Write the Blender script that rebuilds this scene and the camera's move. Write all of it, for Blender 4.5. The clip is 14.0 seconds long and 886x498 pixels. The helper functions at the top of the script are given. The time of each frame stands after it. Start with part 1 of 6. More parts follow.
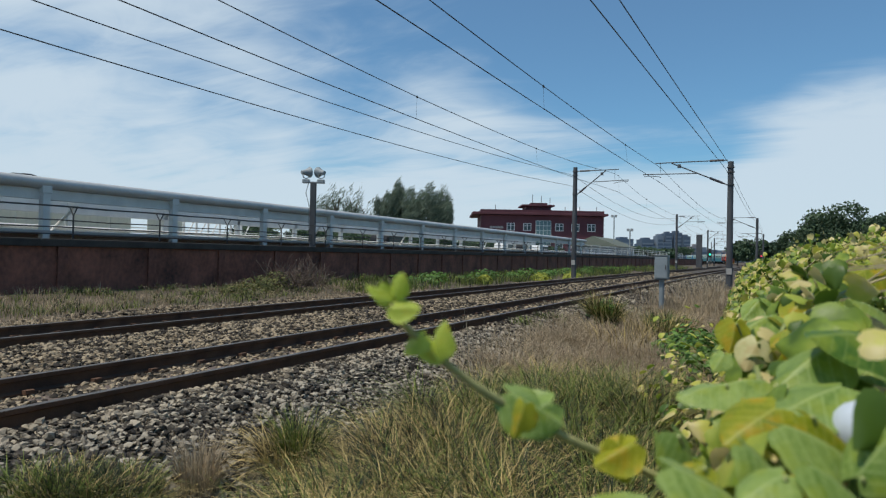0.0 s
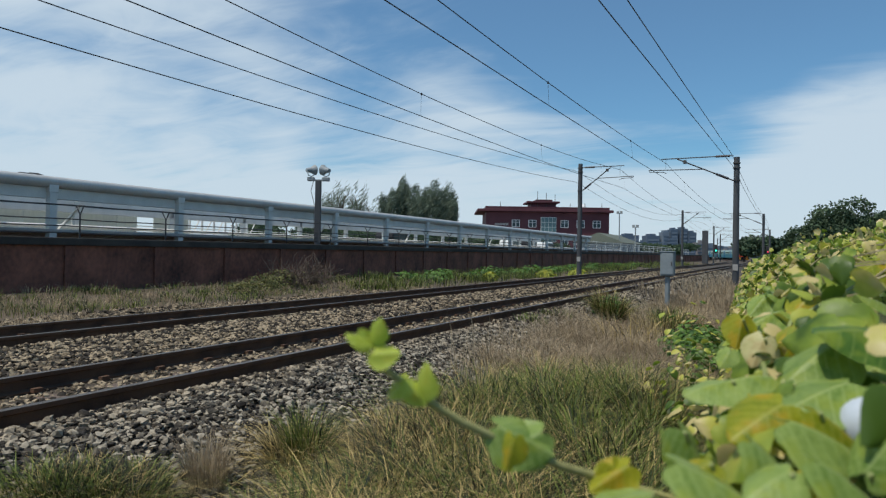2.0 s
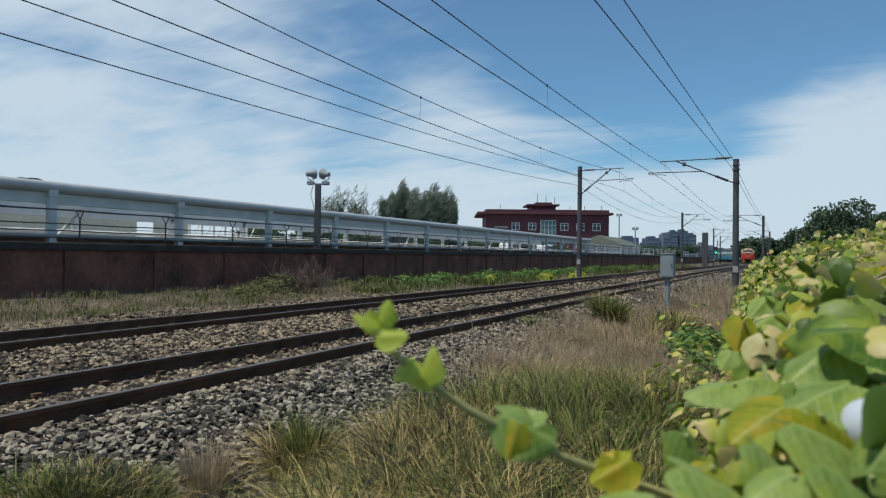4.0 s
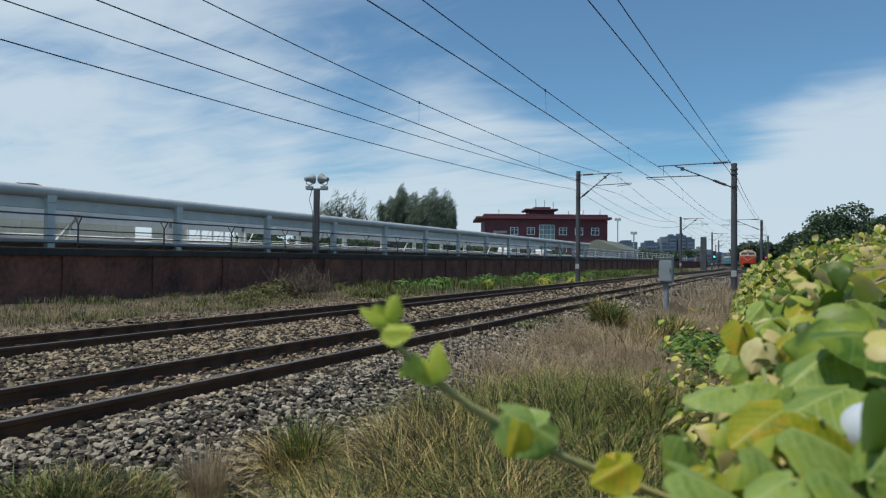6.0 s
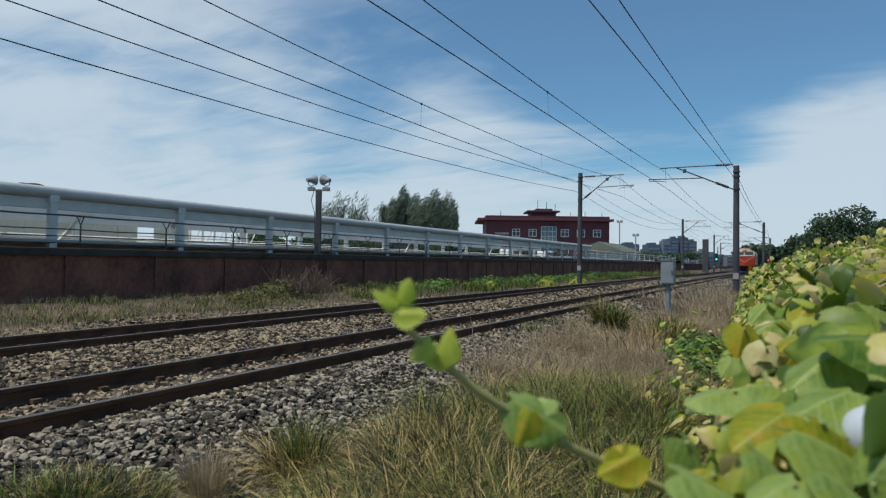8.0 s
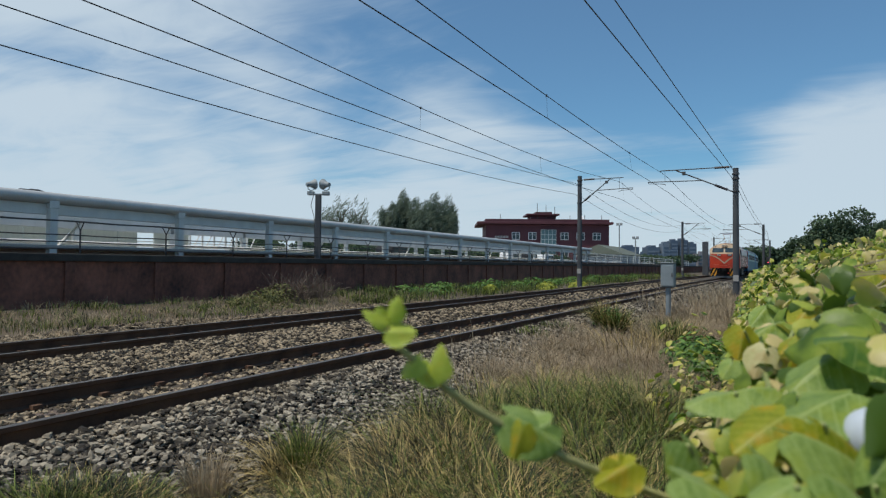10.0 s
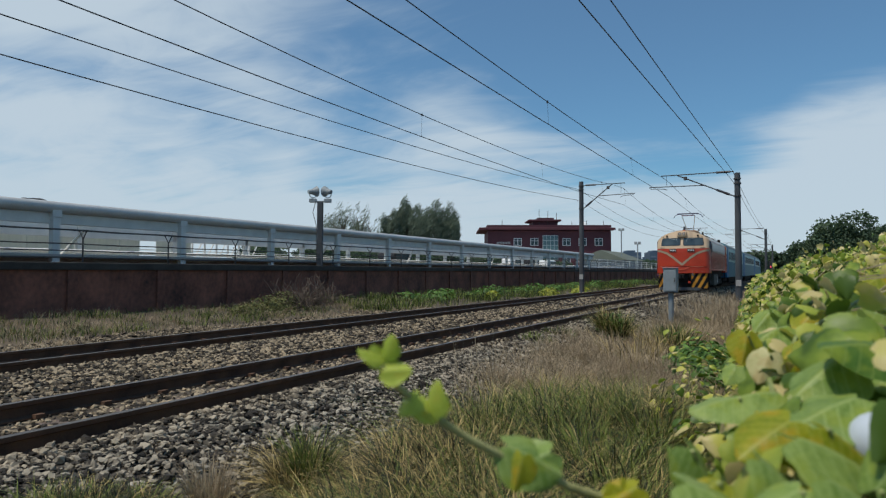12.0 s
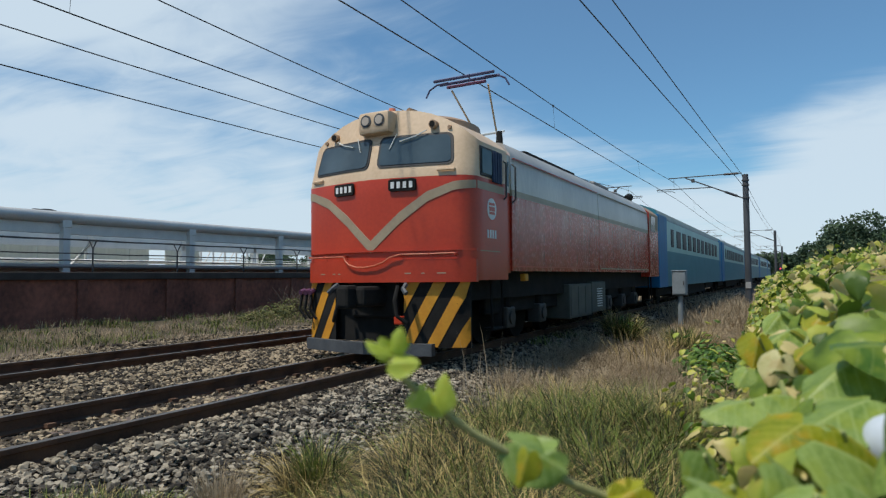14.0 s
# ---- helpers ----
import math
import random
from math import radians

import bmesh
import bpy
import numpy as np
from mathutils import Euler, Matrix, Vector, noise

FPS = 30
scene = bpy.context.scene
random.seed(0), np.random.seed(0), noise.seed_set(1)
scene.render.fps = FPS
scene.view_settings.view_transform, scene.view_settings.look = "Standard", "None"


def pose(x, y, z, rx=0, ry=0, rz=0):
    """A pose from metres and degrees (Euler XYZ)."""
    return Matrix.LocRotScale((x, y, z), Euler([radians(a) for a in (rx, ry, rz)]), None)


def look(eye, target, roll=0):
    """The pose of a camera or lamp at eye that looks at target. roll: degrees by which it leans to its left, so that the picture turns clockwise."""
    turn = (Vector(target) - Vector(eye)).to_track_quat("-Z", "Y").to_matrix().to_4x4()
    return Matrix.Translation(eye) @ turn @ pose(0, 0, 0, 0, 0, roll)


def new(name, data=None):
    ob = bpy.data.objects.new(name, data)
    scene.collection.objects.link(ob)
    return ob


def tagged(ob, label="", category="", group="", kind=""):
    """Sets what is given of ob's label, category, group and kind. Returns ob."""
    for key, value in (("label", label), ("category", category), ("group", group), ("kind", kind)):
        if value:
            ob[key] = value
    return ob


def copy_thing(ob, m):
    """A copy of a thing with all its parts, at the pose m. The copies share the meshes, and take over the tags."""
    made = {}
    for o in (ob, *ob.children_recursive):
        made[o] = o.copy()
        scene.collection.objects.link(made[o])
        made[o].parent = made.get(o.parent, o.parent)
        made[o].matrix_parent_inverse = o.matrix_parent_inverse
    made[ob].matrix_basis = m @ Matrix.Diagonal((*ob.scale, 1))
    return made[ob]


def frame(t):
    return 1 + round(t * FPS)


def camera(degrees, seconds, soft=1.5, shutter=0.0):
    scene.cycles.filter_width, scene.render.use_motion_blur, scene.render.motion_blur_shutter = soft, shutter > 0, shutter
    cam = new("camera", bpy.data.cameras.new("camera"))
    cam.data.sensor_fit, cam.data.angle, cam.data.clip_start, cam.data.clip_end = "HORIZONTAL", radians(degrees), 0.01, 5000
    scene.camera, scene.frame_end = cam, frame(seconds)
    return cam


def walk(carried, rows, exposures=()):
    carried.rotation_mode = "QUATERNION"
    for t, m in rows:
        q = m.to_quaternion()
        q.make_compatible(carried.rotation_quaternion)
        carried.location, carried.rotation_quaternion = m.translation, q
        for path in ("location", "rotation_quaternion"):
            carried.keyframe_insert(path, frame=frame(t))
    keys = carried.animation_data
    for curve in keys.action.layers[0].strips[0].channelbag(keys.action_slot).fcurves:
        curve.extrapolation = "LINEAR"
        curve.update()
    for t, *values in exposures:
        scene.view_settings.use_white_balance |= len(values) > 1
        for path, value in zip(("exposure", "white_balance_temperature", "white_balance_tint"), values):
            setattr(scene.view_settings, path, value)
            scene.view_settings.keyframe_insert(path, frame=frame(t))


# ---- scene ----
# ---- camera ----
# z = 0 is the top of the rails, +y runs along the line, the near track lies to the left of the camera
EYE = (0.0, 0.0, 1.115)


def held(yaw, pitch, roll):
    return pose(*EYE) @ pose(0, 0, 0, 0, 0, yaw) @ pose(0, 0, 0, pitch) @ pose(0, 0, 0, 0, roll) @ pose(0, 0, 0, 90)


cam = camera(70.0, 14.0, soft=1.25)
PATH = [
    (0.0, 27.533, 0.546, -1.114), (0.5, 27.801, 0.063, -1.137), (1.0, 27.923, 0.073, -1.502), (1.5, 27.954, -0.059, -1.296),
    (2.0, 27.992, 0.283, -0.873), (2.5, 27.989, 0.389, -0.960), (3.0, 28.026, 0.484, -0.674), (5.5, 27.949, 0.835, -0.600),
    (6.0, 27.877, 1.006, -0.514), (6.5, 27.734, 1.203, -0.687), (7.0, 27.780, 1.233, -0.789), (7.5, 27.916, 1.201, -0.713),
    (8.0, 28.033, 1.130, -0.729), (10.5, 28.181, 1.650, -0.294), (11.0, 28.767, 1.919, -0.152), (11.5, 28.429, 2.016, -0.213),
    (12.0, 28.204, 2.050, -0.096), (12.5, 28.290, 2.125, -0.199), (13.0, 28.447, 2.195, 0.044), (13.5, 28.591, 2.295, 0.154),
    (14.0, 28.885, 2.551, 0.566)]
cam.data.dof.use_dof, cam.data.dof.focus_distance, cam.data.dof.aperture_fstop = True, 25.0, 5.2
EXPOSURES = [(0.0, -0.03), (3.0, -0.06), (6.0, -0.06), (8.0, -0.13), (10.5, -0.12), (12.0, -0.2), (12.5, -0.2), (13.0, -0.12), (13.5, -0.03), (14.0, 0.05)]
walk(cam, [(t, held(a, b, c)) for t, a, b, c in PATH], EXPOSURES)

# ---- light ----
SUN_AZ, SUN_EL = radians(-150), radians(66)      # azimuth from +y, clockwise
sun_dir = Vector((math.sin(SUN_AZ) * math.cos(SUN_EL), math.cos(SUN_AZ) * math.cos(SUN_EL), math.sin(SUN_EL)))
sun = new("sun", bpy.data.lights.new("sun", "SUN"))
sun.data.energy, sun.data.angle, sun.data.color = 3.8, radians(1.6), (1.0, 0.94, 0.84)
sun.matrix_world = look(sun_dir * 50, (0, 0, 0))


def build_world():
    w = bpy.data.worlds.new("sky")
    scene.world = w
    w.use_nodes = True
    nt = w.node_tree
    nt.nodes.clear()
    N, L = nt.nodes.new, nt.links.new
    out, bg = N("ShaderNodeOutputWorld"), N("ShaderNodeBackground")
    sky = N("ShaderNodeTexSky")
    sky.sky_type, sky.sun_disc = "NISHITA", False
    sky.sun_elevation, sky.sun_rotation = SUN_EL, SUN_AZ
    sky.air_density, sky.dust_density, sky.ozone_density = 1.0, 0.5, 1.2
    co = N("ShaderNodeTexCoord")
    sep = N("ShaderNodeSeparateXYZ")
    L(co.outputs["Generated"], sep.inputs[0])

    def m(op, a, b=None, clamp=False):
        n = N("ShaderNodeMath")
        n.operation, n.use_clamp = op, clamp
        for i, v in enumerate((a, b)):
            if v is None:
                continue
            if isinstance(v, (int, float)):
                n.inputs[i].default_value = v
            else:
                L(v, n.inputs[i])
        return n.outputs[0]

    zc = m("ADD", m("MAXIMUM", sep.outputs[2], 0.0), 0.12)
    px, py = m("DIVIDE", sep.outputs[0], zc), m("DIVIDE", sep.outputs[1], zc)
    comb = N("ShaderNodeCombineXYZ")
    L(px, comb.inputs[0]), L(py, comb.inputs[1])

    def clouds(scale, stretch, turn, shift, detail, rough, distort):
        mp = N("ShaderNodeMapping")
        mp.inputs["Rotation"].default_value = (0, 0, radians(turn))
        mp.inputs["Scale"].default_value = (scale, scale * stretch, 1)
        mp.inputs["Location"].default_value = shift
        L(comb.outputs[0], mp.inputs[0])
        n = N("ShaderNodeTexNoise")
        n.inputs["Scale"].default_value, n.inputs["Detail"].default_value = 1.0, detail
        n.inputs["Roughness"].default_value, n.inputs["Distortion"].default_value = rough, distort
        L(mp.outputs[0], n.inputs[0])
        return n.outputs[0]

    broad = clouds(0.42, 1.3, 25, CLOUD_SHIFT, 5.0, 0.52, 0.7)
    wisps = clouds(1.3, 2.6, 62, (1.3, 0.2, 0.5), 7.0, 0.6, 0.9)
    d = m("ADD", m("MULTIPLY", broad, 1.0), m("MULTIPLY", wisps, 0.42))
    # the cirrus bank thickens to the west and towards the horizon
    d = m("ADD", d, m("MULTIPLY", m("ADD", px, 0.9), -0.055))
    d = m("ADD", d, m("MULTIPLY", m("SUBTRACT", 0.36, sep.outputs[2], True), 0.55))
    d = m("ADD", d, m("MULTIPLY", m("SUBTRACT", 0.15, sep.outputs[2], True), 2.4))
    # banks of cloud and the clear gaps between them: direction, size, weight
    for way, near, far, weight in CLOUD_BANKS:
        dot = N("ShaderNodeVectorMath")
        dot.operation = "DOT_PRODUCT"
        L(co.outputs["Generated"], dot.inputs[0])
        dot.inputs[1].default_value = way
        ease = N("ShaderNodeMapRange")
        ease.interpolation_type = "SMOOTHSTEP"
        ease.inputs["From Min"].default_value, ease.inputs["From Max"].default_value = math.cos(radians(far)), math.cos(radians(near))
        L(dot.outputs["Value"], ease.inputs[0])
        d = m("ADD", d, m("MULTIPLY", ease.outputs[0], weight))
    rng = N("ShaderNodeMapRange")
    rng.interpolation_type = "SMOOTHSTEP"
    rng.inputs["From Min"].default_value, rng.inputs["From Max"].default_value = CLOUD_LOW, CLOUD_HIGH
    L(d, rng.inputs[0])
    mix = N("ShaderNodeMix")
    mix.data_type = "RGBA"
    # a thin veil of cirrus hangs over all of it
    L(m("ADD", m("MULTIPLY", rng.outputs[0], 0.82), 0.08), mix.inputs[0])
    tint = N("ShaderNodeMix")
    tint.data_type, tint.blend_type = "RGBA", "MULTIPLY"
    tint.inputs[0].default_value, tint.inputs[7].default_value = 1.0, (0.53, 0.97, 1.17, 1)
    L(sky.outputs[0], tint.inputs[6])
    L(tint.outputs[2], mix.inputs[6])
    mix.inputs[7].default_value = CLOUD_COLOUR
    L(mix.outputs[2], bg.inputs[0])
    bg.inputs[1].default_value = 0.098
    L(bg.outputs[0], out.inputs[0])


CLOUD_BANKS = (((0.13, 0.985, 0.07), 6, 14, 0.42), ((0.10, 0.92, 0.38), 4, 13, -0.22), ((-0.74, 0.57, 0.36), 4, 20, 0.17), ((-0.20, 0.91, 0.35), 3, 18, -0.15), ((-0.76, 0.63, 0.165), 1, 8, -0.20), ((-0.60, 0.76, 0.23), 2, 11, -0.16))
CLOUD_SHIFT, CLOUD_LOW, CLOUD_HIGH, CLOUD_COLOUR = (0.4, 1.9, 0.0), 0.625, 1.06, (6.3, 7.45, 8.4, 1)
build_world()


# ---- materials ----
def material(name, low, high, rough=0.8, scale=8.0, fine=60.0, bump=0.3, metal=0.0, island=0.0, piece=0.0, translucent=0.0, coat=0.0, gloss=0.5, depth=0.01, stretch=(1, 1, 1), stops=()):
    """A surface with two scales of variation between two colours, fine relief, and a shade of its own for each island or piece."""
    mt = bpy.data.materials.new(name)
    mt.use_nodes = True
    nt = mt.node_tree
    N, L = nt.nodes.new, nt.links.new
    b = nt.nodes["Principled BSDF"]
    co = N("ShaderNodeTexCoord")
    mp = N("ShaderNodeMapping")
    mp.inputs["Scale"].default_value = stretch
    L(co.outputs["Object"], mp.inputs[0])
    big, small = N("ShaderNodeTexNoise"), N("ShaderNodeTexNoise")
    big.inputs["Scale"].default_value, big.inputs["Detail"].default_value = scale, 4
    small.inputs["Scale"].default_value, small.inputs["Detail"].default_value = fine, 5
    L(mp.outputs[0], big.inputs[0]), L(mp.outputs[0], small.inputs[0])
    add = N("ShaderNodeMath")
    add.operation = "MULTIPLY_ADD"
    L(small.outputs[0], add.inputs[0])
    add.inputs[1].default_value = 0.55
    half = N("ShaderNodeMath")
    half.operation = "MULTIPLY_ADD"
    L(big.outputs[0], half.inputs[0])
    half.inputs[1].default_value, half.inputs[2].default_value = 0.9, -0.22
    L(half.outputs[0], add.inputs[2])
    fac = add.outputs[0]
    if island or piece:
        own = N("ShaderNodeNewGeometry").outputs["Random Per Island"] if island else N("ShaderNodeObjectInfo").outputs["Random"]
        s = N("ShaderNodeMath")
        s.operation = "MULTIPLY_ADD"
        L(own, s.inputs[0])
        s.inputs[1].default_value = (island or piece) * 1.6
        sh = N("ShaderNodeMath")
        sh.operation = "SUBTRACT"
        L(fac, sh.inputs[0])
        sh.inputs[1].default_value = (island or piece) * 0.8
        L(sh.outputs[0], s.inputs[2])
        fac = s.outputs[0]
    ramp = N("ShaderNodeValToRGB")
    ramp.color_ramp.elements[0].position, ramp.color_ramp.elements[1].position = 0.25, 0.78
    ramp.color_ramp.elements[0].color, ramp.color_ramp.elements[1].color = (*low, 1), (*high, 1)
    for at, colour in stops:
        ramp.color_ramp.elements.new(at).color = (*colour, 1)
    L(fac, ramp.inputs[0])
    L(ramp.outputs[0], b.inputs["Base Color"])
    rr = N("ShaderNodeMapRange")
    rr.inputs["To Min"].default_value, rr.inputs["To Max"].default_value = max(rough - 0.12, 0.02), min(rough + 0.12, 1)
    L(small.outputs[0], rr.inputs[0])
    L(rr.outputs[0], b.inputs["Roughness"])
    b.inputs["Metallic"].default_value = metal
    b.inputs["Coat Weight"].default_value = coat
    b.inputs["Specular IOR Level"].default_value = gloss
    if bump:
        bp = N("ShaderNodeBump")
        bp.inputs["Strength"].default_value, bp.inputs["Distance"].default_value = bump, depth
        L(small.outputs[0], bp.inputs["Height"])
        L(bp.outputs[0], b.inputs["Normal"])
    if translucent:
        tr, mx = N("ShaderNodeBsdfTranslucent"), N("ShaderNodeMixShader")
        L(ramp.outputs[0], tr.inputs[0])
        mx.inputs[0].default_value = translucent
        L(b.outputs[0], mx.inputs[1]), L(tr.outputs[0], mx.inputs[2])
        L(mx.outputs[0], nt.nodes["Material Output"].inputs[0])
    return mt


def glass(name, tint=(0.75, 0.85, 0.85), rough=0.03):
    mt = bpy.data.materials.new(name)
    mt.use_nodes = True
    b = mt.node_tree.nodes["Principled BSDF"]
    b.inputs["Base Color"].default_value = (*tint, 1)
    b.inputs["Roughness"].default_value, b.inputs["IOR"].default_value = rough, 1.45
    b.inputs["Transmission Weight"].default_value = 1.0
    return mt


def glow(name, colour, strength):
    mt = bpy.data.materials.new(name)
    mt.use_nodes = True
    b = mt.node_tree.nodes["Principled BSDF"]
    b.inputs["Base Color"].default_value = (*colour, 1)
    b.inputs["Emission Color"].default_value = (*colour, 1)
    b.inputs["Emission Strength"].default_value = strength
    return mt


M_SOIL = material("soil", (0.045, 0.034, 0.021), (0.14, 0.105, 0.064), 0.95, 1.6, 30, 0.6)
M_BED = material("ballast_bed", (0.030, 0.023, 0.016), (0.10, 0.078, 0.055), 0.95, 3, 26, 1.0, depth=0.03)
def stone_material(name, island):
    """Broken grey stone, rusty brown where brake dust falls along the rails."""
    mt = material(name, (0.024, 0.020, 0.015), (0.39, 0.36, 0.295), 0.9, 5, 45, 0.4, island=0.62 if island else 0, piece=0 if island else 0.55, stops=((0.42, (0.088, 0.078, 0.062)), (0.60, (0.20, 0.182, 0.145))))
    nt = mt.node_tree
    N, L = nt.nodes.new, nt.links.new
    b = nt.nodes["Principled BSDF"]
    base = b.inputs["Base Color"].links[0].from_socket
    geo, sep, n = N("ShaderNodeNewGeometry"), N("ShaderNodeSeparateXYZ"), N("ShaderNodeTexNoise")
    L(geo.outputs["Position"], sep.inputs[0]), L(geo.outputs["Position"], n.inputs[0])
    n.inputs["Scale"].default_value, n.inputs["Detail"].default_value = 1.1, 4
    reach = N("ShaderNodeMapRange")
    reach.inputs["From Min"].default_value, reach.inputs["From Max"].default_value = -3.7, -5.3
    L(sep.outputs[0], reach.inputs[0])
    fac = N("ShaderNodeMath")
    fac.operation = "MULTIPLY_ADD"
    L(n.outputs[0], fac.inputs[0]), L(reach.outputs[0], fac.inputs[2])
    fac.inputs[1].default_value = 1.1
    ease = N("ShaderNodeMapRange")
    ease.inputs["From Min"].default_value, ease.inputs["From Max"].default_value = 0.45, 1.5
    ease.inputs["To Min"].default_value, ease.inputs["To Max"].default_value = 0.25, 0.9
    L(fac.outputs[0], ease.inputs[0])
    mx = N("ShaderNodeMix")
    mx.data_type, mx.blend_type = "RGBA", "MULTIPLY"
    mx.inputs[7].default_value = (0.86, 0.71, 0.53, 1)
    L(ease.outputs[0], mx.inputs[0]), L(base, mx.inputs[6]), L(mx.outputs[2], b.inputs["Base Color"])
    return mt


M_STONE, M_STONE_PIECE = stone_material("ballast_stone", True), stone_material("ballast_stone_piece", False)
M_RAIL = material("rusty_rail", (0.050, 0.025, 0.014), (0.15, 0.075, 0.040), 0.9, 4, 80, 0.3)
M_HEAD = material("worn_rail_head", (0.11, 0.09, 0.075), (0.22, 0.19, 0.165), 0.5, 3, 50, 0.1, metal=0.8, stretch=(1, 0.1, 1))
M_SLEEPER = material("sleeper", (0.07, 0.05, 0.04), (0.19, 0.14, 0.11), 0.9, 5, 50, 0.5)
M_WALL = material("dark_red_render", (0.050, 0.022, 0.017), (0.30, 0.115, 0.075), 0.85, 1.1, 9, 0.4, stretch=(1, 1, 0.8))
M_COPING = material("mossy_coping", (0.022, 0.020, 0.018), (0.07, 0.062, 0.054), 0.9, 2, 30, 0.5)
M_SILVER = material("galvanised_canopy", (0.44, 0.445, 0.43), (0.60, 0.60, 0.575), 0.5, 1.2, 24, 0.08, metal=0.25)
M_PALE = material("pale_blue_grey_paint", (0.54, 0.555, 0.53), (0.70, 0.71, 0.67), 0.55, 2, 30, 0.1)
M_SHEET = material("weathered_sheet", (0.56, 0.60, 0.55), (0.70, 0.73, 0.67), 0.6, 1, 18, 0.15, stretch=(1, 6, 0.3), translucent=0.25)
M_DARKSTEEL = material("dark_steel", (0.035, 0.035, 0.037), (0.085, 0.083, 0.08), 0.65, 6, 60, 0.2)
M_POLE = material("catenary_pole", (0.038, 0.042, 0.047), (0.085, 0.09, 0.096), 0.8, 2, 40, 0.25, stretch=(1, 1, 0.4))
M_WIRE = material("wire", (0.03, 0.03, 0.03), (0.06, 0.055, 0.05), 0.6, 8, 60, 0)
M_PORCELAIN = material("insulator", (0.03, 0.028, 0.03), (0.07, 0.06, 0.06), 0.3, 8, 60, 0)
M_BRICKRED = material("red_tile_facade", (0.066, 0.016, 0.023), (0.108, 0.031, 0.040), 0.7, 0.5, 9, 0.2)
M_WHITE = material("white_paint", (0.66, 0.67, 0.66), (0.80, 0.80, 0.78), 0.6, 2, 30, 0.1)
M_CONCRETE = material("concrete", (0.30, 0.29, 0.27), (0.46, 0.44, 0.41), 0.9, 1.2, 25, 0.3)
M_DARK = material("dark_interior", (0.015, 0.016, 0.018), (0.035, 0.036, 0.04), 0.8, 3, 30, 0)
M_GLASS = glass("window_glass")
M_TINT = material("tinted_glass", (0.03, 0.05, 0.055), (0.07, 0.10, 0.11), 0.12, 0.4, 3, 0, gloss=0.3)
M_GREYBOX = material("grey_cabinet_paint", (0.20, 0.225, 0.235), (0.29, 0.315, 0.32), 0.6, 3, 40, 0.1)


# ---- building helpers ----
def part(name, bm, mt, parent=None, label="", smooth=False):
    me = bpy.data.meshes.new(name)
    bm.normal_update()
    bm.to_mesh(me)
    bm.free()
    for m in (mt if isinstance(mt, (list, tuple)) else [mt]):
        me.materials.append(m)
    if smooth:
        for p in me.polygons:
            p.use_smooth = True
        me.set_sharp_from_angle(angle=radians(40))
    ob = new(name, me)
    if parent is not None:
        ob.parent = parent
    if label:
        tagged(ob, label)
    return ob


def thing(name, label, category, m=None, group="", kind=""):
    ob = new(name)
    ob.empty_display_size = 0.2
    if m is not None:
        ob.matrix_basis = m
    return tagged(ob, label, category, group, kind)


def box(bm, x0, x1, y0, y1, z0, z1, mi=0, bevel=0.0):
    v = [bm.verts.new((x, y, z)) for z in (z0, z1) for y in (y0, y1) for x in (x0, x1)]
    fs = [bm.faces.new([v[i] for i in q]) for q in ((0, 2, 3, 1), (4, 5, 7, 6), (0, 1, 5, 4), (2, 6, 7, 3), (0, 4, 6, 2), (1, 3, 7, 5))]
    for f in fs:
        f.material_index = mi
    if bevel:
        es = list({e for f in fs for e in f.edges})
        bmesh.ops.bevel(bm, geom=es, offset=bevel, segments=2, affect="EDGES", profile=0.5)
    return bm


def rod(bm, a, b, r0, r1=None, n=8, mi=0, cap=True):
    a, b = Vector(a), Vector(b)
    r1 = r0 if r1 is None else r1
    d = (b - a).normalized()
    u = d.orthogonal().normalized()
    w = d.cross(u)
    rings = []
    for p, r in ((a, r0), (b, r1)):
        rings.append([bm.verts.new(p + (u * math.cos(k * math.tau / n) + w * math.sin(k * math.tau / n)) * r) for k in range(n)])
    for k in range(n):
        bm.faces.new((rings[0][k], rings[0][(k + 1) % n], rings[1][(k + 1) % n], rings[1][k])).material_index = mi
    if cap:
        bm.faces.new(rings[0][::-1]).material_index = mi
        bm.faces.new(rings[1]).material_index = mi
    return bm


def tube(bm, pts, r, n=6, mi=0, taper=1.0):
    """A round bar along points."""
    pts = [Vector(p) for p in pts]
    rings, u = [], None
    for i, p in enumerate(pts):
        d = (pts[min(i + 1, len(pts) - 1)] - pts[max(i - 1, 0)]).normalized()
        u = (d.orthogonal() if u is None else u - d * u.dot(d)).normalized()
        w = d.cross(u)
        rr = r * (1 + (taper - 1) * i / (len(pts) - 1))
        rings.append([bm.verts.new(p + (u * math.cos(k * math.tau / n) + w * math.sin(k * math.tau / n)) * rr) for k in range(n)])
    for a, b in zip(rings, rings[1:]):
        for k in range(n):
            bm.faces.new((a[k], a[(k + 1) % n], b[(k + 1) % n], b[k])).material_index = mi
    bm.faces.new(rings[0][::-1]).material_index = mi
    bm.faces.new(rings[-1]).material_index = mi
    return bm


def extrude_along(bm, profile, ys, shift, mi=None, closed=True):
    """A profile (x, z) swept along y, shifted sideways by shift(y)."""
    rings = [[bm.verts.new((x + shift(y), y, z)) for x, z in profile] for y in ys]
    n = len(profile)
    for a, b in zip(rings, rings[1:]):
        for k in range(n if closed else n - 1):
            f = bm.faces.new((a[k], b[k], b[(k + 1) % n], a[(k + 1) % n]))
            f.material_index = mi[k] if mi else 0
    if closed:
        bm.faces.new(rings[0]), bm.faces.new(rings[-1][::-1])
    return bm


def B():
    return bmesh.new()


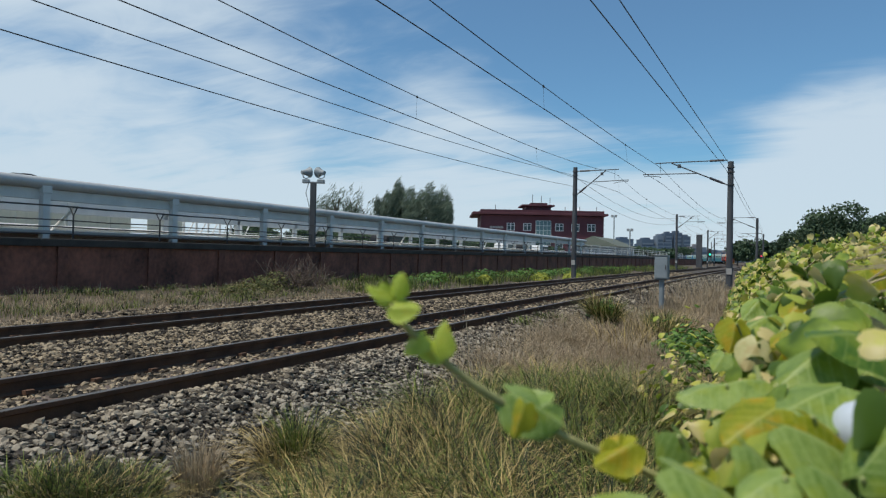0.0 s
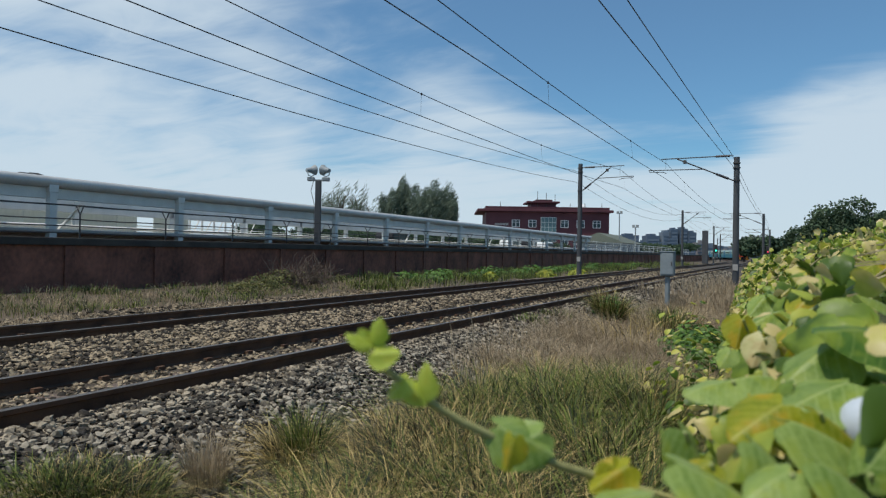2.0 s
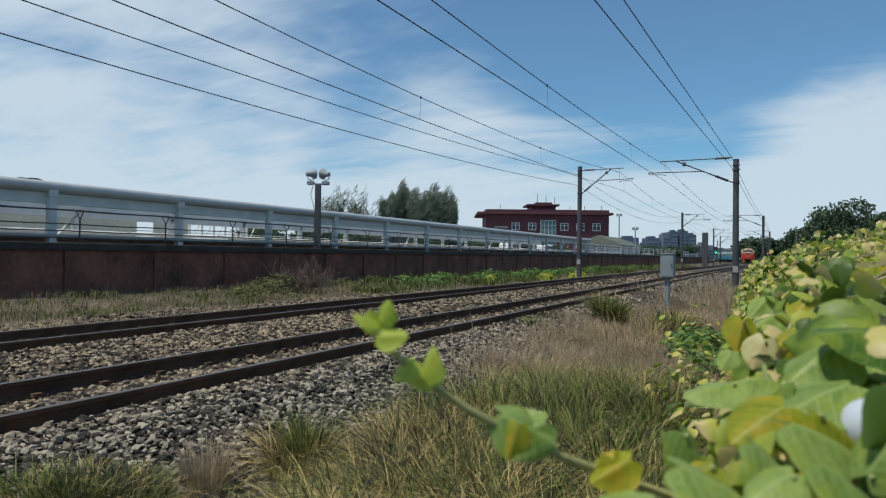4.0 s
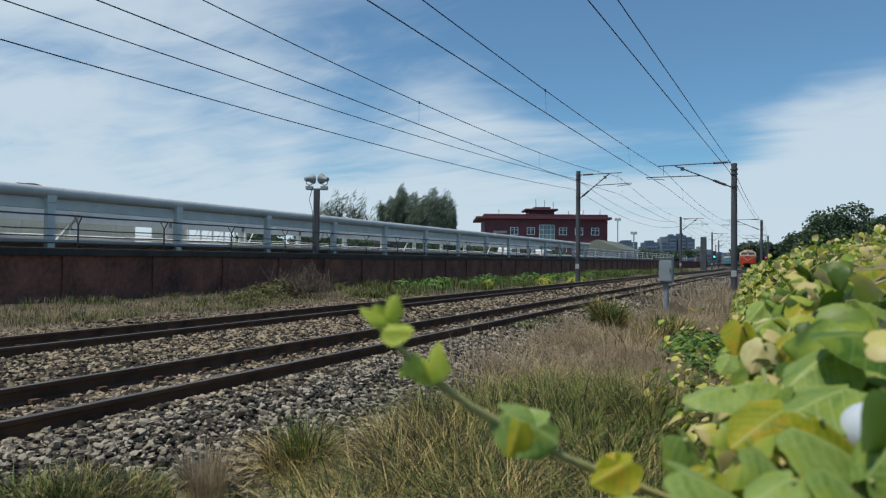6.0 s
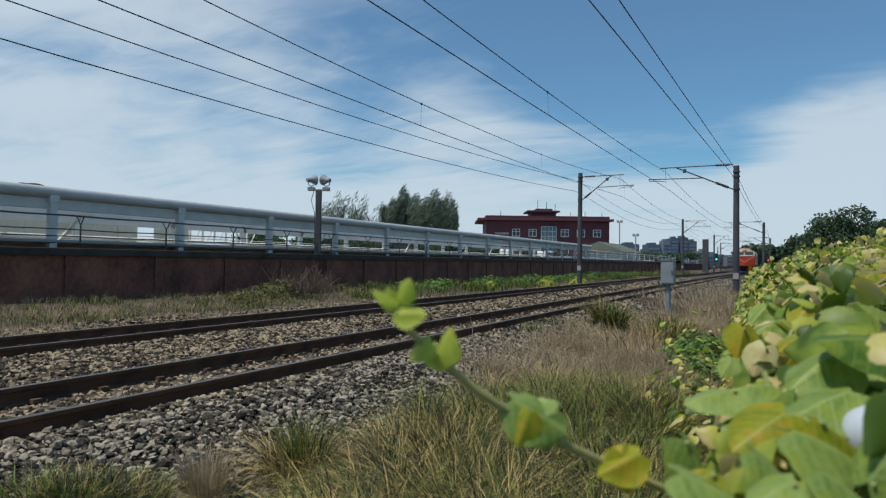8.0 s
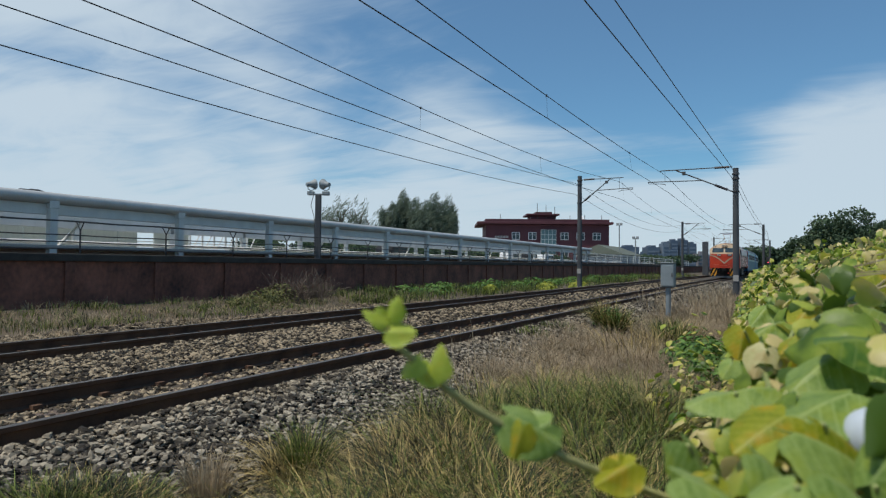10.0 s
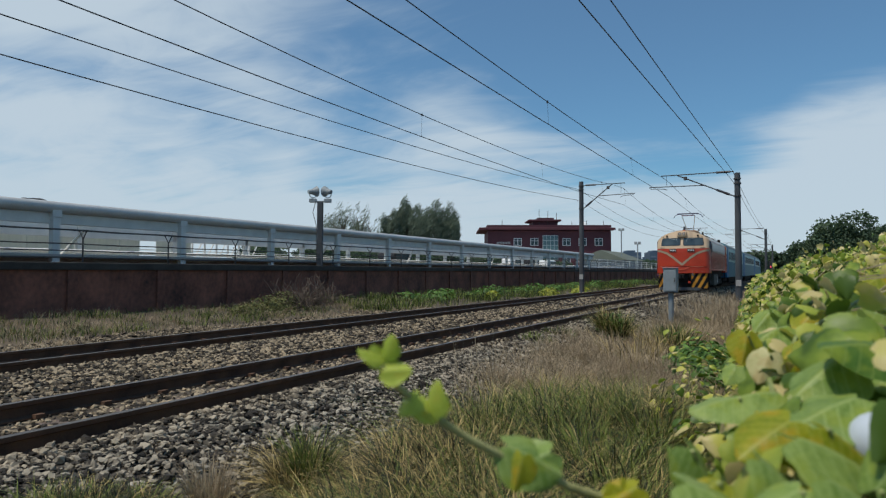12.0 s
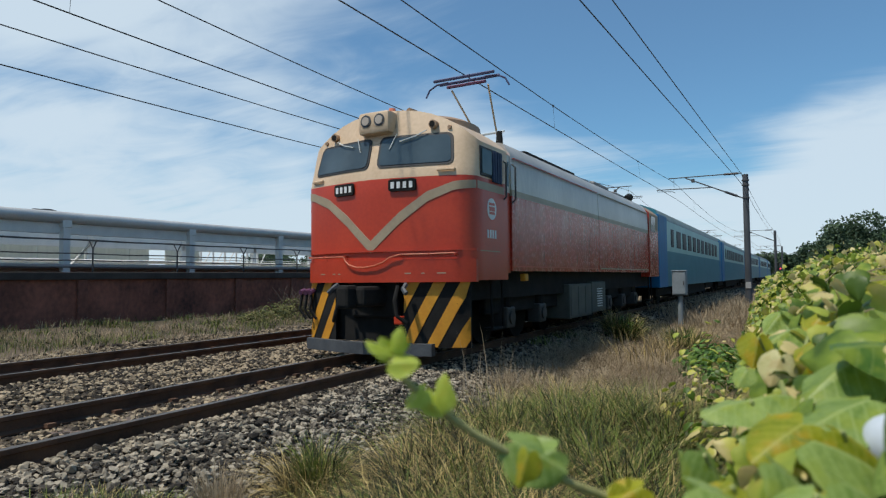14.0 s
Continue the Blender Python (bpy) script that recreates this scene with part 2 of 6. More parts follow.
def mesh_stuff(name, verts, faces, mt, label, category, smooth=False):
    me = bpy.data.meshes.new(name)
    me.from_pydata(verts, [], faces)
    me.materials.append(mt)
    if smooth:
        me.polygons.foreach_set("use_smooth", [True] * len(me.polygons))
    return tagged(new(name, me), label, category, "", "stuff")


# ---- the line ----
NEAR, FAR, GAUGE = -5.19, -8.87, 0.56
CURVE_Y = (-40, 60, 80, 100, 125, 145, 165, 185, 207, 231, 260, 300, 360)
CURVE_X = (0, 0, 0.25, 0.65, 0.5, -0.2, -1.2, -2.5, -4.4, -7.2, -12.0, -20.5, -36.0)


def bend(y):
    """The line's sideways swing, smoothed."""
    return sum(float(np.interp(y + k, CURVE_Y, CURVE_X)) for k in (-12, -6, 0, 6, 12)) / 5


PROFILE_X = (-60, -20, -16, -13, -11.4, -10.6, -9.55, -9.3, -8.4, -8.2, -7.0, -5.95, -5.6, -4.76, -4.5, -3.95, -2.9, -2.4, -1.2, 0.2, 4, 60)
PROFILE_Z = (-0.1, -0.1, -0.05, -0.30, -0.34, -0.16, -0.12, -0.185, -0.185, -0.12, -0.09, -0.12, -0.185, -0.185, -0.125, -0.17, -0.5, -0.56, -0.52, -0.42, -0.3, -0.2)


def ground_z(x, y):
    """Height of the ground beside and under the line."""
    c = x - bend(y)
    z = float(np.interp(c, PROFILE_X, PROFILE_Z))
    return z + 0.05 * noise.noise((x * 0.6, y * 0.6, 0)) * (1.0 if c > -3.3 or c < -11 else 0.25)


# ---- ground and track ----
def build_ground():
    xs = [-900, -300, -120, -60, -30, -20] + [-16.6 + 0.35 * k for k in range(60)] + [5, 8, 14, 30, 80, 300, 900]
    ys = [-600, -100, -30, -8] + [-2 + 0.5 * k for k in range(48)] + [22 + 2 * k for k in range(40)] + [105, 120, 140, 170, 210, 260, 330, 500, 900, 2500]
    verts = [(x + (bend(y) if -20 < x < 5 else 0), y, ground_z(x + (bend(y) if -20 < x < 5 else 0), y)) for y in ys for x in xs]
    n = len(xs)
    faces = [(j * n + i, j * n + i + 1, (j + 1) * n + i + 1, (j + 1) * n + i) for j in range(len(ys) - 1) for i in range(n - 1)]
    me = bpy.data.meshes.new("ground")
    me.from_pydata(verts, [], faces)
    me.materials.append(M_SOIL), me.materials.append(M_BED)
    for p in me.polygons:
        c = p.center.x - bend(p.center.y)
        p.material_index = 1 if -11.0 < c < -3.1 else 0
        p.use_smooth = True
    return tagged(new("ground", me), "dry earth bank with a grey ballast bed", "ground", "", "structure")


RAIL_PROFILE = [(-0.033, 0), (0.033, 0), (0.036, -0.012), (0.034, -0.035), (0.009, -0.048), (0.009, -0.125), (0.064, -0.14), (0.064, -0.153), (-0.064, -0.153), (-0.064, -0.14), (-0.009, -0.125), (-0.009, -0.048), (-0.034, -0.035), (-0.036, -0.012)]


def build_track(centre, label):
    t = thing("railway_track", label, "railway track", pose(centre, 0, 0), "the two tracks of the line", "structure")
    ys = [-14, 0, 20, 40, 55] + [60 + 6 * k for k in range(46)]
    for side in (-GAUGE, GAUGE):
        part("rail", extrude_along(B(), [(x + side, z) for x, z in RAIL_PROFILE], ys, bend, [1] + [0] * 13), [M_RAIL, M_HEAD], t, smooth=True)
    bm = B()
    box(bm, -1.05, 1.05, -0.11, 0.11, -0.3, -0.17, 0, 0.015)
    first = part("sleeper", bm, M_SLEEPER, t)
    first.location = (0, -3, 0)
    for k in range(1, 118):
        o = new("sleeper", first.data)
        o.parent, o.location = t, (bend(-3 + k * 0.62), -3 + k * 0.62, random.uniform(-0.006, 0.004))
    bm = B()
    for k in range(70):
        for side in (-GAUGE, GAUGE):
            for s in (-1, 1):
                box(bm, side + s * 0.085 - 0.03, side + s * 0.085 + 0.03, -3 + k * 0.62 - 0.04, -3 + k * 0.62 + 0.04, -0.15, -0.115)
    part("rail_clip", bm, M_RAIL, t, "rusty rail clips along both rails")["kind"] = "stuff"
    return t


# ---- brick-red boundary wall, fence and canopy ----
WALL_X, WALL_TOP, BAY = -16.3, 1.34, 2.66


def build_wall():
    t = thing("wall_west", "dark red rendered boundary wall with pilasters and a mossy coping", "wall", pose(WALL_X, 0, 0), "", "structure")
    bm = B()
    box(bm, -0.25, 0, -30, 180, -0.6, WALL_TOP - 0.2)
    part("wall_panel", bm, M_WALL, t)
    bm = B()
    box(bm, -0.3, 0.1, -30, 180, WALL_TOP - 0.2, WALL_TOP, 0, 0.02)
    part("coping", bm, M_COPING, t, "dark mossy concrete coping")
    bm = B()
    box(bm, 0, 0.07, -0.13, 0.13, -0.6, WALL_TOP - 0.2, 0, 0.01)
    first = part("pilaster", bm, M_WALL, t)
    first.location = (0, 9.95 - 12 * BAY, 0)
    for k in range(-11, 62):
        o = new("pilaster", first.data)
        o.parent, o.location = t, (0, 9.95 + k * BAY, 0)


def build_fence():
    t = thing("wire_fence", "rusty wire fence with forked posts on top of the wall", "fence", pose(WALL_X - 0.1, 0, WALL_TOP))
    bm = B()
    rod(bm, (0, 0, -0.02), (0, 0, 0.66), 0.022, n=6)
    rod(bm, (0, 0, 0.62), (0.17, 0, 0.86), 0.017, n=5)
    rod(bm, (0, 0, 0.62), (-0.17, 0, 0.86), 0.017, n=5)
    first = part("fence_post", bm, M_DARKSTEEL, t)
    first.location = (0, 10.3 - 4 * BAY, 0)
    for k in range(-3, 40):
        o = new("fence_post", first.data)
        o.parent, o.location = t, (0, 10.3 + k * BAY, 0)
    for x, z in ((0, 0.12), (0, 0.3), (0, 0.48), (0.16, 0.84), (-0.16, 0.84)):
        bm = B()
        tube(bm, [(x, -2 + k * BAY / 2, z + (0.015 if k % 2 else 0)) for k in range(90)], 0.017 if x == 0 else 0.013, 5)
        part("fence_wire", bm, M_DARKSTEEL, t)


CAN_X, CAN_Y, CAN_STEP = -17.5, 10.19, 4.15


def build_canopy():
    t = thing("platform_canopy", "long silver platform canopy with a rolled edge on pale steel posts", "canopy", pose(CAN_X, 0, 0))
    ys = [-25 + 7 * k for k in range(14)]
    arc = [(0.16 * math.cos(a) - 0.02, 2.86 + 0.16 * math.sin(a)) for a in [radians(-70 + 20 * k) for k in range(9)]]
    prof = [(-0.1, 2.70)] + arc + [(-0.35, 3.0), (-0.35, 2.70)]
    part("rolled_edge", extrude_along(B(), prof, ys, lambda y: 0), M_SILVER, t, smooth=True)
    bm = B()
    box(bm, -0.24, -0.06, -25, 66, 2.41, 2.70, 0, 0.01)
    part("edge_beam", bm, M_PALE, t)
    bm = B()
    box(bm, -2.6, -0.3, -25, 66, 2.93, 2.98)
    part("roof_sheet", bm, M_SHEET, t)
    bm = B()
    box(bm, -5.72, -5.50, -25, 66, 2.36, 2.80, 0, 0.01)
    part("inner_beam", bm, M_PALE, t, "pale inner beam under the roof")
    for x, n in ((0.0, 14), (-5.6, 14)):
        bm = B()
        box(bm, -0.10, 0.10, -0.10, 0.10, 0.6, 2.72, 0, 0.012)
        box(bm, -0.12, 0.12, -0.13, 0.13, 2.58, 2.78, 0, 0.012)
        first = part("post", bm, M_PALE, t)
        first.location = (x, CAN_Y - 3 * CAN_STEP, 0)
        for k in range(-2, n):
            o = new("post", first.data)
            o.parent, o.location = t, (x, CAN_Y + k * CAN_STEP, 0)
    for k in range(-1, 14):
        bm = B()
        rod(bm, (-0.1, CAN_Y + k * CAN_STEP, 2.78), (-5.6, CAN_Y + k * CAN_STEP, 2.86), 0.07, n=6)
        part("cross_beam", bm, M_PALE, t)
    for k in (0, 3, 5, 8, 11):
        bm = B()
        y = CAN_Y + k * CAN_STEP + 1.5
        rod(bm, (-2.4, y, 1.5), (-2.4, y + 0.85, 2.45), 0.045, n=6)
        part("brace", bm, M_WHITE, t, "white diagonal brace")


def build_platform():
    t = thing("platform", "raised concrete platform with a white painted edge", "platform", pose(CAN_X, 0, 0), "", "structure")
    bm = B()
    box(bm, -7.0, -0.9, -25, 127, -0.4, 1.56)
    part("slab", bm, M_CONCRETE, t)
    bm = B()
    box(bm, -0.97, 0.12, -25, 127, 1.50, 1.58, 0, 0.02)
    part("edge", bm, M_CONCRETE, t)
    # two added pipes stand in for sunlit white strips of unknown origin
    for z, r in ((1.63, 0.055), (1.77, 0.06)):
        part("platform_pipe", rod(B(), (-3.1, -25, z), (-3.1, 127, z), r, n=10), M_WHITE, t, "white pipe in place of a bright strip behind the wall", True)
    for k in range(30):
        part("pipe_post", rod(B(), (-3.1, -20 + 5 * k, 1.5), (-3.1, -20 + 5 * k, 1.72), 0.05, n=6), M_WHITE, t)
    for z in (1.9, 2.2, 2.5):
        part("platform_pipe", rod(B(), (-0.4, 66, z), (-0.4, 150, z), 0.035, n=6), M_PALE, t)
    for k in range(22):
        part("pipe_post", rod(B(), (-0.4, 66 + 4 * k, 1.2), (-0.4, 66 + 4 * k, 2.55), 0.05, n=6), M_PALE, t)
    s = thing("platform_screen", "pale ribbed sheet screen behind the platform", "screen wall", pose(CAN_X - 6.2, 0, 1.40))
    bm = B()
    box(bm, -0.015, 0.015, 0.005, 0.895, 0, 1.5)
    first = part("sheet_panel", bm, M_SHEET, s)
    first.location = (0, -16, 0)
    for y0, n in ((-15.1, 36), (18.1, 2)):
        for k in range(n):
            o = new("sheet_panel", first.data)
            o.parent, o.location = s, (0.02 * (k % 2), y0 + 0.9 * k, 0)
    for y in (20.0, 20.7, 21.4, 22.1, 22.8, 23.5):
        bm = B()
        rod(bm, (0, y, 0), (0, y, 1.4), 0.05, n=6)
        rod(bm, (0, y, 0.1), (0, y + 0.7, 1.3), 0.03, n=6)
        part("frame_bar", bm, M_WHITE, s)
    bm = B()
    for z in (0.25, 0.45, 0.62):
        rod(bm, (0.05, 17.3, z), (0.05, 32, z), 0.02, n=5)
    part("guard_rail", bm, M_PALE, s)


# ---- overhead line ----
POLES_L = [(-11.4, 40.2 + 46.0 * k) for k in range(-1, 5)]
POLES_R = [(-1.88, 34.0 + 46.0 * k) for k in range(-1, 5)]
SUP_L, SUP_R = (6.50, 5.36), (5.86, 4.99)


def build_pole(x, y, side, track, zm, zc, top, label):
    """A mast with its bracket over one track. side: the way from the mast to the track."""
    t = thing("catenary_mast", label, "catenary mast", pose(x + bend(y), y, ground_z(x + bend(y), y)), "masts of the overhead line")
    g = t.location.z
    reach = (track - x) * side
    bm = B()
    rod(bm, (0, 0, -0.2), (0, 0, top - g), 0.16, 0.135, 12)
    part("mast", bm, M_POLE, t, smooth=True)
    for z in (top - g - 0.32, top - g - 0.55, zc - g - 0.18):
        part("band", rod(B(), (0, 0, z), (0, 0, z + 0.06), 0.175, n=12), M_DARKSTEEL, t)
    bm = B()
    box(bm, -0.12, 0.12, -0.175, -0.15, 1.0, 1.3)
    part("number_board", bm, M_CONCRETE, t, "small white board with a worn number")
    s = side
    zt = zm + 0.2 - g
    arm = part("top_tube", rod(B(), (0.15 * s, 0, zt), (s * (reach + 0.25), 0, zt), 0.026, n=6), M_DARKSTEEL, t)
    part("insulator", rod(B(), (0.3 * s, 0, zt), (0.95 * s, 0, zt), 0.055, n=8), M_PORCELAIN, arm)
    brace = part("brace_tube", rod(B(), (0.15 * s, 0, zc - 0.15 - g), (s * (reach - 0.55), 0, zt - 0.03), 0.032, n=6), M_DARKSTEEL, t)
    a, b = Vector((0.15 * s, 0, zc - 0.15 - g)), Vector((s * (reach - 0.55), 0, zt - 0.03))
    part("insulator", rod(B(), a.lerp(b, 0.08), a.lerp(b, 0.3), 0.06, n=8), M_PORCELAIN, brace)
    bm = B()
    m = a.lerp(b, 0.86)
    box(bm, m.x - 0.08, m.x + 0.08, -0.07, 0.07, m.z - 0.09, m.z + 0.09, 0, 0.02)
    part("tube_clamp", bm, M_DARKSTEEL, brace)
    q = a.lerp(b, 0.52)
    reg = part("registration_tube", rod(B(), (q.x, 0, q.z), (s * (reach + 0.85), 0, q.z + 0.05), 0.024, n=6), M_DARKSTEEL, t)
    part("steady_arm", tube(B(), [(s * (reach + 0.84), 0, q.z + 0.05), (s * (reach + 0.80), 0, q.z - 0.04), (s * (reach + 0.5), 0, q.z - 0.05), (s * (reach + 0.1), 0, q.z - 0.08), (s * (reach - 0.05), 0, q.z - 0.14)], 0.017, 5), M_DARKSTEEL, reg)
    part("dropper", rod(B(), (s * reach, 0, zt), (s * reach, 0, q.z + 0.1), 0.009, n=5), M_DARKSTEEL, t)
    return t


def sag(y, ys, amount):
    for a, b in zip(ys, ys[1:]):
        if a <= y <= b:
            u = (y - a) / (b - a)
            return -4 * amount * u * (1 - u)
    return 0.0


def build_wires():
    def low(x, y):
        """The far wires hang lower towards the next mast behind."""
        return -0.2 * max(0.0, (20.0 - y) / 26.0) if x == FAR else 0.0

    def run(name, label, x, z, ys, drop, r, stagger=0.0, drift=0.0):
        pts = []
        y = ys[0]
        while y <= ys[-1]:
            k = (y - ys[0]) / (ys[1] - ys[0])
            pts.append((x + bend(y) + stagger * math.cos(math.pi * k) - drift * max(0.0, (34.0 - y) / 46.0), y, z + sag(y, ys, drop) + low(x, y)))
            y += 2.5 if y < 60 else 6
        return tagged(part(name, tube(B(), pts, r, 5), M_WIRE), label, "cable", "wires of the overhead line")

    for x, (zm, zc), poles, dz in ((FAR, SUP_L, POLES_L, 0.95), (NEAR, SUP_R, POLES_R, 0.45)):
        ys = [poles[0][1] - 46.0] + [p[1] for p in poles]
        run("messenger_wire", "dark steel messenger wire over the track", x, zm, ys, dz, 0.011)
        run("contact_wire", "dark copper contact wire over the track", x, zc, ys, 0.42 if x == FAR else 0.15, 0.011, 0.1)
        for y0 in ys[:-1]:
            for f in range(5):
                y = y0 + 10.05 * f + (0.97 if x == FAR else 7.17) - (0 if x == FAR else 10.05 * (f == 4))
                if y < 2 or y > 120:
                    continue
                za, zb = zm + sag(y, ys, dz) + low(x, y), zc + sag(y, ys, 0.42 if x == FAR else 0.15) + low(x, y)
                xc = x + 0.1 * math.cos(math.pi * (y - ys[0]) / 46)
                bm = B()
                rod(bm, (x + bend(y), y, za), (xc + bend(y), y, zb), 0.0035, n=4)
                rod(bm, (x + bend(y), y, za - 0.03), (x + bend(y), y, za + 0.03), 0.025, n=5)
                tagged(part("dropper", bm, M_WIRE), "thin dropper between messenger and contact wire", "cable", "droppers of the overhead line")
    yl = [POLES_L[0][1] - 46.0] + [p[1] for p in POLES_L]
    yr = [POLES_R[0][1] - 46.0] + [p[1] for p in POLES_R]
    yl = [-28.0] + yl[2:]
    run("feeder_wire", "dark feeder cable along the masts", -11.55, 6.47, yl, 1.03, 0.012)
    run("feeder_wire", "dark feeder cable along the masts", -11.55, 5.76, yl, 1.0, 0.012)
    run("feeder_wire", "dark feeder cable along the masts", -2.1, 6.12, yr, 0.05, 0.012, 0.0, 1.2)
    run("feeder_wire", "dark feeder cable along the masts", -2.1, 5.62, yr, 0.04, 0.012, 0.0, 1.5)


build_ground()
build_track(NEAR, "rusty railway track on a stone ballast bed")
build_track(FAR, "rusty railway track beside the red wall")
build_wall()
build_fence()
build_canopy()
build_platform()
for k, (x, y) in enumerate(POLES_L):
    build_pole(x, y, 1, FAR, *SUP_L, 6.95, "dark concrete catenary mast with a cantilever over the far track")
for k, (x, y) in enumerate(POLES_R):
    build_pole(x, y, -1, NEAR, *SUP_R, 5.98, "dark concrete catenary mast with a cantilever over the near track")
build_wires()


# ---- train ----
M_RED = material("faded_red_paint", (0.38, 0.033, 0.013), (0.52, 0.056, 0.021), 0.34, 1.3, 20, 0.04, gloss=0.4)
M_CHAIN = material("orange_handrail", (0.50, 0.12, 0.06), (0.66, 0.22, 0.12), 0.5, 8, 40, 0)
M_POD = material("brown_roof_pod", (0.26, 0.16, 0.095), (0.44, 0.29, 0.18), 0.6, 3, 20, 0.1)
M_CREAM = material("cream_paint", (0.52, 0.365, 0.225), (0.68, 0.505, 0.335), 0.45, 1.5, 20, 0.05)
M_STRIPE = material("beige_stripe", (0.30, 0.23, 0.15), (0.40, 0.32, 0.21), 0.5, 2, 20, 0.05)
M_YELLOW = material("hazard_yellow", (0.50, 0.20, 0.010), (0.66, 0.30, 0.020), 0.6, 4, 30, 0.1)
M_BLACK = material("sooty_black", (0.008, 0.008, 0.008), (0.024, 0.023, 0.021), 0.9, 4, 40, 0.2, gloss=0.2)
M_PLOUGH = material("grey_plough", (0.035, 0.040, 0.046), (0.085, 0.092, 0.10), 0.6, 4, 40, 0.1)
M_RUBBER = material("window_rubber", (0.015, 0.015, 0.016), (0.03, 0.03, 0.03), 0.6, 5, 40, 0)
M_BLUE = material("bright_blue_paint", (0.010, 0.12, 0.27), (0.022, 0.18, 0.36), 0.5, 1.5, 20, 0.04, gloss=0.2)
M_TEAL = material("pale_teal_paint", (0.30, 0.47, 0.42), (0.40, 0.56, 0.50), 0.5, 1.5, 20, 0.04, gloss=0.2)
M_LOWBLUE = material("dull_blue_paint", (0.03, 0.16, 0.195), (0.05, 0.21, 0.25), 0.5, 1.5, 20, 0.04, gloss=0.2)
M_ROOF = material("sooty_roof", (0.18, 0.17, 0.16), (0.30, 0.29, 0.27), 0.7, 1, 20, 0.1)
M_COACHROOF = material("coach_roof", (0.20, 0.25, 0.24), (0.30, 0.35, 0.34), 0.7, 1, 20, 0.05, gloss=0.2)
M_COACHGLASS = material("coach_glass", (0.012, 0.018, 0.02), (0.03, 0.04, 0.042), 0.4, 0.8, 3, 0, gloss=0.1)
M_SCREEN = material("windscreen_glass", (0.025, 0.04, 0.048), (0.07, 0.095, 0.105), 0.05, 0.8, 3, 0, gloss=0.7)
LAMP = glow("headlamp_glow", (0.42, 0.36, 0.30), 0.05)
LW, LEAVE, LROOF, LBASE, LBAND = 1.45, 3.0, 3.53, 1.07, 2.5


def roof_z(x):
    return LEAVE + (LROOF - LEAVE) * (1 - (abs(x) / LW) ** 2.7)


def nose_y(x, z):
    """How far the nose stands back at a point of the front."""
    u = abs(x) / LW
    return 0.30 * u ** 1.5 + 0.16 * max(0.0, (u - 0.86) / 0.14) ** 2 + max(0.0, z - LBAND) * 0.28


def front_patch(name, quad, mt, parent, proud=0.012, n=8, label="", thick=0.02):
    """A plate that lies on the nose. quad: corners (x, z), anticlockwise from below left."""
    bm = B()
    (a, b, c, d) = [Vector(q) for q in quad]
    grid = []
    for j in range(3):
        v = j / 2
        row = []
        for i in range(n + 1):
            u = i / n
            p = a.lerp(b, u).lerp(d.lerp(c, u), v)
            row.append((p.x, p.y))
        grid.append(row)
    for off, flip in ((proud, False), (proud - thick, True)):
        vs = [[bm.verts.new((x, nose_y(x, z) - off, z)) for x, z in row] for row in grid]
        for j in range(2):
            for i in range(n):
                q = (vs[j][i], vs[j][i + 1], vs[j + 1][i + 1], vs[j + 1][i])
                bm.faces.new(q[::-1] if flip else q)
        if not flip:
            top = vs
    rim0 = [*top[0], *[r[-1] for r in top[1:]], *top[-1][-2::-1], top[1][0]]
    rim1 = [*vs[0], *[r[-1] for r in vs[1:]], *vs[-1][-2::-1], vs[1][0]]
    for k in range(len(rim0)):
        k2 = (k + 1) % len(rim0)
        bm.faces.new((rim0[k], rim1[k], rim1[k2], rim0[k2]))
    return part(name, bm, mt, parent, label, smooth=True)


def front_round(name, quad, radius, mt, parent, proud, label="", thick=0.02):
    """A plate with rounded corners that lies on the nose. quad: corners (x, z), anticlockwise from below left."""
    q = [Vector(c) for c in quad]
    outline = []
    for k in range(4):
        c, a, b = q[k], q[k - 1], q[(k + 1) % 4]
        ea, eb = (a - c).normalized(), (b - c).normalized()
        for i in range(5):
            u = i / 4
            p0, p1 = c + ea * radius, c + eb * radius
            outline.append(p0.lerp(c, u).lerp(c.lerp(p1, u), u))
        m = (c + b) / 2
        for i in (0.25, 0.5, 0.75):
            outline.append((c + eb * radius).lerp(b - eb * radius, i))
    mid = sum(q, Vector((0, 0))) / 4
    bm = B()
    rings = []
    for f in (0.0, 0.33, 0.66, 1.0):
        rings.append([bm.verts.new((mid.lerp(p, f).x, nose_y(mid.lerp(p, f).x, mid.lerp(p, f).y) - proud, mid.lerp(p, f).y)) for p in outline] if f else [bm.verts.new((mid.x, nose_y(mid.x, mid.y) - proud, mid.y))])
    rim = [bm.verts.new((p.x, nose_y(p.x, p.y) - proud + thick, p.y)) for p in outline]
    n = len(outline)
    for k in range(n):
        j = (k + 1) % n
        bm.faces.new((rings[0][0], rings[1][k], rings[1][j]))
        for a, b in ((rings[1], rings[2]), (rings[2], rings[3]), (rings[3], rim)):
            bm.faces.new((a[k], b[k], b[j], a[j]))
    return part(name, bm, mt, parent, label, smooth=True)


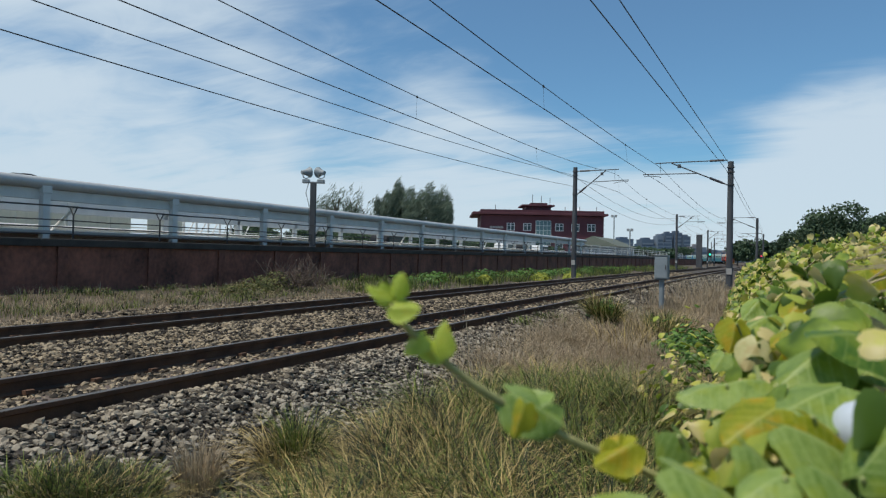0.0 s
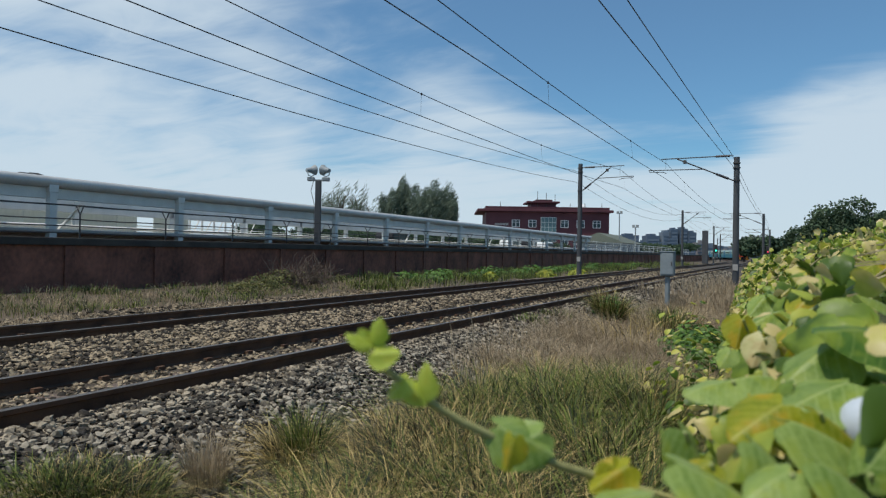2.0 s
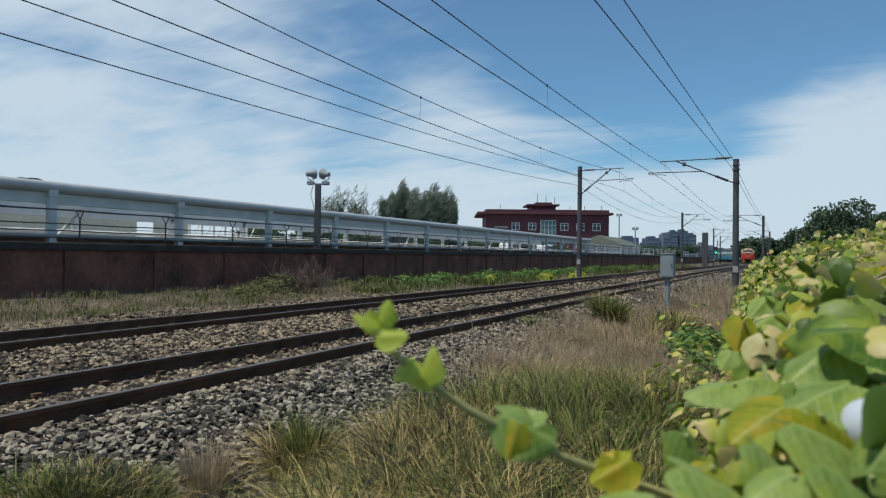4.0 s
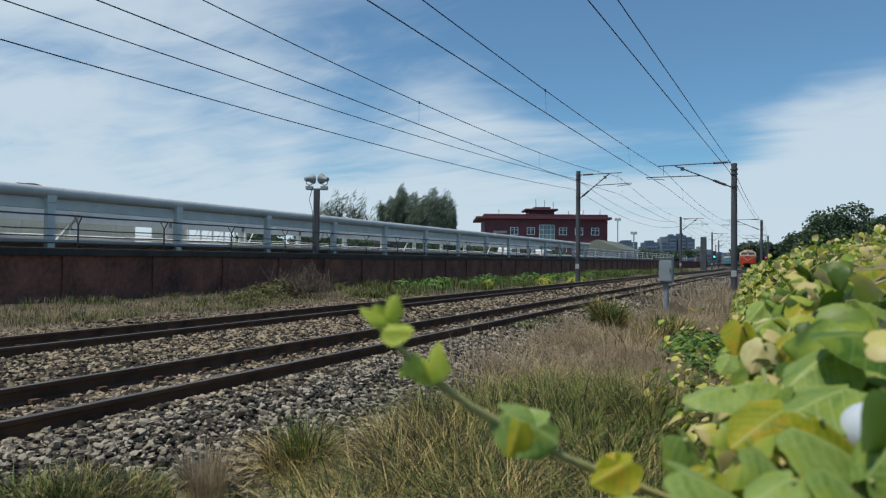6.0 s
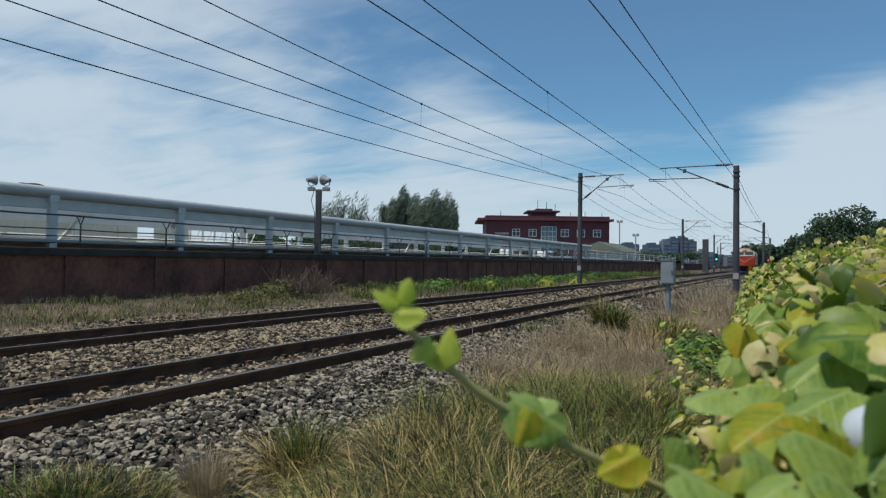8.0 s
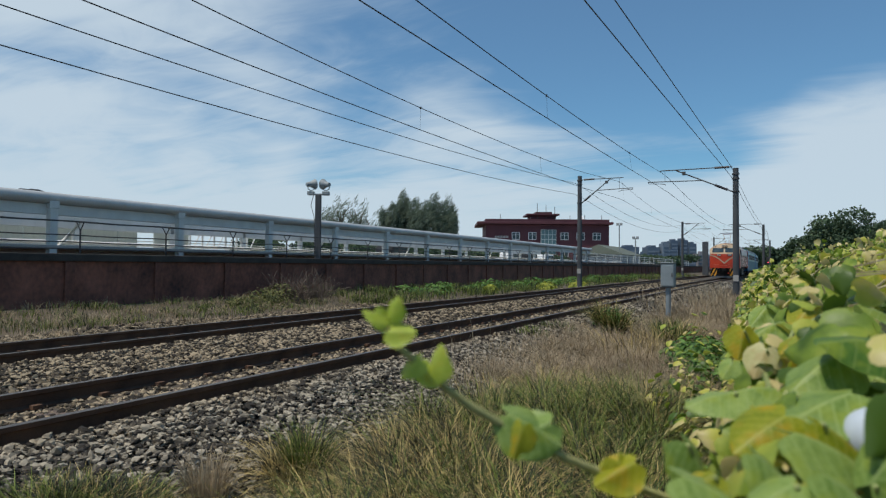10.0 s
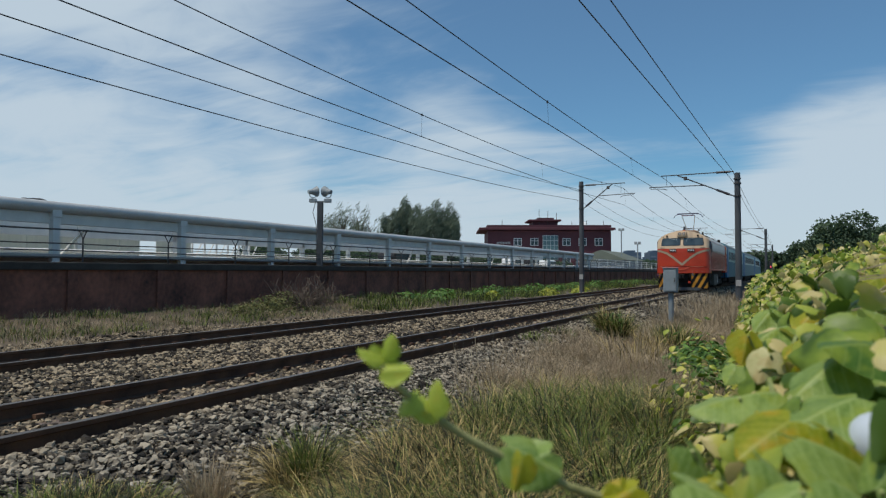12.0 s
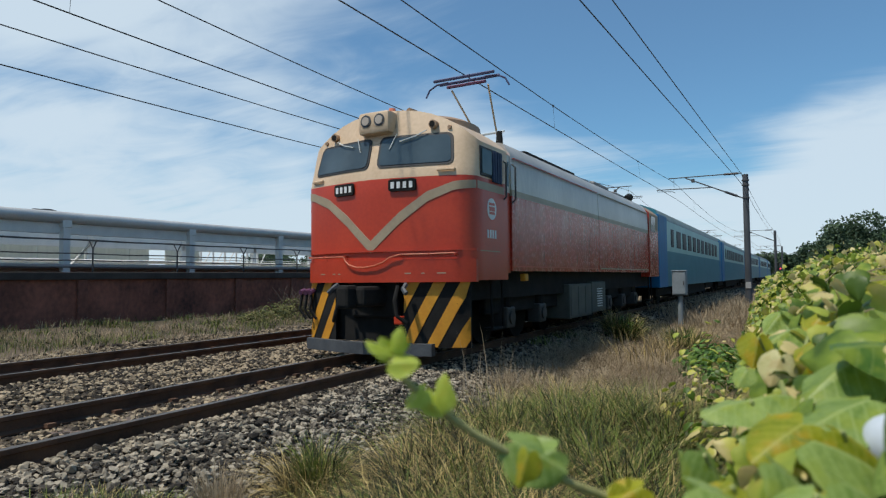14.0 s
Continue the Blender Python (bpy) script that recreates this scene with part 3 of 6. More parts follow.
def build_loco():
    t = thing("locomotive", "red and cream electric locomotive with a beige chevron and raised pantograph", "locomotive")
    LEN = 13.75
    # nose and cab shell
    bm = B()
    half = [0.12, 0.26, 0.4, 0.54, 0.68, 0.8, 0.87, 0.92, 0.96, 1.0]
    cols = [-LW * k for k in half[::-1]] + [0.0] + [LW * k for k in half]
    lows = [LBASE, 1.28, 1.5, 1.75, 2.0, 2.25, LBAND]
    rows = len(lows) + 6
    grid = []
    for x in cols:
        zt = roof_z(x)
        zz = lows + [LBAND + (zt - LBAND) * k / 6 for k in range(1, 7)]
        grid.append([bm.verts.new((x, nose_y(x, z), z)) for z in zz])
    for i in range(len(cols) - 1):
        for j in range(rows - 1):
            bm.faces.new((grid[i][j], grid[i + 1][j], grid[i + 1][j + 1], grid[i][j + 1])).material_index = 0 if j < len(lows) - 1 else 1
    # the shell runs back from the nose's rim
    rim = grid[0] + [g[-1] for g in grid[1:-1]] + grid[-1][::-1]
    def ring(y):
        return [bm.verts.new((v.co.x, y, v.co.z)) for v in rim]
    r1, r2 = ring(0.66), ring(1.5)
    for a, b in ((rim, r1), (r1, r2)):
        for k in range(len(rim) - 1):
            z = min(a[k].co.z, a[k + 1].co.z)
            bm.faces.new((a[k], a[k + 1], b[k + 1], b[k])).material_index = 0 if z < LBAND - 0.01 else 1
    bm.faces.new(r2)
    cab = part("cab", bm, [M_RED, M_CREAM], t, smooth=True)
    # lower apron, a step proud of the nose
    front_patch("apron", [(-LW, 1.05), (LW, 1.05), (LW, 1.36), (-LW, 1.36)], M_RED, t, 0.05, 16, thick=0.06)
    part("handrail", tube(B(), [(x, nose_y(x, z) - 0.07, z) for x, z in ((-1.25, 1.42), (-0.9, 1.42), (-0.45, 1.42))], 0.010, 6), M_CHAIN, t)
    part("handrail", tube(B(), [(x, nose_y(x, z) - 0.07, z) for x, z in ((0.5, 1.43), (0.9, 1.43), (1.25, 1.44))], 0.010, 6), M_CHAIN, t)
    part("safety_chain", tube(B(), [(x, nose_y(x, z) - 0.085, z) for x, z in ((-0.45, 1.42), (-0.42, 1.36), (-0.34, 1.30), (-0.2, 1.265), (-0.05, 1.26), (0.12, 1.285), (0.25, 1.33), (0.34, 1.39), (0.5, 1.43))], 0.010, 6), M_CHAIN, t)
    for x in (-1.25, -0.9, -0.45, 0.5, 0.9, 1.25):
        part("rail_bracket", rod(B(), (x, nose_y(x, 1.42) - 0.08, 1.425), (x, nose_y(x, 1.42), 1.425), 0.016, n=6), M_RED, t)
    # ledge over the apron, and worn stencil marks below it
    front_patch("ledge", [(-LW, 1.475), (LW, 1.475), (LW, 1.50), (-LW, 1.50)], M_RED, t, 0.03, 16, thick=0.03)
    for x, w in ((-1.0, 0.10), (-0.72, 0.06), (-0.6, 0.05), (0.55, 0.09), (0.78, 0.05), (1.0, 0.12)):
        front_patch("stencil_mark", [(x, 1.165), (x + w, 1.165), (x + w, 1.18), (x, 1.18)], M_STRIPE, t, 0.054, 1, thick=0.006)
    for s in (-1, 1):
        arms = (((0.0, 1.46, 1.63), (0.45, 1.86, 2.02), (0.85, 2.15, 2.29), (1.2, 2.29, 2.41), (1.445, 2.33, 2.44)))
        for (xa, la, ha), (xb, lb, hb) in zip(arms, arms[1:]):
            q = [(xa, la), (xb, lb), (xb, hb), (xa, ha)] if s > 0 else [(-xb, lb), (-xa, la), (-xa, ha), (-xb, hb)]
            front_patch("chevron", q, M_STRIPE, t, 0.008, 6, "beige chevron stripe")
        x0, x1 = (0.09, 1.17) if s > 0 else (-1.17, -0.09)
        i, o = (0.07, 1.20) if s > 0 else (-1.20, -0.07)
        q = [(i, 2.66), (o, 2.66), (o - 0.06 if s > 0 else o, 3.13), (i if s > 0 else i + 0.06, 3.13)]
        w = front_round("windscreen", q, 0.10, M_RUBBER, t, 0.012, "black rubber framed windscreen")
        g = 0.035
        front_round("pane", [(q[0][0] + g, q[0][1] + g), (q[1][0] - g, q[1][1] + g), (q[2][0] - g, q[2][1] - g), (q[3][0] + g, q[3][1] - g)], 0.08, M_SCREEN, w, 0.02, thick=0.006)
        part("wiper", tube(B(), [(s * 0.78, nose_y(0.78, 3.1) - 0.03, 3.17), (s * 0.62, nose_y(0.62, 3.08) - 0.05, 3.09), (s * 0.40, nose_y(0.4, 3.0) - 0.04, 3.03)], 0.009, 4), M_PALE, t)
        part("wiper", tube(B(), [(s * 0.34, nose_y(0.34, 3.1) - 0.03, 3.15), (s * 0.25, nose_y(0.25, 2.95) - 0.04, 2.93)], 0.006, 4), M_PALE, t)
        # faded stripe that runs on round the cab side
        bm = B()
        box(bm, s * 1.451 - 0.003, s * 1.451 + 0.003, 0.47, 1.39, 2.33, 2.44)
        part("stripe", bm, M_STRIPE, t, "faded beige waist stripe")
        bm = B()
        box(bm, s * 1.451 - 0.003, s * 1.451 + 0.003, 0.55, 1.2, 1.47, 1.485)
        part("stripe", bm, M_STRIPE, t)
        pl = front_round("nameplate", [(s * 0.5 - 0.2, 2.31), (s * 0.5 + 0.2, 2.31), (s * 0.5 + 0.2, 2.48), (s * 0.5 - 0.2, 2.48)], 0.04, M_BLACK, t, 0.03, "black plate with raised pale characters", 0.03)
        for k in range(4):
            cx = s * 0.5 - 0.135 + 0.09 * k
            front_patch("character", [(cx - 0.024, 2.35), (cx + 0.024, 2.35), (cx + 0.024, 2.44), (cx - 0.024, 2.44)], M_WHITE, pl, 0.036, 1, thick=0.006)
        ml = part("marker_lamp", rod(B(), (s * 0.86, 0.40, 3.25), (s * 0.86, 0.27, 3.25), 0.06, n=12), M_POD, t)
        part("lens", rod(B(), (s * 0.86, 0.272, 3.25), (s * 0.86, 0.262, 3.25), 0.042, n=12), M_BLACK, ml)
        part("jet_nozzle", rod(B(), (s * 1.08, 0.44, 3.2), (s * 1.08, 0.36, 3.2), 0.03, n=8), M_POD, t)
        part("lamp_bracket", tube(B(), [(s * 1.0, 0.28, 2.58), (s * 1.0, 0.16, 2.58), (s * 1.22, 0.22, 2.58), (s * 1.22, 0.34, 2.58)], 0.02, 6), M_CREAM, t)
    # headlamp housing
    bm = B()
    box(bm, -0.27, 0.27, 0.06, 0.75, 3.17, 3.50, 0, 0.06)
    hd = part("headlamp_housing", bm, M_CREAM, t, smooth=True)
    for s in (-1, 1):
        r = part("lamp_ring", rod(B(), (s * 0.115, 0.05, 3.36), (s * 0.115, 0.1, 3.36), 0.09, n=16), M_PLOUGH, hd)
        part("headlamp", rod(B(), (s * 0.115, 0.04, 3.36), (s * 0.115, 0.06, 3.36), 0.062, n=16), LAMP, hd, "lit round headlamp")
    part("beacon", rod(B(), (0.1, 0.42, 3.50), (0.1, 0.42, 3.60), 0.07, 0.05, 12), M_CHAIN, t, "small orange beacon")
    part("horn", rod(B(), (0.38, 0.45, 3.53), (0.38, 0.7, 3.56), 0.055, 0.03, 10), M_POD, t)
    bm = B()
    for r0, r1, z0, z1 in ((0.78, 0.74, 3.30, 3.56), (0.74, 0.60, 3.56, 3.63)):
        lo = [bm.verts.new((0.05 + r0 * math.cos(a), 1.75 + r0 * 1.15 * math.sin(a), z0)) for a in [math.tau * k / 28 for k in range(28)]]
        hi = [bm.verts.new((0.05 + r1 * math.cos(a), 1.75 + r1 * 1.15 * math.sin(a), z1)) for a in [math.tau * k / 28 for k in range(28)]]
        for k in range(28):
            bm.faces.new((lo[k], lo[(k + 1) % 28], hi[(k + 1) % 28], hi[k]))
        bm.faces.new(hi)
    pod = part("roof_pod", bm, M_POD, t, "brown round roof fan housing", True)
    part("fan_grille", rod(B(), (0.05, 1.75, 3.62), (0.05, 1.75, 3.68), 0.30, 0.22, 16), M_BLACK, pod)
    # body behind the cab: lower red panels, pale upper panels, rounded roof shoulders
    R0, R1 = 1.75, LEN - 1.45
    def shell(name, prof, mt, y0, y1, label="", steps=2):
        ys = [y0 + (y1 - y0) * k / steps for k in range(steps + 1)]
        return part(name, extrude_along(B(), prof, ys, lambda y: 0), mt, t, label, smooth=True)
    up = LBASE + 0.13
    shell("core", [(1.30, up), (1.30, LEAVE), (-1.30, LEAVE), (-1.30, up)], M_BLACK, 1.4, LEN - 1.2)
    for s in (-1, 1):
        for k, (y0, y1) in enumerate(((R0, 6.75), (6.78, R1))):
            q = [(s * 1.28, up), (s * 1.42, up), (s * 1.425, 2.36), (s * 1.28, 2.36)]
            shell("side_panel", q if s > 0 else q[::-1], M_STREAK, y0, y1, "red side panel with streaks of grime and painted-in reflections")
            q = [(s * 1.28, 2.36), (s * 1.425, 2.36), (s * 1.42, 2.46), (s * 1.28, 2.46)]
            shell("stripe", q if s > 0 else q[::-1], M_STRIPE, y0, y1, "faded beige waist stripe")
            q = [(s * 1.28, 2.46), (s * 1.42, 2.46), (s * 1.40, LEAVE), (s * 1.27, 3.2), (s * 1.0, 3.26), (s * 1.0, LEAVE)]
            shell("upper_panel", q if s > 0 else q[::-1], M_FADED, y0, y1, "chalky faded cream upper panel")
            bm = B()
            for z0, z1 in ((up + 0.06, up + 0.085), (2.95, 2.965)):
                box(bm, s * 1.42 - 0.012, s * 1.42 + 0.012, y0 + 0.08, y1 - 0.08, z0, z1)
            part("panel_bead", bm, M_STRIPE if k else M_RED, t)
        # recessed cab door with handrails
        bm = B()
        box(bm, s * 1.36 - 0.03, s * 1.36 + 0.03, 1.40, R0, up - 0.03, 3.0, 0, 0.01)
        d = part("cab_door", bm, M_RED, t, "recessed red cab door")
        bm = B()
        box(bm, s * 1.397 - 0.008, s * 1.397 + 0.008, 1.50, 1.68, 2.5, 2.88, 0, 0.005)
        part("pane", bm, M_TINT, d)
        bm = B()
        box(bm, s * 1.391 - 0.004, s * 1.391 + 0.004, 1.405, R0 - 0.005, 2.40, 2.99)
        part("upper_panel", bm, M_FADED, d)
        for y in (1.38, 1.74):
            part("handrail", tube(B(), [(s * 1.43, y, 2.85), (s * 1.49, y, 2.80), (s * 1.49, y, 2.30), (s * 1.43, y, 2.25)], 0.016, 6), M_DARKSTEEL, t)
        # cab side window, half open with a curtain
        bm = B()
        box(bm, s * 1.452 - 0.012, s * 1.452 + 0.012, 0.55, 1.28, 2.52, 2.94, 0, 0.01)
        w = part("side_window", bm, M_RUBBER, t)
        bm = B()
        box(bm, s * 1.468 - 0.006, s * 1.468 + 0.006, 0.59, 0.92, 2.56, 2.90)
        part("pane", bm, M_TINT, w)
        bm = B()
        for k in range(7):
            y = 0.93 + k * 0.045
            box(bm, s * (1.475 + 0.012 * (k % 2)) - 0.012, s * (1.475 + 0.012 * (k % 2)) + 0.012, y, y + 0.045, 2.47, 2.92)
        part("curtain", bm, M_CURTAIN, w, "blue curtain hanging in the open window")
        # emblem and lettering on the cab side, as plain shapes
        ring = B()
        rod(ring, (s * 1.449, 0.93, 2.08), (s * 1.456, 0.93, 2.08), 0.155, n=24)
        e = part("emblem", ring, M_WHITE, t, "round white emblem")
        rod_in = B()
        for z, h in ((2.15, 0.018), (2.08, 0.03), (2.02, 0.018)):
            box(rod_in, s * 1.457 - 0.003, s * 1.457 + 0.003, 0.84, 1.02, z - h, z + h)
        part("emblem_bar", rod_in, M_RED, e)
        for k in range(4):
            bm = B()
            box(bm, s * 1.451 - 0.004, s * 1.451 + 0.004, 0.77 + k * 0.085, 0.82 + k * 0.085, 1.66, 1.78)
            part("character", bm, M_WHITE, t)
    shell("roof", [(1.02, 3.2), (1.0, 3.27), (0.6, 3.33), (-0.6, 3.33), (-1.0, 3.27), (-1.02, 3.2)], M_ROOF, 1.5, LEN - 1.2)
    for y0, y1, h in ((3.6, 6.6, 0.14), (8.2, 9.6, 0.17), (10.2, 11.8, 0.14)):
        bm = B()
        box(bm, -0.8, 0.95, y0, y1, 3.28, 3.3 + h, 0, 0.04)
        part("roof_hatch", bm, M_BLACK if y0 < 5 else M_ROOF, t)
    part("roof_rail", tube(B(), [(1.15, 2.6, 3.24), (1.15, 7, 3.26), (1.15, 11.5, 3.25)], 0.02, 5), M_DARKSTEEL, t)
    part("roof_horn", rod(B(), (1.05, 11.2, 3.36), (1.05, 11.55, 3.4), 0.07, 0.12, 10), M_BLACK, t)
    # rear cab
    bm = B()
    prof = [(-LW, LBASE), (-LW, LBAND), (-LW, LEAVE)] + [(x, roof_z(x)) for x in cols[1:-1]] + [(LW, LEAVE), (LW, LBAND), (LW, LBASE)]
    extrude_along(bm, prof[::-1], [R1 + 0.05, LEN], lambda y: 0, [0] + [1] * 22 + [1, 0])
    part("rear_cab", bm, [M_STREAK, M_POD], t)
    for s in (-1, 1):
        bm = B()
        box(bm, s * 1.452 - 0.01, s * 1.452 + 0.01, R1 + 0.3, R1 + 0.95, 2.45, 2.92)
        part("side_window", bm, M_TINT, t)
    # front underframe: hazard plates, plough, coupler, hoses and steps
    for s in (-1, 1):
        x0, x1 = (0.5, 1.38) if s > 0 else (-1.38, -0.72)
        pl = front_patch("hazard_plate", [(x0, 0.16), (x1, 0.16), (x1, 1.06), (x0, 1.06)], M_BLACK, t, -0.02, 6, "black plate with yellow hazard stripes", 0.04)
        for k in range(4):
            xa = x0 - 0.42 + k * 0.36
            lo, hi = 0.17, 1.05
            pts = []
            for z, off in ((lo, 0), (hi, 0.48)):
                pts.append((min(max(xa + off, x0), x1), min(max(xa + off + 0.17, x0), x1), z))
            (a0, a1, _), (b0, b1, _) = pts
            zl = lo + (hi - lo) * max(0.0, (x0 - (xa + 0.17)) / 0.48)
            zh = lo + (hi - lo) * min(1.0, (x1 - xa) / 0.48)
            if zh - zl < 0.1:
                continue
            f = lambda z: xa + 0.48 * (z - lo) / (hi - lo)
            c = lambda x: min(max(x, x0), x1)
            zs = [zl + (zh - zl) * i / 4 for i in range(5)]
            for za, zb in zip(zs, zs[1:]):
                q = [(c(f(za)), za), (c(f(za) + 0.17), za), (c(f(zb) + 0.17), zb), (c(f(zb)), zb)]
                if q[1][0] - q[0][0] + q[2][0] - q[3][0] > 0.03:
                    front_patch("stripe", q, M_YELLOW, pl, -0.012, 2, thick=0.008)
        part("hose", tube(B(), [(s * 0.45, 0.0, 1.0), (s * 0.47, -0.12, 0.8), (s * 0.52, -0.14, 0.6), (s * 0.62, -0.05, 0.5)], 0.028, 6), M_BLACK, t)
        part("hose_tap", tube(B(), [(s * 0.58, 0.0, 1.02), (s * 0.6, -0.1, 0.96), (s * 0.66, -0.12, 0.9)], 0.035, 6), M_PLOUGH, t)
    for k in range(3):
        part("jumper_plug", rod(B(), (-1.42 + k * 0.09, 0.25, 0.93), (-1.42 + k * 0.09, 0.15, 0.9), 0.04, n=8), M_MAGENTA, t)
        part("hose", tube(B(), [(-1.42 + k * 0.09, 0.2, 0.9), (-1.44 + k * 0.1, 0.16, 0.65), (-1.35 + k * 0.1, 0.2, 0.5)], 0.022, 5), M_BLACK, t)
    bm = B()
    box(bm, -0.45, 0.35, 0.15, 0.5, 0.55, 1.06, 0, 0.03)
    part("buffer_beam", bm, M_BLACK, t)
    bm = B()
    box(bm, -0.16, 0.16, -0.38, 0.3, 0.72, 1.0, 0, 0.05)
    box(bm, -0.2, 0.02, -0.55, -0.3, 0.7, 1.02, 0, 0.05)
    part("coupler", bm, M_BLACK, t)
    bm = B()
    box(bm, 0.32, 0.46, 0.08, 0.2, 0.46, 0.58, 0, 0.02)
    part("red_valve", bm, M_RED, t)
    front_patch("plough", [(-1.28, 0.06), (0.95, 0.06), (0.95, 0.22), (-1.28, 0.22)], M_PLOUGH, t, 0.12, 10, "dark grey snow plough blade", 0.1)
    bm = B()
    box(bm, -0.9, 0.9, 0.25, 0.9, 0.2, 0.7)
    part("front_shroud", bm, M_BLACK, t)
    # pantograph
    pan = part("pantograph_base", rod(B(), (-0.5, 4.3, 3.5), (0.5, 4.3, 3.5), 0.06, n=8), M_BLACK, t)
    for s in (-1, 1):
        part("pantograph_arm", tube(B(), [(s * 0.12, 4.35, 3.5), (s * 0.38, 3.2, 4.66)], 0.02, 6), M_CREAM, t)
        part("pantograph_horn", tube(B(), [(s * 0.38, 3.06, 4.77), (s * 0.62, 3.06, 4.76), (s * 0.78, 3.06, 4.68), (s * 0.86, 3.06, 4.54)], 0.018, 6), M_HEADBAR, t)
        part("insulator", rod(B(), (s * 0.45, 4.3, 3.3), (s * 0.45, 4.3, 3.5), 0.08, n=8), M_PORCELAIN, t)
        part("contact_strip", rod(B(), (-0.62, 3.06 + s * 0.12, 4.79), (0.62, 3.06 + s * 0.12, 4.79), 0.028, n=6), M_HEADBAR, t)
    part("head_frame", rod(B(), (-0.4, 3.06, 4.68), (0.4, 3.06, 4.68), 0.03, n=6), M_MAGENTA, t)
    for x, y in ((0.9, 2.5),):
        part("insulator", rod(B(), (x, y, 3.2), (x, y, 3.58), 0.08, 0.05, 8), M_BLACK, t)
    part("busbar", tube(B(), [(0.95, 2.6, 3.6), (0.4, 2.5, 3.55), (-0.2, 2.9, 3.45)], 0.02, 5), M_PALE, t)
    return t


M_HEADBAR = material("violet_blue_contact_strip", (0.03, 0.035, 0.085), (0.07, 0.07, 0.15), 0.5, 6, 40, 0)
M_MAGENTA = material("dull_magenta_plastic", (0.09, 0.03, 0.07), (0.15, 0.05, 0.11), 0.5, 6, 40, 0)
M_CURTAIN = material("blue_curtain", (0.02, 0.035, 0.075), (0.05, 0.075, 0.135), 0.8, 8, 40, 0.1)
M_FADED = material("chalky_cream", (0.40, 0.365, 0.315), (0.66, 0.60, 0.52), 0.36, 0.8, 12, 0.03, stretch=(1, 1, 0.35), gloss=0.4)


def streaked():
    """Red paint, pale vertical streaks: lime, grime and ground reflections put into colour."""
    mt = material("streaked_red_paint", (0.30, 0.024, 0.012), (0.46, 0.045, 0.022), 0.26, 0.9, 14, 0.0, gloss=0.5)
    nt = mt.node_tree
    N, L = nt.nodes.new, nt.links.new
    b = nt.nodes["Principled BSDF"]
    base = b.inputs["Base Color"].links[0].from_socket
    co, mp, n, r, mx = N("ShaderNodeTexCoord"), N("ShaderNodeMapping"), N("ShaderNodeTexNoise"), N("ShaderNodeValToRGB"), N("ShaderNodeMix")
    mp.inputs["Scale"].default_value = (1, 2.6, 0.42)
    n.inputs["Scale"].default_value, n.inputs["Detail"].default_value, n.inputs["Roughness"].default_value = 1.6, 4, 0.6
    r.color_ramp.elements[0].position, r.color_ramp.elements[1].position = 0.52, 0.68
    mx.data_type = "RGBA"
    L(co.outputs["Object"], mp.inputs[0]), L(mp.outputs[0], n.inputs[0]), L(n.outputs[0], r.inputs[0])
    half = N("ShaderNodeMath")
    half.operation = "MULTIPLY"
    half.inputs[1].default_value = 0.42
    L(r.outputs[0], half.inputs[0]), L(half.outputs[0], mx.inputs[0])
    L(base, mx.inputs[6])
    mx.inputs[7].default_value = (0.60, 0.32, 0.25, 1)
    L(mx.outputs[2], b.inputs["Base Color"])
    # shallow dents between the ribs of the sheet
    dent = N("ShaderNodeBump")
    dent.inputs["Strength"].default_value, dent.inputs["Distance"].default_value = 0.7, 0.05
    L(n.outputs[0], dent.inputs["Height"])
    L(dent.outputs[0], b.inputs["Normal"])
    return mt


M_STREAK = streaked()


def wheelset(parent, y):
    for s in (-1, 1):
        part("wheel", rod(B(), (s * 0.5, y, 0.455), (s * 0.63, y, 0.455), 0.455, n=24), M_BLACK, parent, smooth=True)


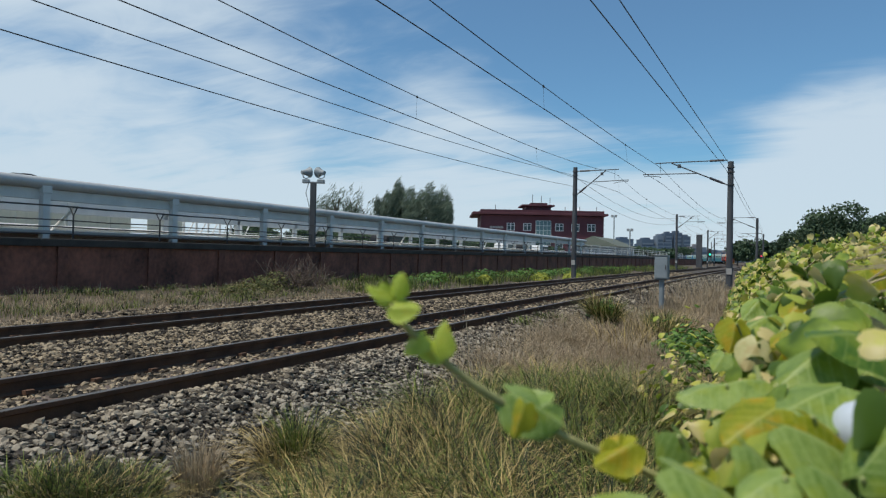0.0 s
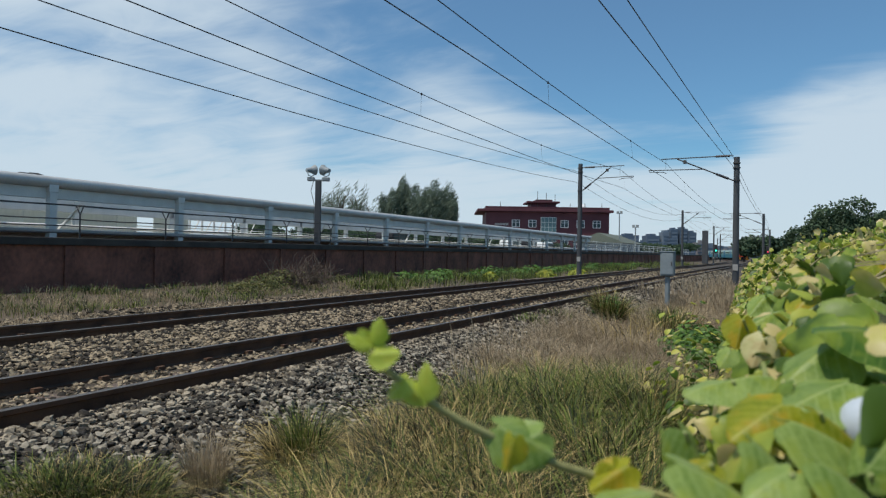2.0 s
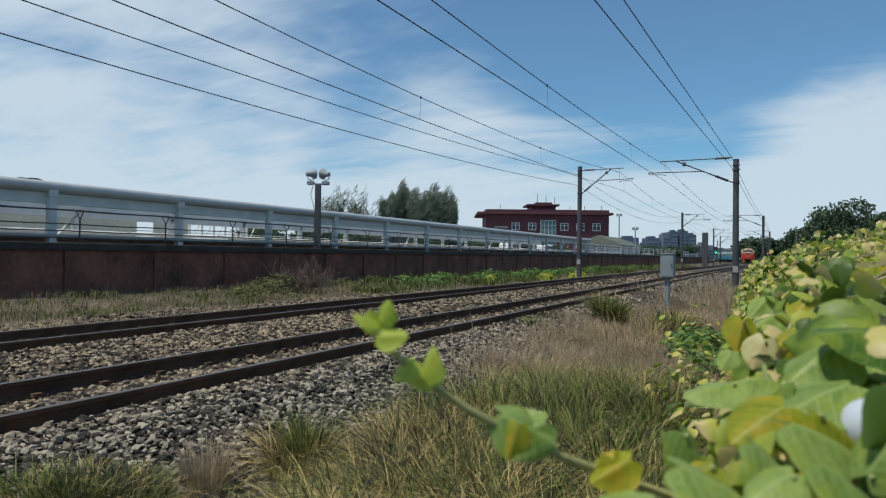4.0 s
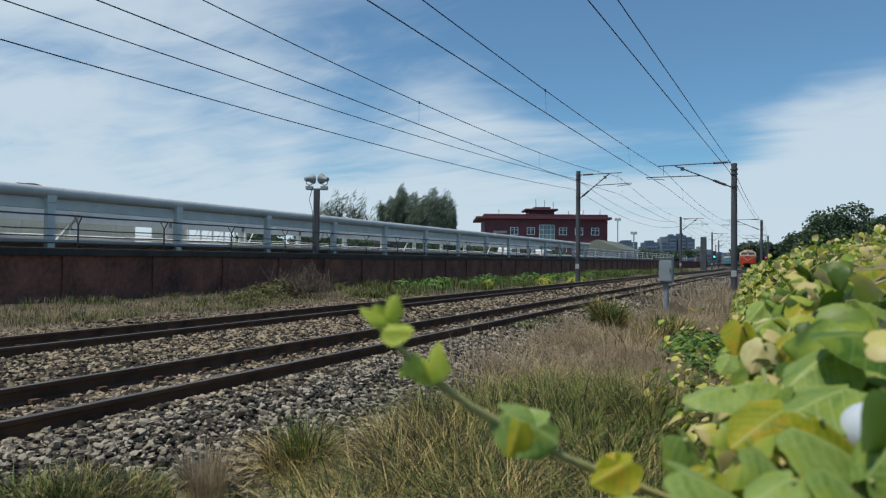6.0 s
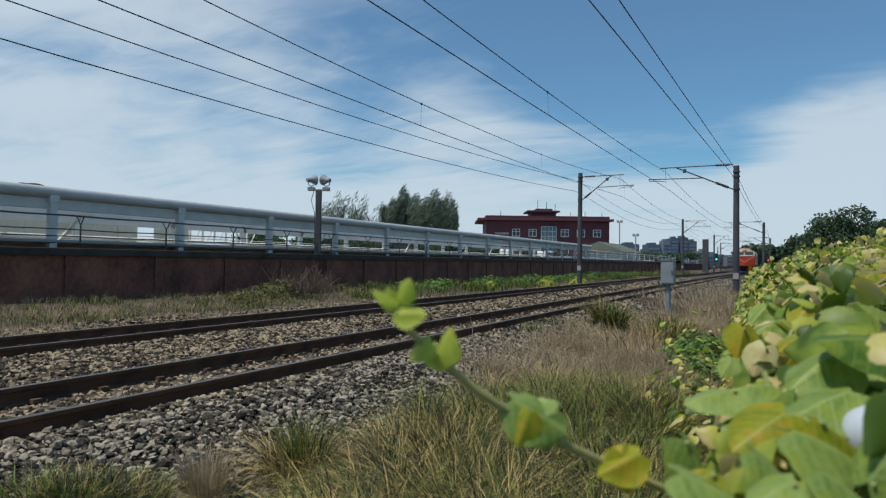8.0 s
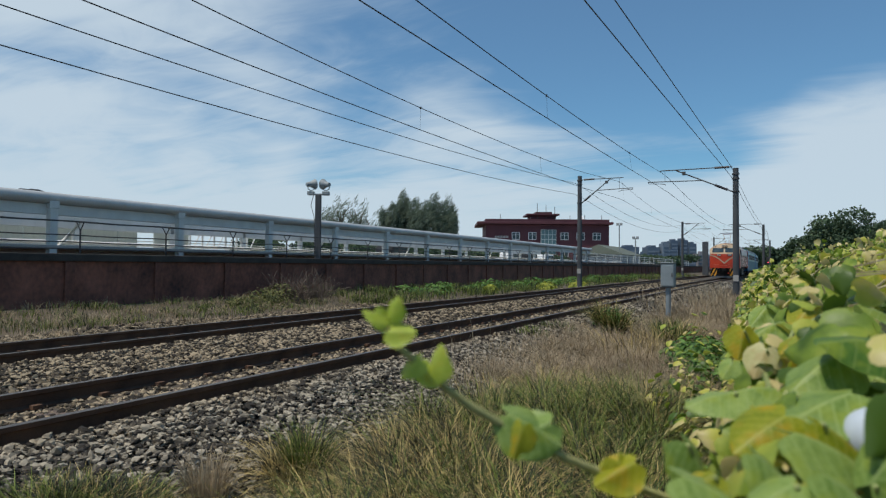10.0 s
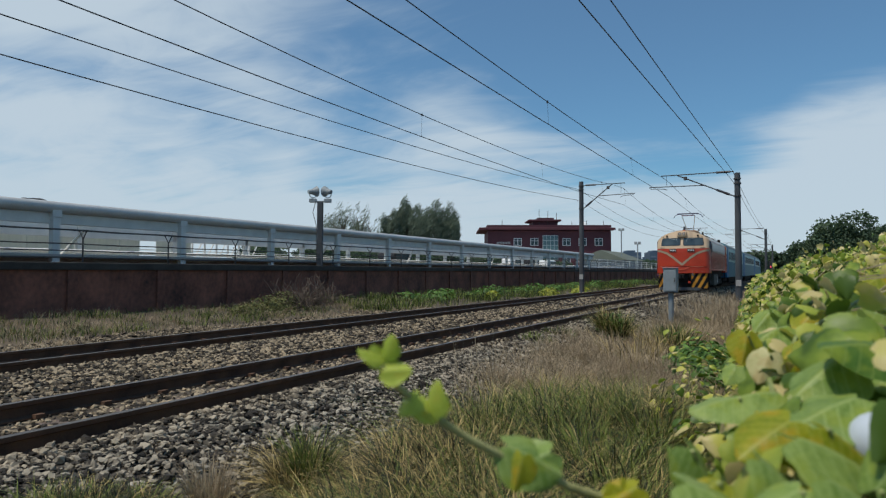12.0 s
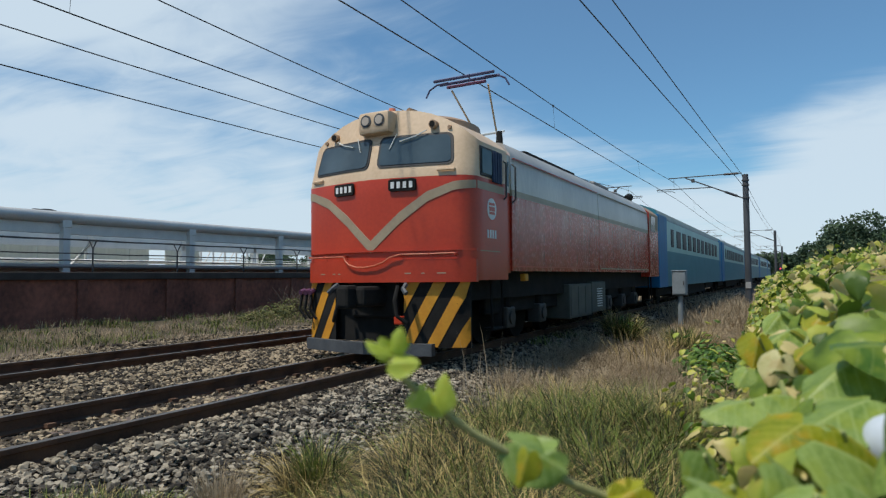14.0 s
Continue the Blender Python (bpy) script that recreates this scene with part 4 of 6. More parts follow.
def build_running_gear(t, LEN):
    for y0 in (2.0, LEN - 5.4):
        for k in range(3):
            wheelset(t, y0 + 0.3 + 1.5 * k)
        for s in (-1, 1):
            bm = B()
            box(bm, s * 0.98 - 0.06, s * 0.98 + 0.06, y0 - 0.45, y0 + 3.8, 0.52, 0.80, 0, 0.03)
            fr = part("bogie_frame", bm, M_BLACK, t)
            for k in range(3):
                bm = B()
                box(bm, s * 1.0 - 0.10, s * 1.0 + 0.16, y0 + 0.12 + 1.5 * k, y0 + 0.48 + 1.5 * k, 0.28, 0.62, 0, 0.03)
                ax = part("axle_box", bm, M_GREASE, fr)
                part("axle_cap", rod(B(), (s * 1.16, y0 + 0.3 + 1.5 * k, 0.45), (s * 1.19, y0 + 0.3 + 1.5 * k, 0.45), 0.11, n=12), M_GREASE, fr)
                part("spring", rod(B(), (s * 1.05, y0 + 0.3 + 1.5 * k, 0.6), (s * 1.05, y0 + 0.3 + 1.5 * k, 0.95), 0.10, n=10), M_BLACK, fr)
    for s in (-1, 1):
        for y in (1.15, LEN - 1.1):
            part("step_ladder", tube(B(), [(s * 1.32, y, 1.1), (s * 1.34, y, 0.35), (s * 1.34, y + 0.4, 0.35), (s * 1.32, y + 0.4, 1.1)], 0.02, 5), M_BLACK, t)
            bm = B()
            box(bm, s * 1.3 - 0.1, s * 1.3 + 0.06, y, y + 0.4, 0.33, 0.37)
            part("step", bm, M_BLACK, t)
        bm = B()
        box(bm, s * 1.05 - 0.25, s * 1.05 + 0.25, 4.95, 6.5, 0.26, 0.95, 0, 0.02)
        part("equipment_box", bm, M_BOXGREEN, t, "dull green-grey equipment box")
        bm = B()
        box(bm, s * 1.05 - 0.25, s * 1.05 + 0.25, 6.55, 7.7, 0.30, 0.98, 0, 0.02)
        ab = part("equipment_box", bm, M_BOXGREEN, t)
        for k in range(8):
            bm = B()
            box(bm, s * 1.305 - 0.012, s * 1.305 + 0.012, 6.95, 7.35, 0.42 + k * 0.055, 0.445 + k * 0.055)
            part("louvre", bm, M_PALE, ab)
        for k in range(3):
            bm = B()
            box(bm, s * 1.303 - 0.008, s * 1.303 + 0.008, 5.02 + k * 0.5, 5.42 + k * 0.5, 0.32, 0.9, 0, 0.004)
            part("hatch", bm, M_BOXGREEN, t)
        # plain block in place of a small side lamp, yellow on one side only
        bm = B()
        box(bm, s * 1.34 - 0.05, s * 1.34 + 0.05, 2.35, 2.5, 1.04, 1.16, 0, 0.02)
        part("side_lamp_block", bm, M_YELLOW if s > 0 else M_BLACK, t)
    for y0 in (2.0, LEN - 5.4):
        for k in range(3):
            bm = B()
            box(bm, -0.46, 0.46, y0 + 0.32 + 1.5 * k, y0 + 1.15 + 1.5 * k, 0.16, 0.86, 0, 0.06)
            part("traction_motor", bm, M_BLACK, t)
    bm = B()
    box(bm, -0.8, 0.8, 5.0, 7.8, 0.2, 0.9, 0, 0.05)
    part("transformer_tank", bm, M_BLACK, t)
    bm = B()
    box(bm, -1.18, 1.18, 0.45, LEN - 0.2, 0.78, 1.2)
    part("underframe", bm, M_BLACK, t)


M_GREASE = material("greasy_steel", (0.025, 0.024, 0.022), (0.06, 0.056, 0.05), 0.6, 5, 30, 0.2)
M_BOXGREEN = material("green_grey_paint", (0.055, 0.06, 0.048), (0.10, 0.105, 0.085), 0.7, 3, 30, 0.1)


def build_coach(first=False):
    t = thing("coach", "blue passenger coach with a pale teal window band", "coach", None, "coaches of the train")
    LEN = 20.6
    bm = B()
    w = 1.4
    prof = [(-w, 0.72), (-w, 1.95), (-w, 3.0), (-1.25, 3.3), (-0.8, 3.48), (0, 3.56), (0.8, 3.48), (1.25, 3.3), (w, 3.0), (w, 1.95), (w, 0.72)]
    extrude_along(bm, prof[::-1], [0.3, 1.7, LEN - 1.5, LEN - 0.2], lambda y: 0, [0, 1, 2, 2, 2, 2, 2, 2, 1, 0, 0])
    part("body", bm, [M_LOWBLUE, M_TEAL, M_COACHROOF], t, smooth=True)
    for y0, y1 in ((0.0, 1.6), (LEN - 1.2, LEN - 0.0)):
        bm = B()
        box(bm, -1.405, 1.405, y0 + 0.05, y1, 0.7, 3.12, 0, 0.02)
        part("vestibule", bm, M_BLUE, t, "bright blue vestibule")
    first_w = None
    for s in (-1, 1):
        for k in range(11):
            y = 2.7 + k * 1.48
            hw = 0.3 if k == 0 else 0.5
            bm = B()
            box(bm, s * 1.40 - 0.012, s * 1.40 + 0.012, y - hw, y + hw, 2.12, 2.76, 0, 0.008)
            wn = part("window", bm, M_RUBBER, t)
            bm = B()
            box(bm, s * 1.413 - 0.006, s * 1.413 + 0.006, y - hw + 0.05, y + hw - 0.05, 2.17, 2.71)
            part("pane", bm, M_COACHGLASS, wn)
    for y in (3.0, LEN - 3.2):
        wheelset(t, y - 1), wheelset(t, y + 1)
        for s in (-1, 1):
            bm = B()
            box(bm, s * 0.95 - 0.07, s * 0.95 + 0.07, y - 1.6, y + 1.6, 0.38, 0.66, 0, 0.03)
            part("bogie_frame", bm, M_BLACK, t)
    bm = B()
    box(bm, -1.1, 1.1, 5.5, LEN - 6, 0.25, 0.75, 0, 0.05)
    part("equipment_box", bm, M_BLACK, t)
    return t


loco = build_loco()
build_running_gear(loco, 13.75)
coaches = [build_coach(True)]
coaches += [copy_thing(coaches[0], Matrix()) for k in range(4)]


# ---- stone ballast ----
G_ = (1 + 5 ** 0.5) / 2
ICO_V = np.array([(-1, G_, 0), (1, G_, 0), (-1, -G_, 0), (1, -G_, 0), (0, -1, G_), (0, 1, G_), (0, -1, -G_), (0, 1, -G_), (G_, 0, -1), (G_, 0, 1), (-G_, 0, -1), (-G_, 0, 1)]) / 3.4
ICO_F = np.array([(0, 11, 5), (0, 5, 1), (0, 1, 7), (0, 7, 10), (0, 10, 11), (1, 5, 9), (5, 11, 4), (11, 10, 2), (10, 7, 6), (7, 1, 8), (3, 9, 4), (3, 4, 2), (3, 2, 6), (3, 6, 8), (3, 8, 9), (4, 9, 5), (2, 4, 11), (6, 2, 10), (8, 6, 7), (9, 8, 1)])


def stones(n, area, size, rng, keep):
    """Angular stones as arrays: verts and faces."""
    x0, x1, y0, y1 = area
    px, py = rng.uniform(x0, x1, n), rng.uniform(y0, y1, n)
    ok = keep(px, py)
    px, py = px[ok], py[ok]
    n = len(px)
    v = ICO_V[None] * (1 + rng.uniform(-0.5, 0.35, (n, 12, 1))) + rng.uniform(-0.11, 0.11, (n, 12, 3))
    v *= (rng.uniform(0.6, 1.3, (n, 1, 1)) * size) * np.stack([np.ones(n), rng.uniform(0.6, 1.0, n), rng.uniform(0.4, 0.75, n)], 1)[:, None, :]
    a, b = rng.uniform(0, 2 * np.pi, n), rng.uniform(-0.7, 0.7, n)
    ca, sa, cb, sb = np.cos(a), np.sin(a), np.cos(b), np.sin(b)
    x, y, z = v[..., 0], v[..., 1], v[..., 2]
    y, z = y * cb[:, None] - z * sb[:, None], y * sb[:, None] + z * cb[:, None]
    x, y = x * ca[:, None] - y * sa[:, None], x * sa[:, None] + y * ca[:, None]
    gz = np.array([ground_z(p, q) for p, q in zip(px, py)]) + rng.uniform(-0.2, 0.35, n) * size
    v = np.stack([x + px[:, None], y + py[:, None], z + gz[:, None]], -1)
    f = ICO_F[None] + 12 * np.arange(n)[:, None, None]
    return v.reshape(-1, 3), f.reshape(-1, 3)


def off_rails(px, py):
    """No stone on the rails themselves."""
    ok = np.ones(len(px), bool)
    for c in (NEAR, FAR):
        for s in (-GAUGE, GAUGE):
            ok &= np.abs(px - c - s) > 0.06
    return ok


def build_ballast():
    rng = np.random.default_rng(5)
    vs, fs, k = [], [], 0
    for n, area, size in ((22000, (-4.6, -2.3, 1.6, 9.5), 0.053), (24000, (-10.9, -4.6, 1.6, 9.5), 0.062), (9000, (-10.9, -2.6, -8, 1.6), 0.075), (17000, (-11.5, -3.0, 9.5, 22), 0.078), (5200, (-12.9, -10.9, 5, 22), 0.078), (9500, (-11.5, -3.1, 22, 60), 0.115)):
        v, f = stones(n, area, size, rng, off_rails)
        vs.append(v), fs.append(f + k)
        k += len(v)
    me = bpy.data.meshes.new("ballast")
    me.from_pydata(np.concatenate(vs).tolist(), [], np.concatenate(fs).tolist())
    me.materials.append(M_STONE)
    bed = tagged(new("ballast", me), "grey and brown crushed stone ballast between the rails", "ballast", "", "stuff")
    kinds = []
    for k in range(8):
        v, f = stones(1, (0, 0.001, 0, 0.001), 0.068, rng, lambda a, b: np.ones(len(a), bool))
        v = v - v.mean(0)
        m = bpy.data.meshes.new("stone")
        m.from_pydata(v.tolist(), [], f.tolist())
        m.materials.append(M_STONE_PIECE)
        kinds.append(m)
    for k in range(290):
        y = 2.5 + 4.5 * random.random() ** 1.3
        x = random.uniform(-4.5, -3.3)
        o = new("stone", kinds[k % 8])
        o.parent = bed
        o.matrix_basis = pose(x, y, ground_z(x, y) + 0.03, random.uniform(-25, 25), random.uniform(-25, 25), random.uniform(0, 360))


# ---- plants ----
M_STRAW = material("straw_grass", (0.034, 0.026, 0.008), (0.58, 0.44, 0.18), 0.8, 2.2, 8, 0, island=0.72, translucent=0.15, stops=((0.5, (0.20, 0.15, 0.05)),))
M_GRASS = material("green_grass", (0.010, 0.020, 0.004), (0.19, 0.23, 0.040), 0.7, 2.2, 8, 0, island=0.65, translucent=0.18, stops=((0.5, (0.068, 0.102, 0.014)),))
M_FLUFF = material("dry_seed_grass", (0.22, 0.165, 0.10), (0.52, 0.42, 0.28), 0.9, 0.7, 8, 0, island=0.3, translucent=0.3)
M_WEED = material("weed_leaf", (0.045, 0.11, 0.018), (0.15, 0.28, 0.05), 0.6, 1.5, 12, 0, island=0.35, translucent=0.35)
M_OLIVE = material("olive_weed", (0.05, 0.06, 0.015), (0.19, 0.19, 0.06), 0.8, 2, 12, 0, island=0.4, translucent=0.25)
M_LIME = material("yellow_green_leaf", (0.20, 0.26, 0.03), (0.48, 0.46, 0.06), 0.6, 2, 12, 0, island=0.35, translucent=0.35)
M_TWIG = material("dry_twig", (0.07, 0.05, 0.035), (0.18, 0.13, 0.10), 0.9, 4, 30, 0)
M_VINE = material("vine_leaf", (0.07, 0.13, 0.012), (0.62, 0.52, 0.22), 0.5, 5, 24, 0.1, island=0.55, translucent=0.36, stops=((0.38, (0.20, 0.29, 0.030)), (0.55, (0.40, 0.45, 0.060)), (0.68, (0.54, 0.51, 0.085))))


def leaf_material(name, low, high, vein, spot, translucent=0.35, amount=0.5):
    """A leaf with a midrib, side veins and a blotch of another colour. One unit of the leaf's own space is its length."""
    mt = material(name, low, high, 0.48, 2.2, 16, 0.0, piece=0.16, translucent=translucent, gloss=0.4)
    nt = mt.node_tree
    N, L = nt.nodes.new, nt.links.new
    b = nt.nodes["Principled BSDF"]
    tr = next(n for n in nt.nodes if n.type == "BSDF_TRANSLUCENT")

    def m(op, a, c):
        n = N("ShaderNodeMath")
        n.operation = op
        for i, v in enumerate((a, c)):
            if isinstance(v, (int, float)):
                n.inputs[i].default_value = v
            else:
                L(v, n.inputs[i])
        return n.outputs[0]

    def ease(v, a, c):
        n = N("ShaderNodeMapRange")
        n.interpolation_type = "SMOOTHSTEP"
        n.inputs["From Min"].default_value, n.inputs["From Max"].default_value = a, c
        L(v, n.inputs[0])
        return n.outputs[0]

    co, sep = N("ShaderNodeTexCoord"), N("ShaderNodeSeparateXYZ")
    L(co.outputs["Object"], sep.inputs[0])
    ax = m("ABSOLUTE", sep.outputs[0], 0.0)
    rib = ease(m("SUBTRACT", 0.03, ax), 0.0, 0.022)
    side = m("ABSOLUTE", m("SUBTRACT", m("FRACT", m("MULTIPLY", m("SUBTRACT", sep.outputs[1], m("MULTIPLY", ax, 0.75)), 5.2), 0.0), 0.5), 0.0)
    veins = m("MAXIMUM", rib, m("MULTIPLY", ease(m("SUBTRACT", 0.10, side), 0.0, 0.09), 0.75))
    blotch = N("ShaderNodeTexNoise")
    blotch.inputs["Scale"].default_value, blotch.inputs["Detail"].default_value = 1.7, 3
    own = N("ShaderNodeObjectInfo")
    far = N("ShaderNodeVectorMath")
    L(co.outputs["Object"], far.inputs[0]), L(own.outputs["Location"], far.inputs[1])
    L(far.outputs[0], blotch.inputs[0])
    base = b.inputs["Base Color"].links[0].from_socket
    for fac, colour in ((m("MULTIPLY", ease(blotch.outputs[0], 0.52, 0.68), amount), spot), (m("MULTIPLY", veins, 0.6), vein)):
        mx = N("ShaderNodeMix")
        mx.data_type = "RGBA"
        L(fac, mx.inputs[0]), L(base, mx.inputs[6])
        mx.inputs[7].default_value = (*colour, 1)
        base = mx.outputs[2]
    L(base, b.inputs["Base Color"]), L(base, tr.inputs[0])
    bp = N("ShaderNodeBump")
    bp.inputs["Strength"].default_value, bp.inputs["Distance"].default_value = 0.12, 0.02
    L(veins, bp.inputs["Height"])
    L(bp.outputs[0], b.inputs["Normal"])
    return mt


M_VINE_PIECE = leaf_material("vine_leaf_piece", (0.13, 0.23, 0.035), (0.36, 0.46, 0.12), (0.44, 0.53, 0.20), (0.32, 0.38, 0.03))
M_VINE_DARK = leaf_material("deep_green_vine_leaf", (0.06, 0.14, 0.015), (0.17, 0.27, 0.04), (0.26, 0.34, 0.08), (0.30, 0.36, 0.03))
M_VINE_YELLOW = leaf_material("yellowing_vine_leaf", (0.21, 0.26, 0.010), (0.46, 0.44, 0.025), (0.52, 0.50, 0.10), (0.55, 0.36, 0.02), 0.42, 0.7)
M_VINE_PALE = leaf_material("withered_vine_leaf", (0.45, 0.43, 0.16), (0.64, 0.58, 0.30), (0.60, 0.50, 0.24), (0.46, 0.32, 0.12), 0.3, 0.6)
M_STEM = material("vine_stem", (0.16, 0.20, 0.05), (0.32, 0.34, 0.12), 0.6, 10, 60, 0.1)
M_TREE = material("tree_leaf", (0.026, 0.055, 0.026), (0.085, 0.135, 0.065), 0.7, 0.25, 4, 0, island=0.35, translucent=0.2)
M_PINE = material("feathery_needles", (0.075, 0.11, 0.075), (0.17, 0.215, 0.15), 0.8, 0.3, 4, 0, island=0.3, translucent=0.2)
M_BARK = material("bark", (0.07, 0.055, 0.04), (0.16, 0.13, 0.10), 0.9, 2, 20, 0.5)


def blades(px, py, length, width, lean, rng, turn=None):
    """Curved tapering grass blades as arrays."""
    n = len(px)
    a = rng.uniform(0, 2 * np.pi, n) if turn is None else turn
    ln = length * rng.uniform(0.55, 1.2, n)
    le = lean * rng.uniform(0.2, 1.3, n)
    gz = np.array([ground_z(p, q) for p, q in zip(px, py)]) - 0.02
    d, s = np.stack([np.cos(a), np.sin(a)], 1), None
    b = a + np.pi / 2 + rng.uniform(-0.8, 0.8, n)
    s = np.stack([np.cos(b), np.sin(b)], 1) * (width * rng.uniform(0.6, 1.3, n))[:, None]
    pts = []
    for u, w in ((0, 1), (0.35, 0.9), (0.7, 0.6), (1, 0)):
        c = np.stack([px, py], 1) + d * (ln * le * u ** 1.9)[:, None]
        z = gz + ln * (u - 0.38 * le * u ** 2.4)
        for k in ((-1, 1) if w else (0,)):
            pts.append(np.concatenate([c + s * (w * k), z[:, None]], 1))
    v = np.stack(pts, 1).reshape(-1, 3)
    o = 7 * np.arange(n)[:, None]
    quads = np.concatenate([o + np.array([[0, 1, 3, 2]]), o + np.array([[2, 3, 5, 4]])])
    tris = o + np.array([[4, 5, 6]])
    return v, quads.tolist() + tris.tolist()


def scatter(rng, spots):
    """Points in round clumps (x, y, radius, count), and the way out of the clump at each."""
    xs, ys, out = [], [], []
    for x, y, r, n in spots:
        a, q = rng.uniform(0, 2 * np.pi, n), r * np.sqrt(rng.uniform(0, 1, n))
        xs.append(x + q * np.cos(a)), ys.append(y + q * np.sin(a))
        out.append(a + rng.normal(0, 0.7, n))
    return np.concatenate(xs), np.concatenate(ys), np.concatenate(out)


# where the grass of the near bank gives way to ballast
EDGE_Y, EDGE_X = (1.7, 3.4, 4.1, 5.4, 6.8, 8.6, 10.8, 17), (-2.0, -2.35, -2.65, -2.9, -3.25, -3.65, -3.75, -4.1)


def meadow(rng, n, x0, x1, y0, y1, per, r):
    """Many small clumps over a stretch of ground."""
    spots = []
    for k in range(n):
        y = y0 + (y1 - y0) * rng.uniform(0, 1) ** 1.25
        left = x0 if x0 < -5 else max(x0, float(np.interp(y, EDGE_Y, EDGE_X)))
        spots.append((rng.uniform(left, x1), y, r * rng.uniform(0.6, 1.4), per))
    return spots


def grass_patch(name, label, sets, mt, seed):
    rng = np.random.default_rng(seed)
    vs, fs, k = [], [], 0
    for spots, length, width, lean in sets:
        x, y, out = scatter(rng, spots(rng) if callable(spots) else spots)
        v, f = blades(x, y, length, width, lean, rng, out)
        vs.append(v)
        fs += [[i + k for i in q] for q in f]
        k += len(v)
    return mesh_stuff(name, np.concatenate(vs).tolist(), fs, mt, label, "grass")


def build_grass():
    grass_patch("dry_grass", "tangled straw-coloured dry grass on the bank", [
        (lambda r: meadow(r, 210, -2.75, -0.62, 1.7, 7.6, 95, 0.17), 0.60, 0.0036, 1.9),
        (lambda r: meadow(r, 60, -3.1, -2.0, 3.0, 6.5, 40, 0.16), 0.36, 0.003, 1.1),
        ([(-3.02, 3.52, 0.20, 900)], 0.44, 0.0028, 1.6),
        ([(-3.48, 2.2, 0.22, 600), (-3.3, 2.4, 0.22, 600)], 0.24, 0.0026, 1.3),
        (lambda r: meadow(r, 90, -2.3, -1.0, -6.0, 0.9, 70, 0.2), 0.40, 0.005, 1.6),
        ([(-2.2, 4.3, 0.5, 900), (-1.6, 3.4, 0.5, 700), (-1.2, 6.2, 0.6, 500)], 0.60, 0.0045, 1.3),
        ([(-1.9, 13.4, 0.6, 300), (-2.3, 11.5, 0.6, 200), (-3.28, 14.1, 0.28, 700)], 0.80, 0.005, 0.9),
    ], M_STRAW, 11)
    grass_patch("green_grass", "green grass tufts on the railway bank", [
        ([(-3.48, 2.2, 0.20, 700), (-3.34, 2.42, 0.20, 600), (-3.2, 2.15, 0.25, 420), (-3.62, 2.05, 0.18, 360)], 0.23, 0.0032, 1.0),
        ([(-3.03, 3.62, 0.11, 420)], 0.50, 0.0036, 0.7),
        (lambda r: meadow(r, 120, -2.6, -0.62, 1.7, 7.4, 95, 0.15), 0.62, 0.0040, 1.7),
        ([(-1.5, 4.9, 0.22, 520), (-1.95, 5.7, 0.25, 620), (-1.55, 5.95, 0.22, 520), (-1.3, 6.4, 0.25, 520), (-0.95, 5.5, 0.2, 420), (-2.3, 5.2, 0.18, 300), (-2.9, 5.2, 0.12, 150), (-1.1, 4.4, 0.22, 400)], 0.72, 0.0042, 1.45),
        ([(-3.28, 14.1, 0.28, 900)], 0.76, 0.005, 1.0),
        ([(-2.25, 14.9, 0.25, 420), (-1.9, 13.6, 0.3, 350)], 0.60, 0.007, 0.6),
        ([(-4.05, 11.2, 0.3, 160), (-4.0, 12.6, 0.35, 140)], 0.2, 0.007, 0.6),
        (lambda r: meadow(r, 240, -15.8, -12.2, 19, 62, 30, 0.6), 0.42, 0.011, 0.5),
        (lambda r: meadow(r, 150, -16.0, -13.0, 6, 22, 40, 0.45), 0.22, 0.007, 0.7),
        (lambda r: meadow(r, 80, -15.5, -11.8, 55, 110, 30, 1.2), 0.6, 0.02, 0.5),
    ], M_GRASS, 12)
    grass_patch("seed_grass", "pinkish dry seed-head grass thinning towards the track", [
        (lambda r: meadow(r, 260, -3.3, -0.4, 6.8, 22, 100, 0.28), 0.44, 0.0032, 1.4),
        (lambda r: meadow(r, 90, -3.4, 0.0, 20, 45, 50, 0.9), 0.55, 0.011, 0.5),
        ([(-3.2, 2.86, 0.12, 500)], 0.34, 0.0026, 0.4),
        (lambda r: meadow(r, 120, -14.6, -11.9, 6, 24, 32, 0.4), 0.20, 0.005, 1.1),
        (lambda r: meadow(r, 110, -16.1, -13.3, 5, 24, 34, 0.3), 0.30, 0.005, 0.9),
        (lambda r: meadow(r, 70, -3.9, -3.0, 7.4, 13.5, 44, 0.3), 0.34, 0.0035, 1.1),
        ([(-3.25, 6.6, 0.12, 9), (-3.3, 7.4, 0.15, 9), (-3.05, 6.0, 0.15, 7)], 0.85, 0.005, 0.25),
    ], M_FLUFF, 13)


def leaf_rows(fold=0.25, droop=0.3):
    """A heart-shaped leaf one unit long: verts and quads."""
    rows = ((-0.10, 0.30, 0.03), (0.06, 0.47, 0.0), (0.3, 0.50, 0.0), (0.55, 0.40, 0.0), (0.8, 0.21, 0.0), (1.0, 0.015, 0.0))
    v, f = [], []
    for k, (y, w, lift) in enumerate(rows):
        for u in (-1, -0.5, 0, 0.5, 1):
            yy = y + (0.10 if u == 0 and k == 0 else 0.0)
            v.append((u * w, yy, fold * abs(u) * w * (1 - 0.5 * abs(u)) - droop * max(yy, 0) ** 2 * 0.5 - 0.12 * abs(u) ** 3))
    for k in range(5):
        for i in range(4):
            a = 5 * k + i
            f.append((a, a + 1, a + 6, a + 5))
    return np.array(v), np.array(f)


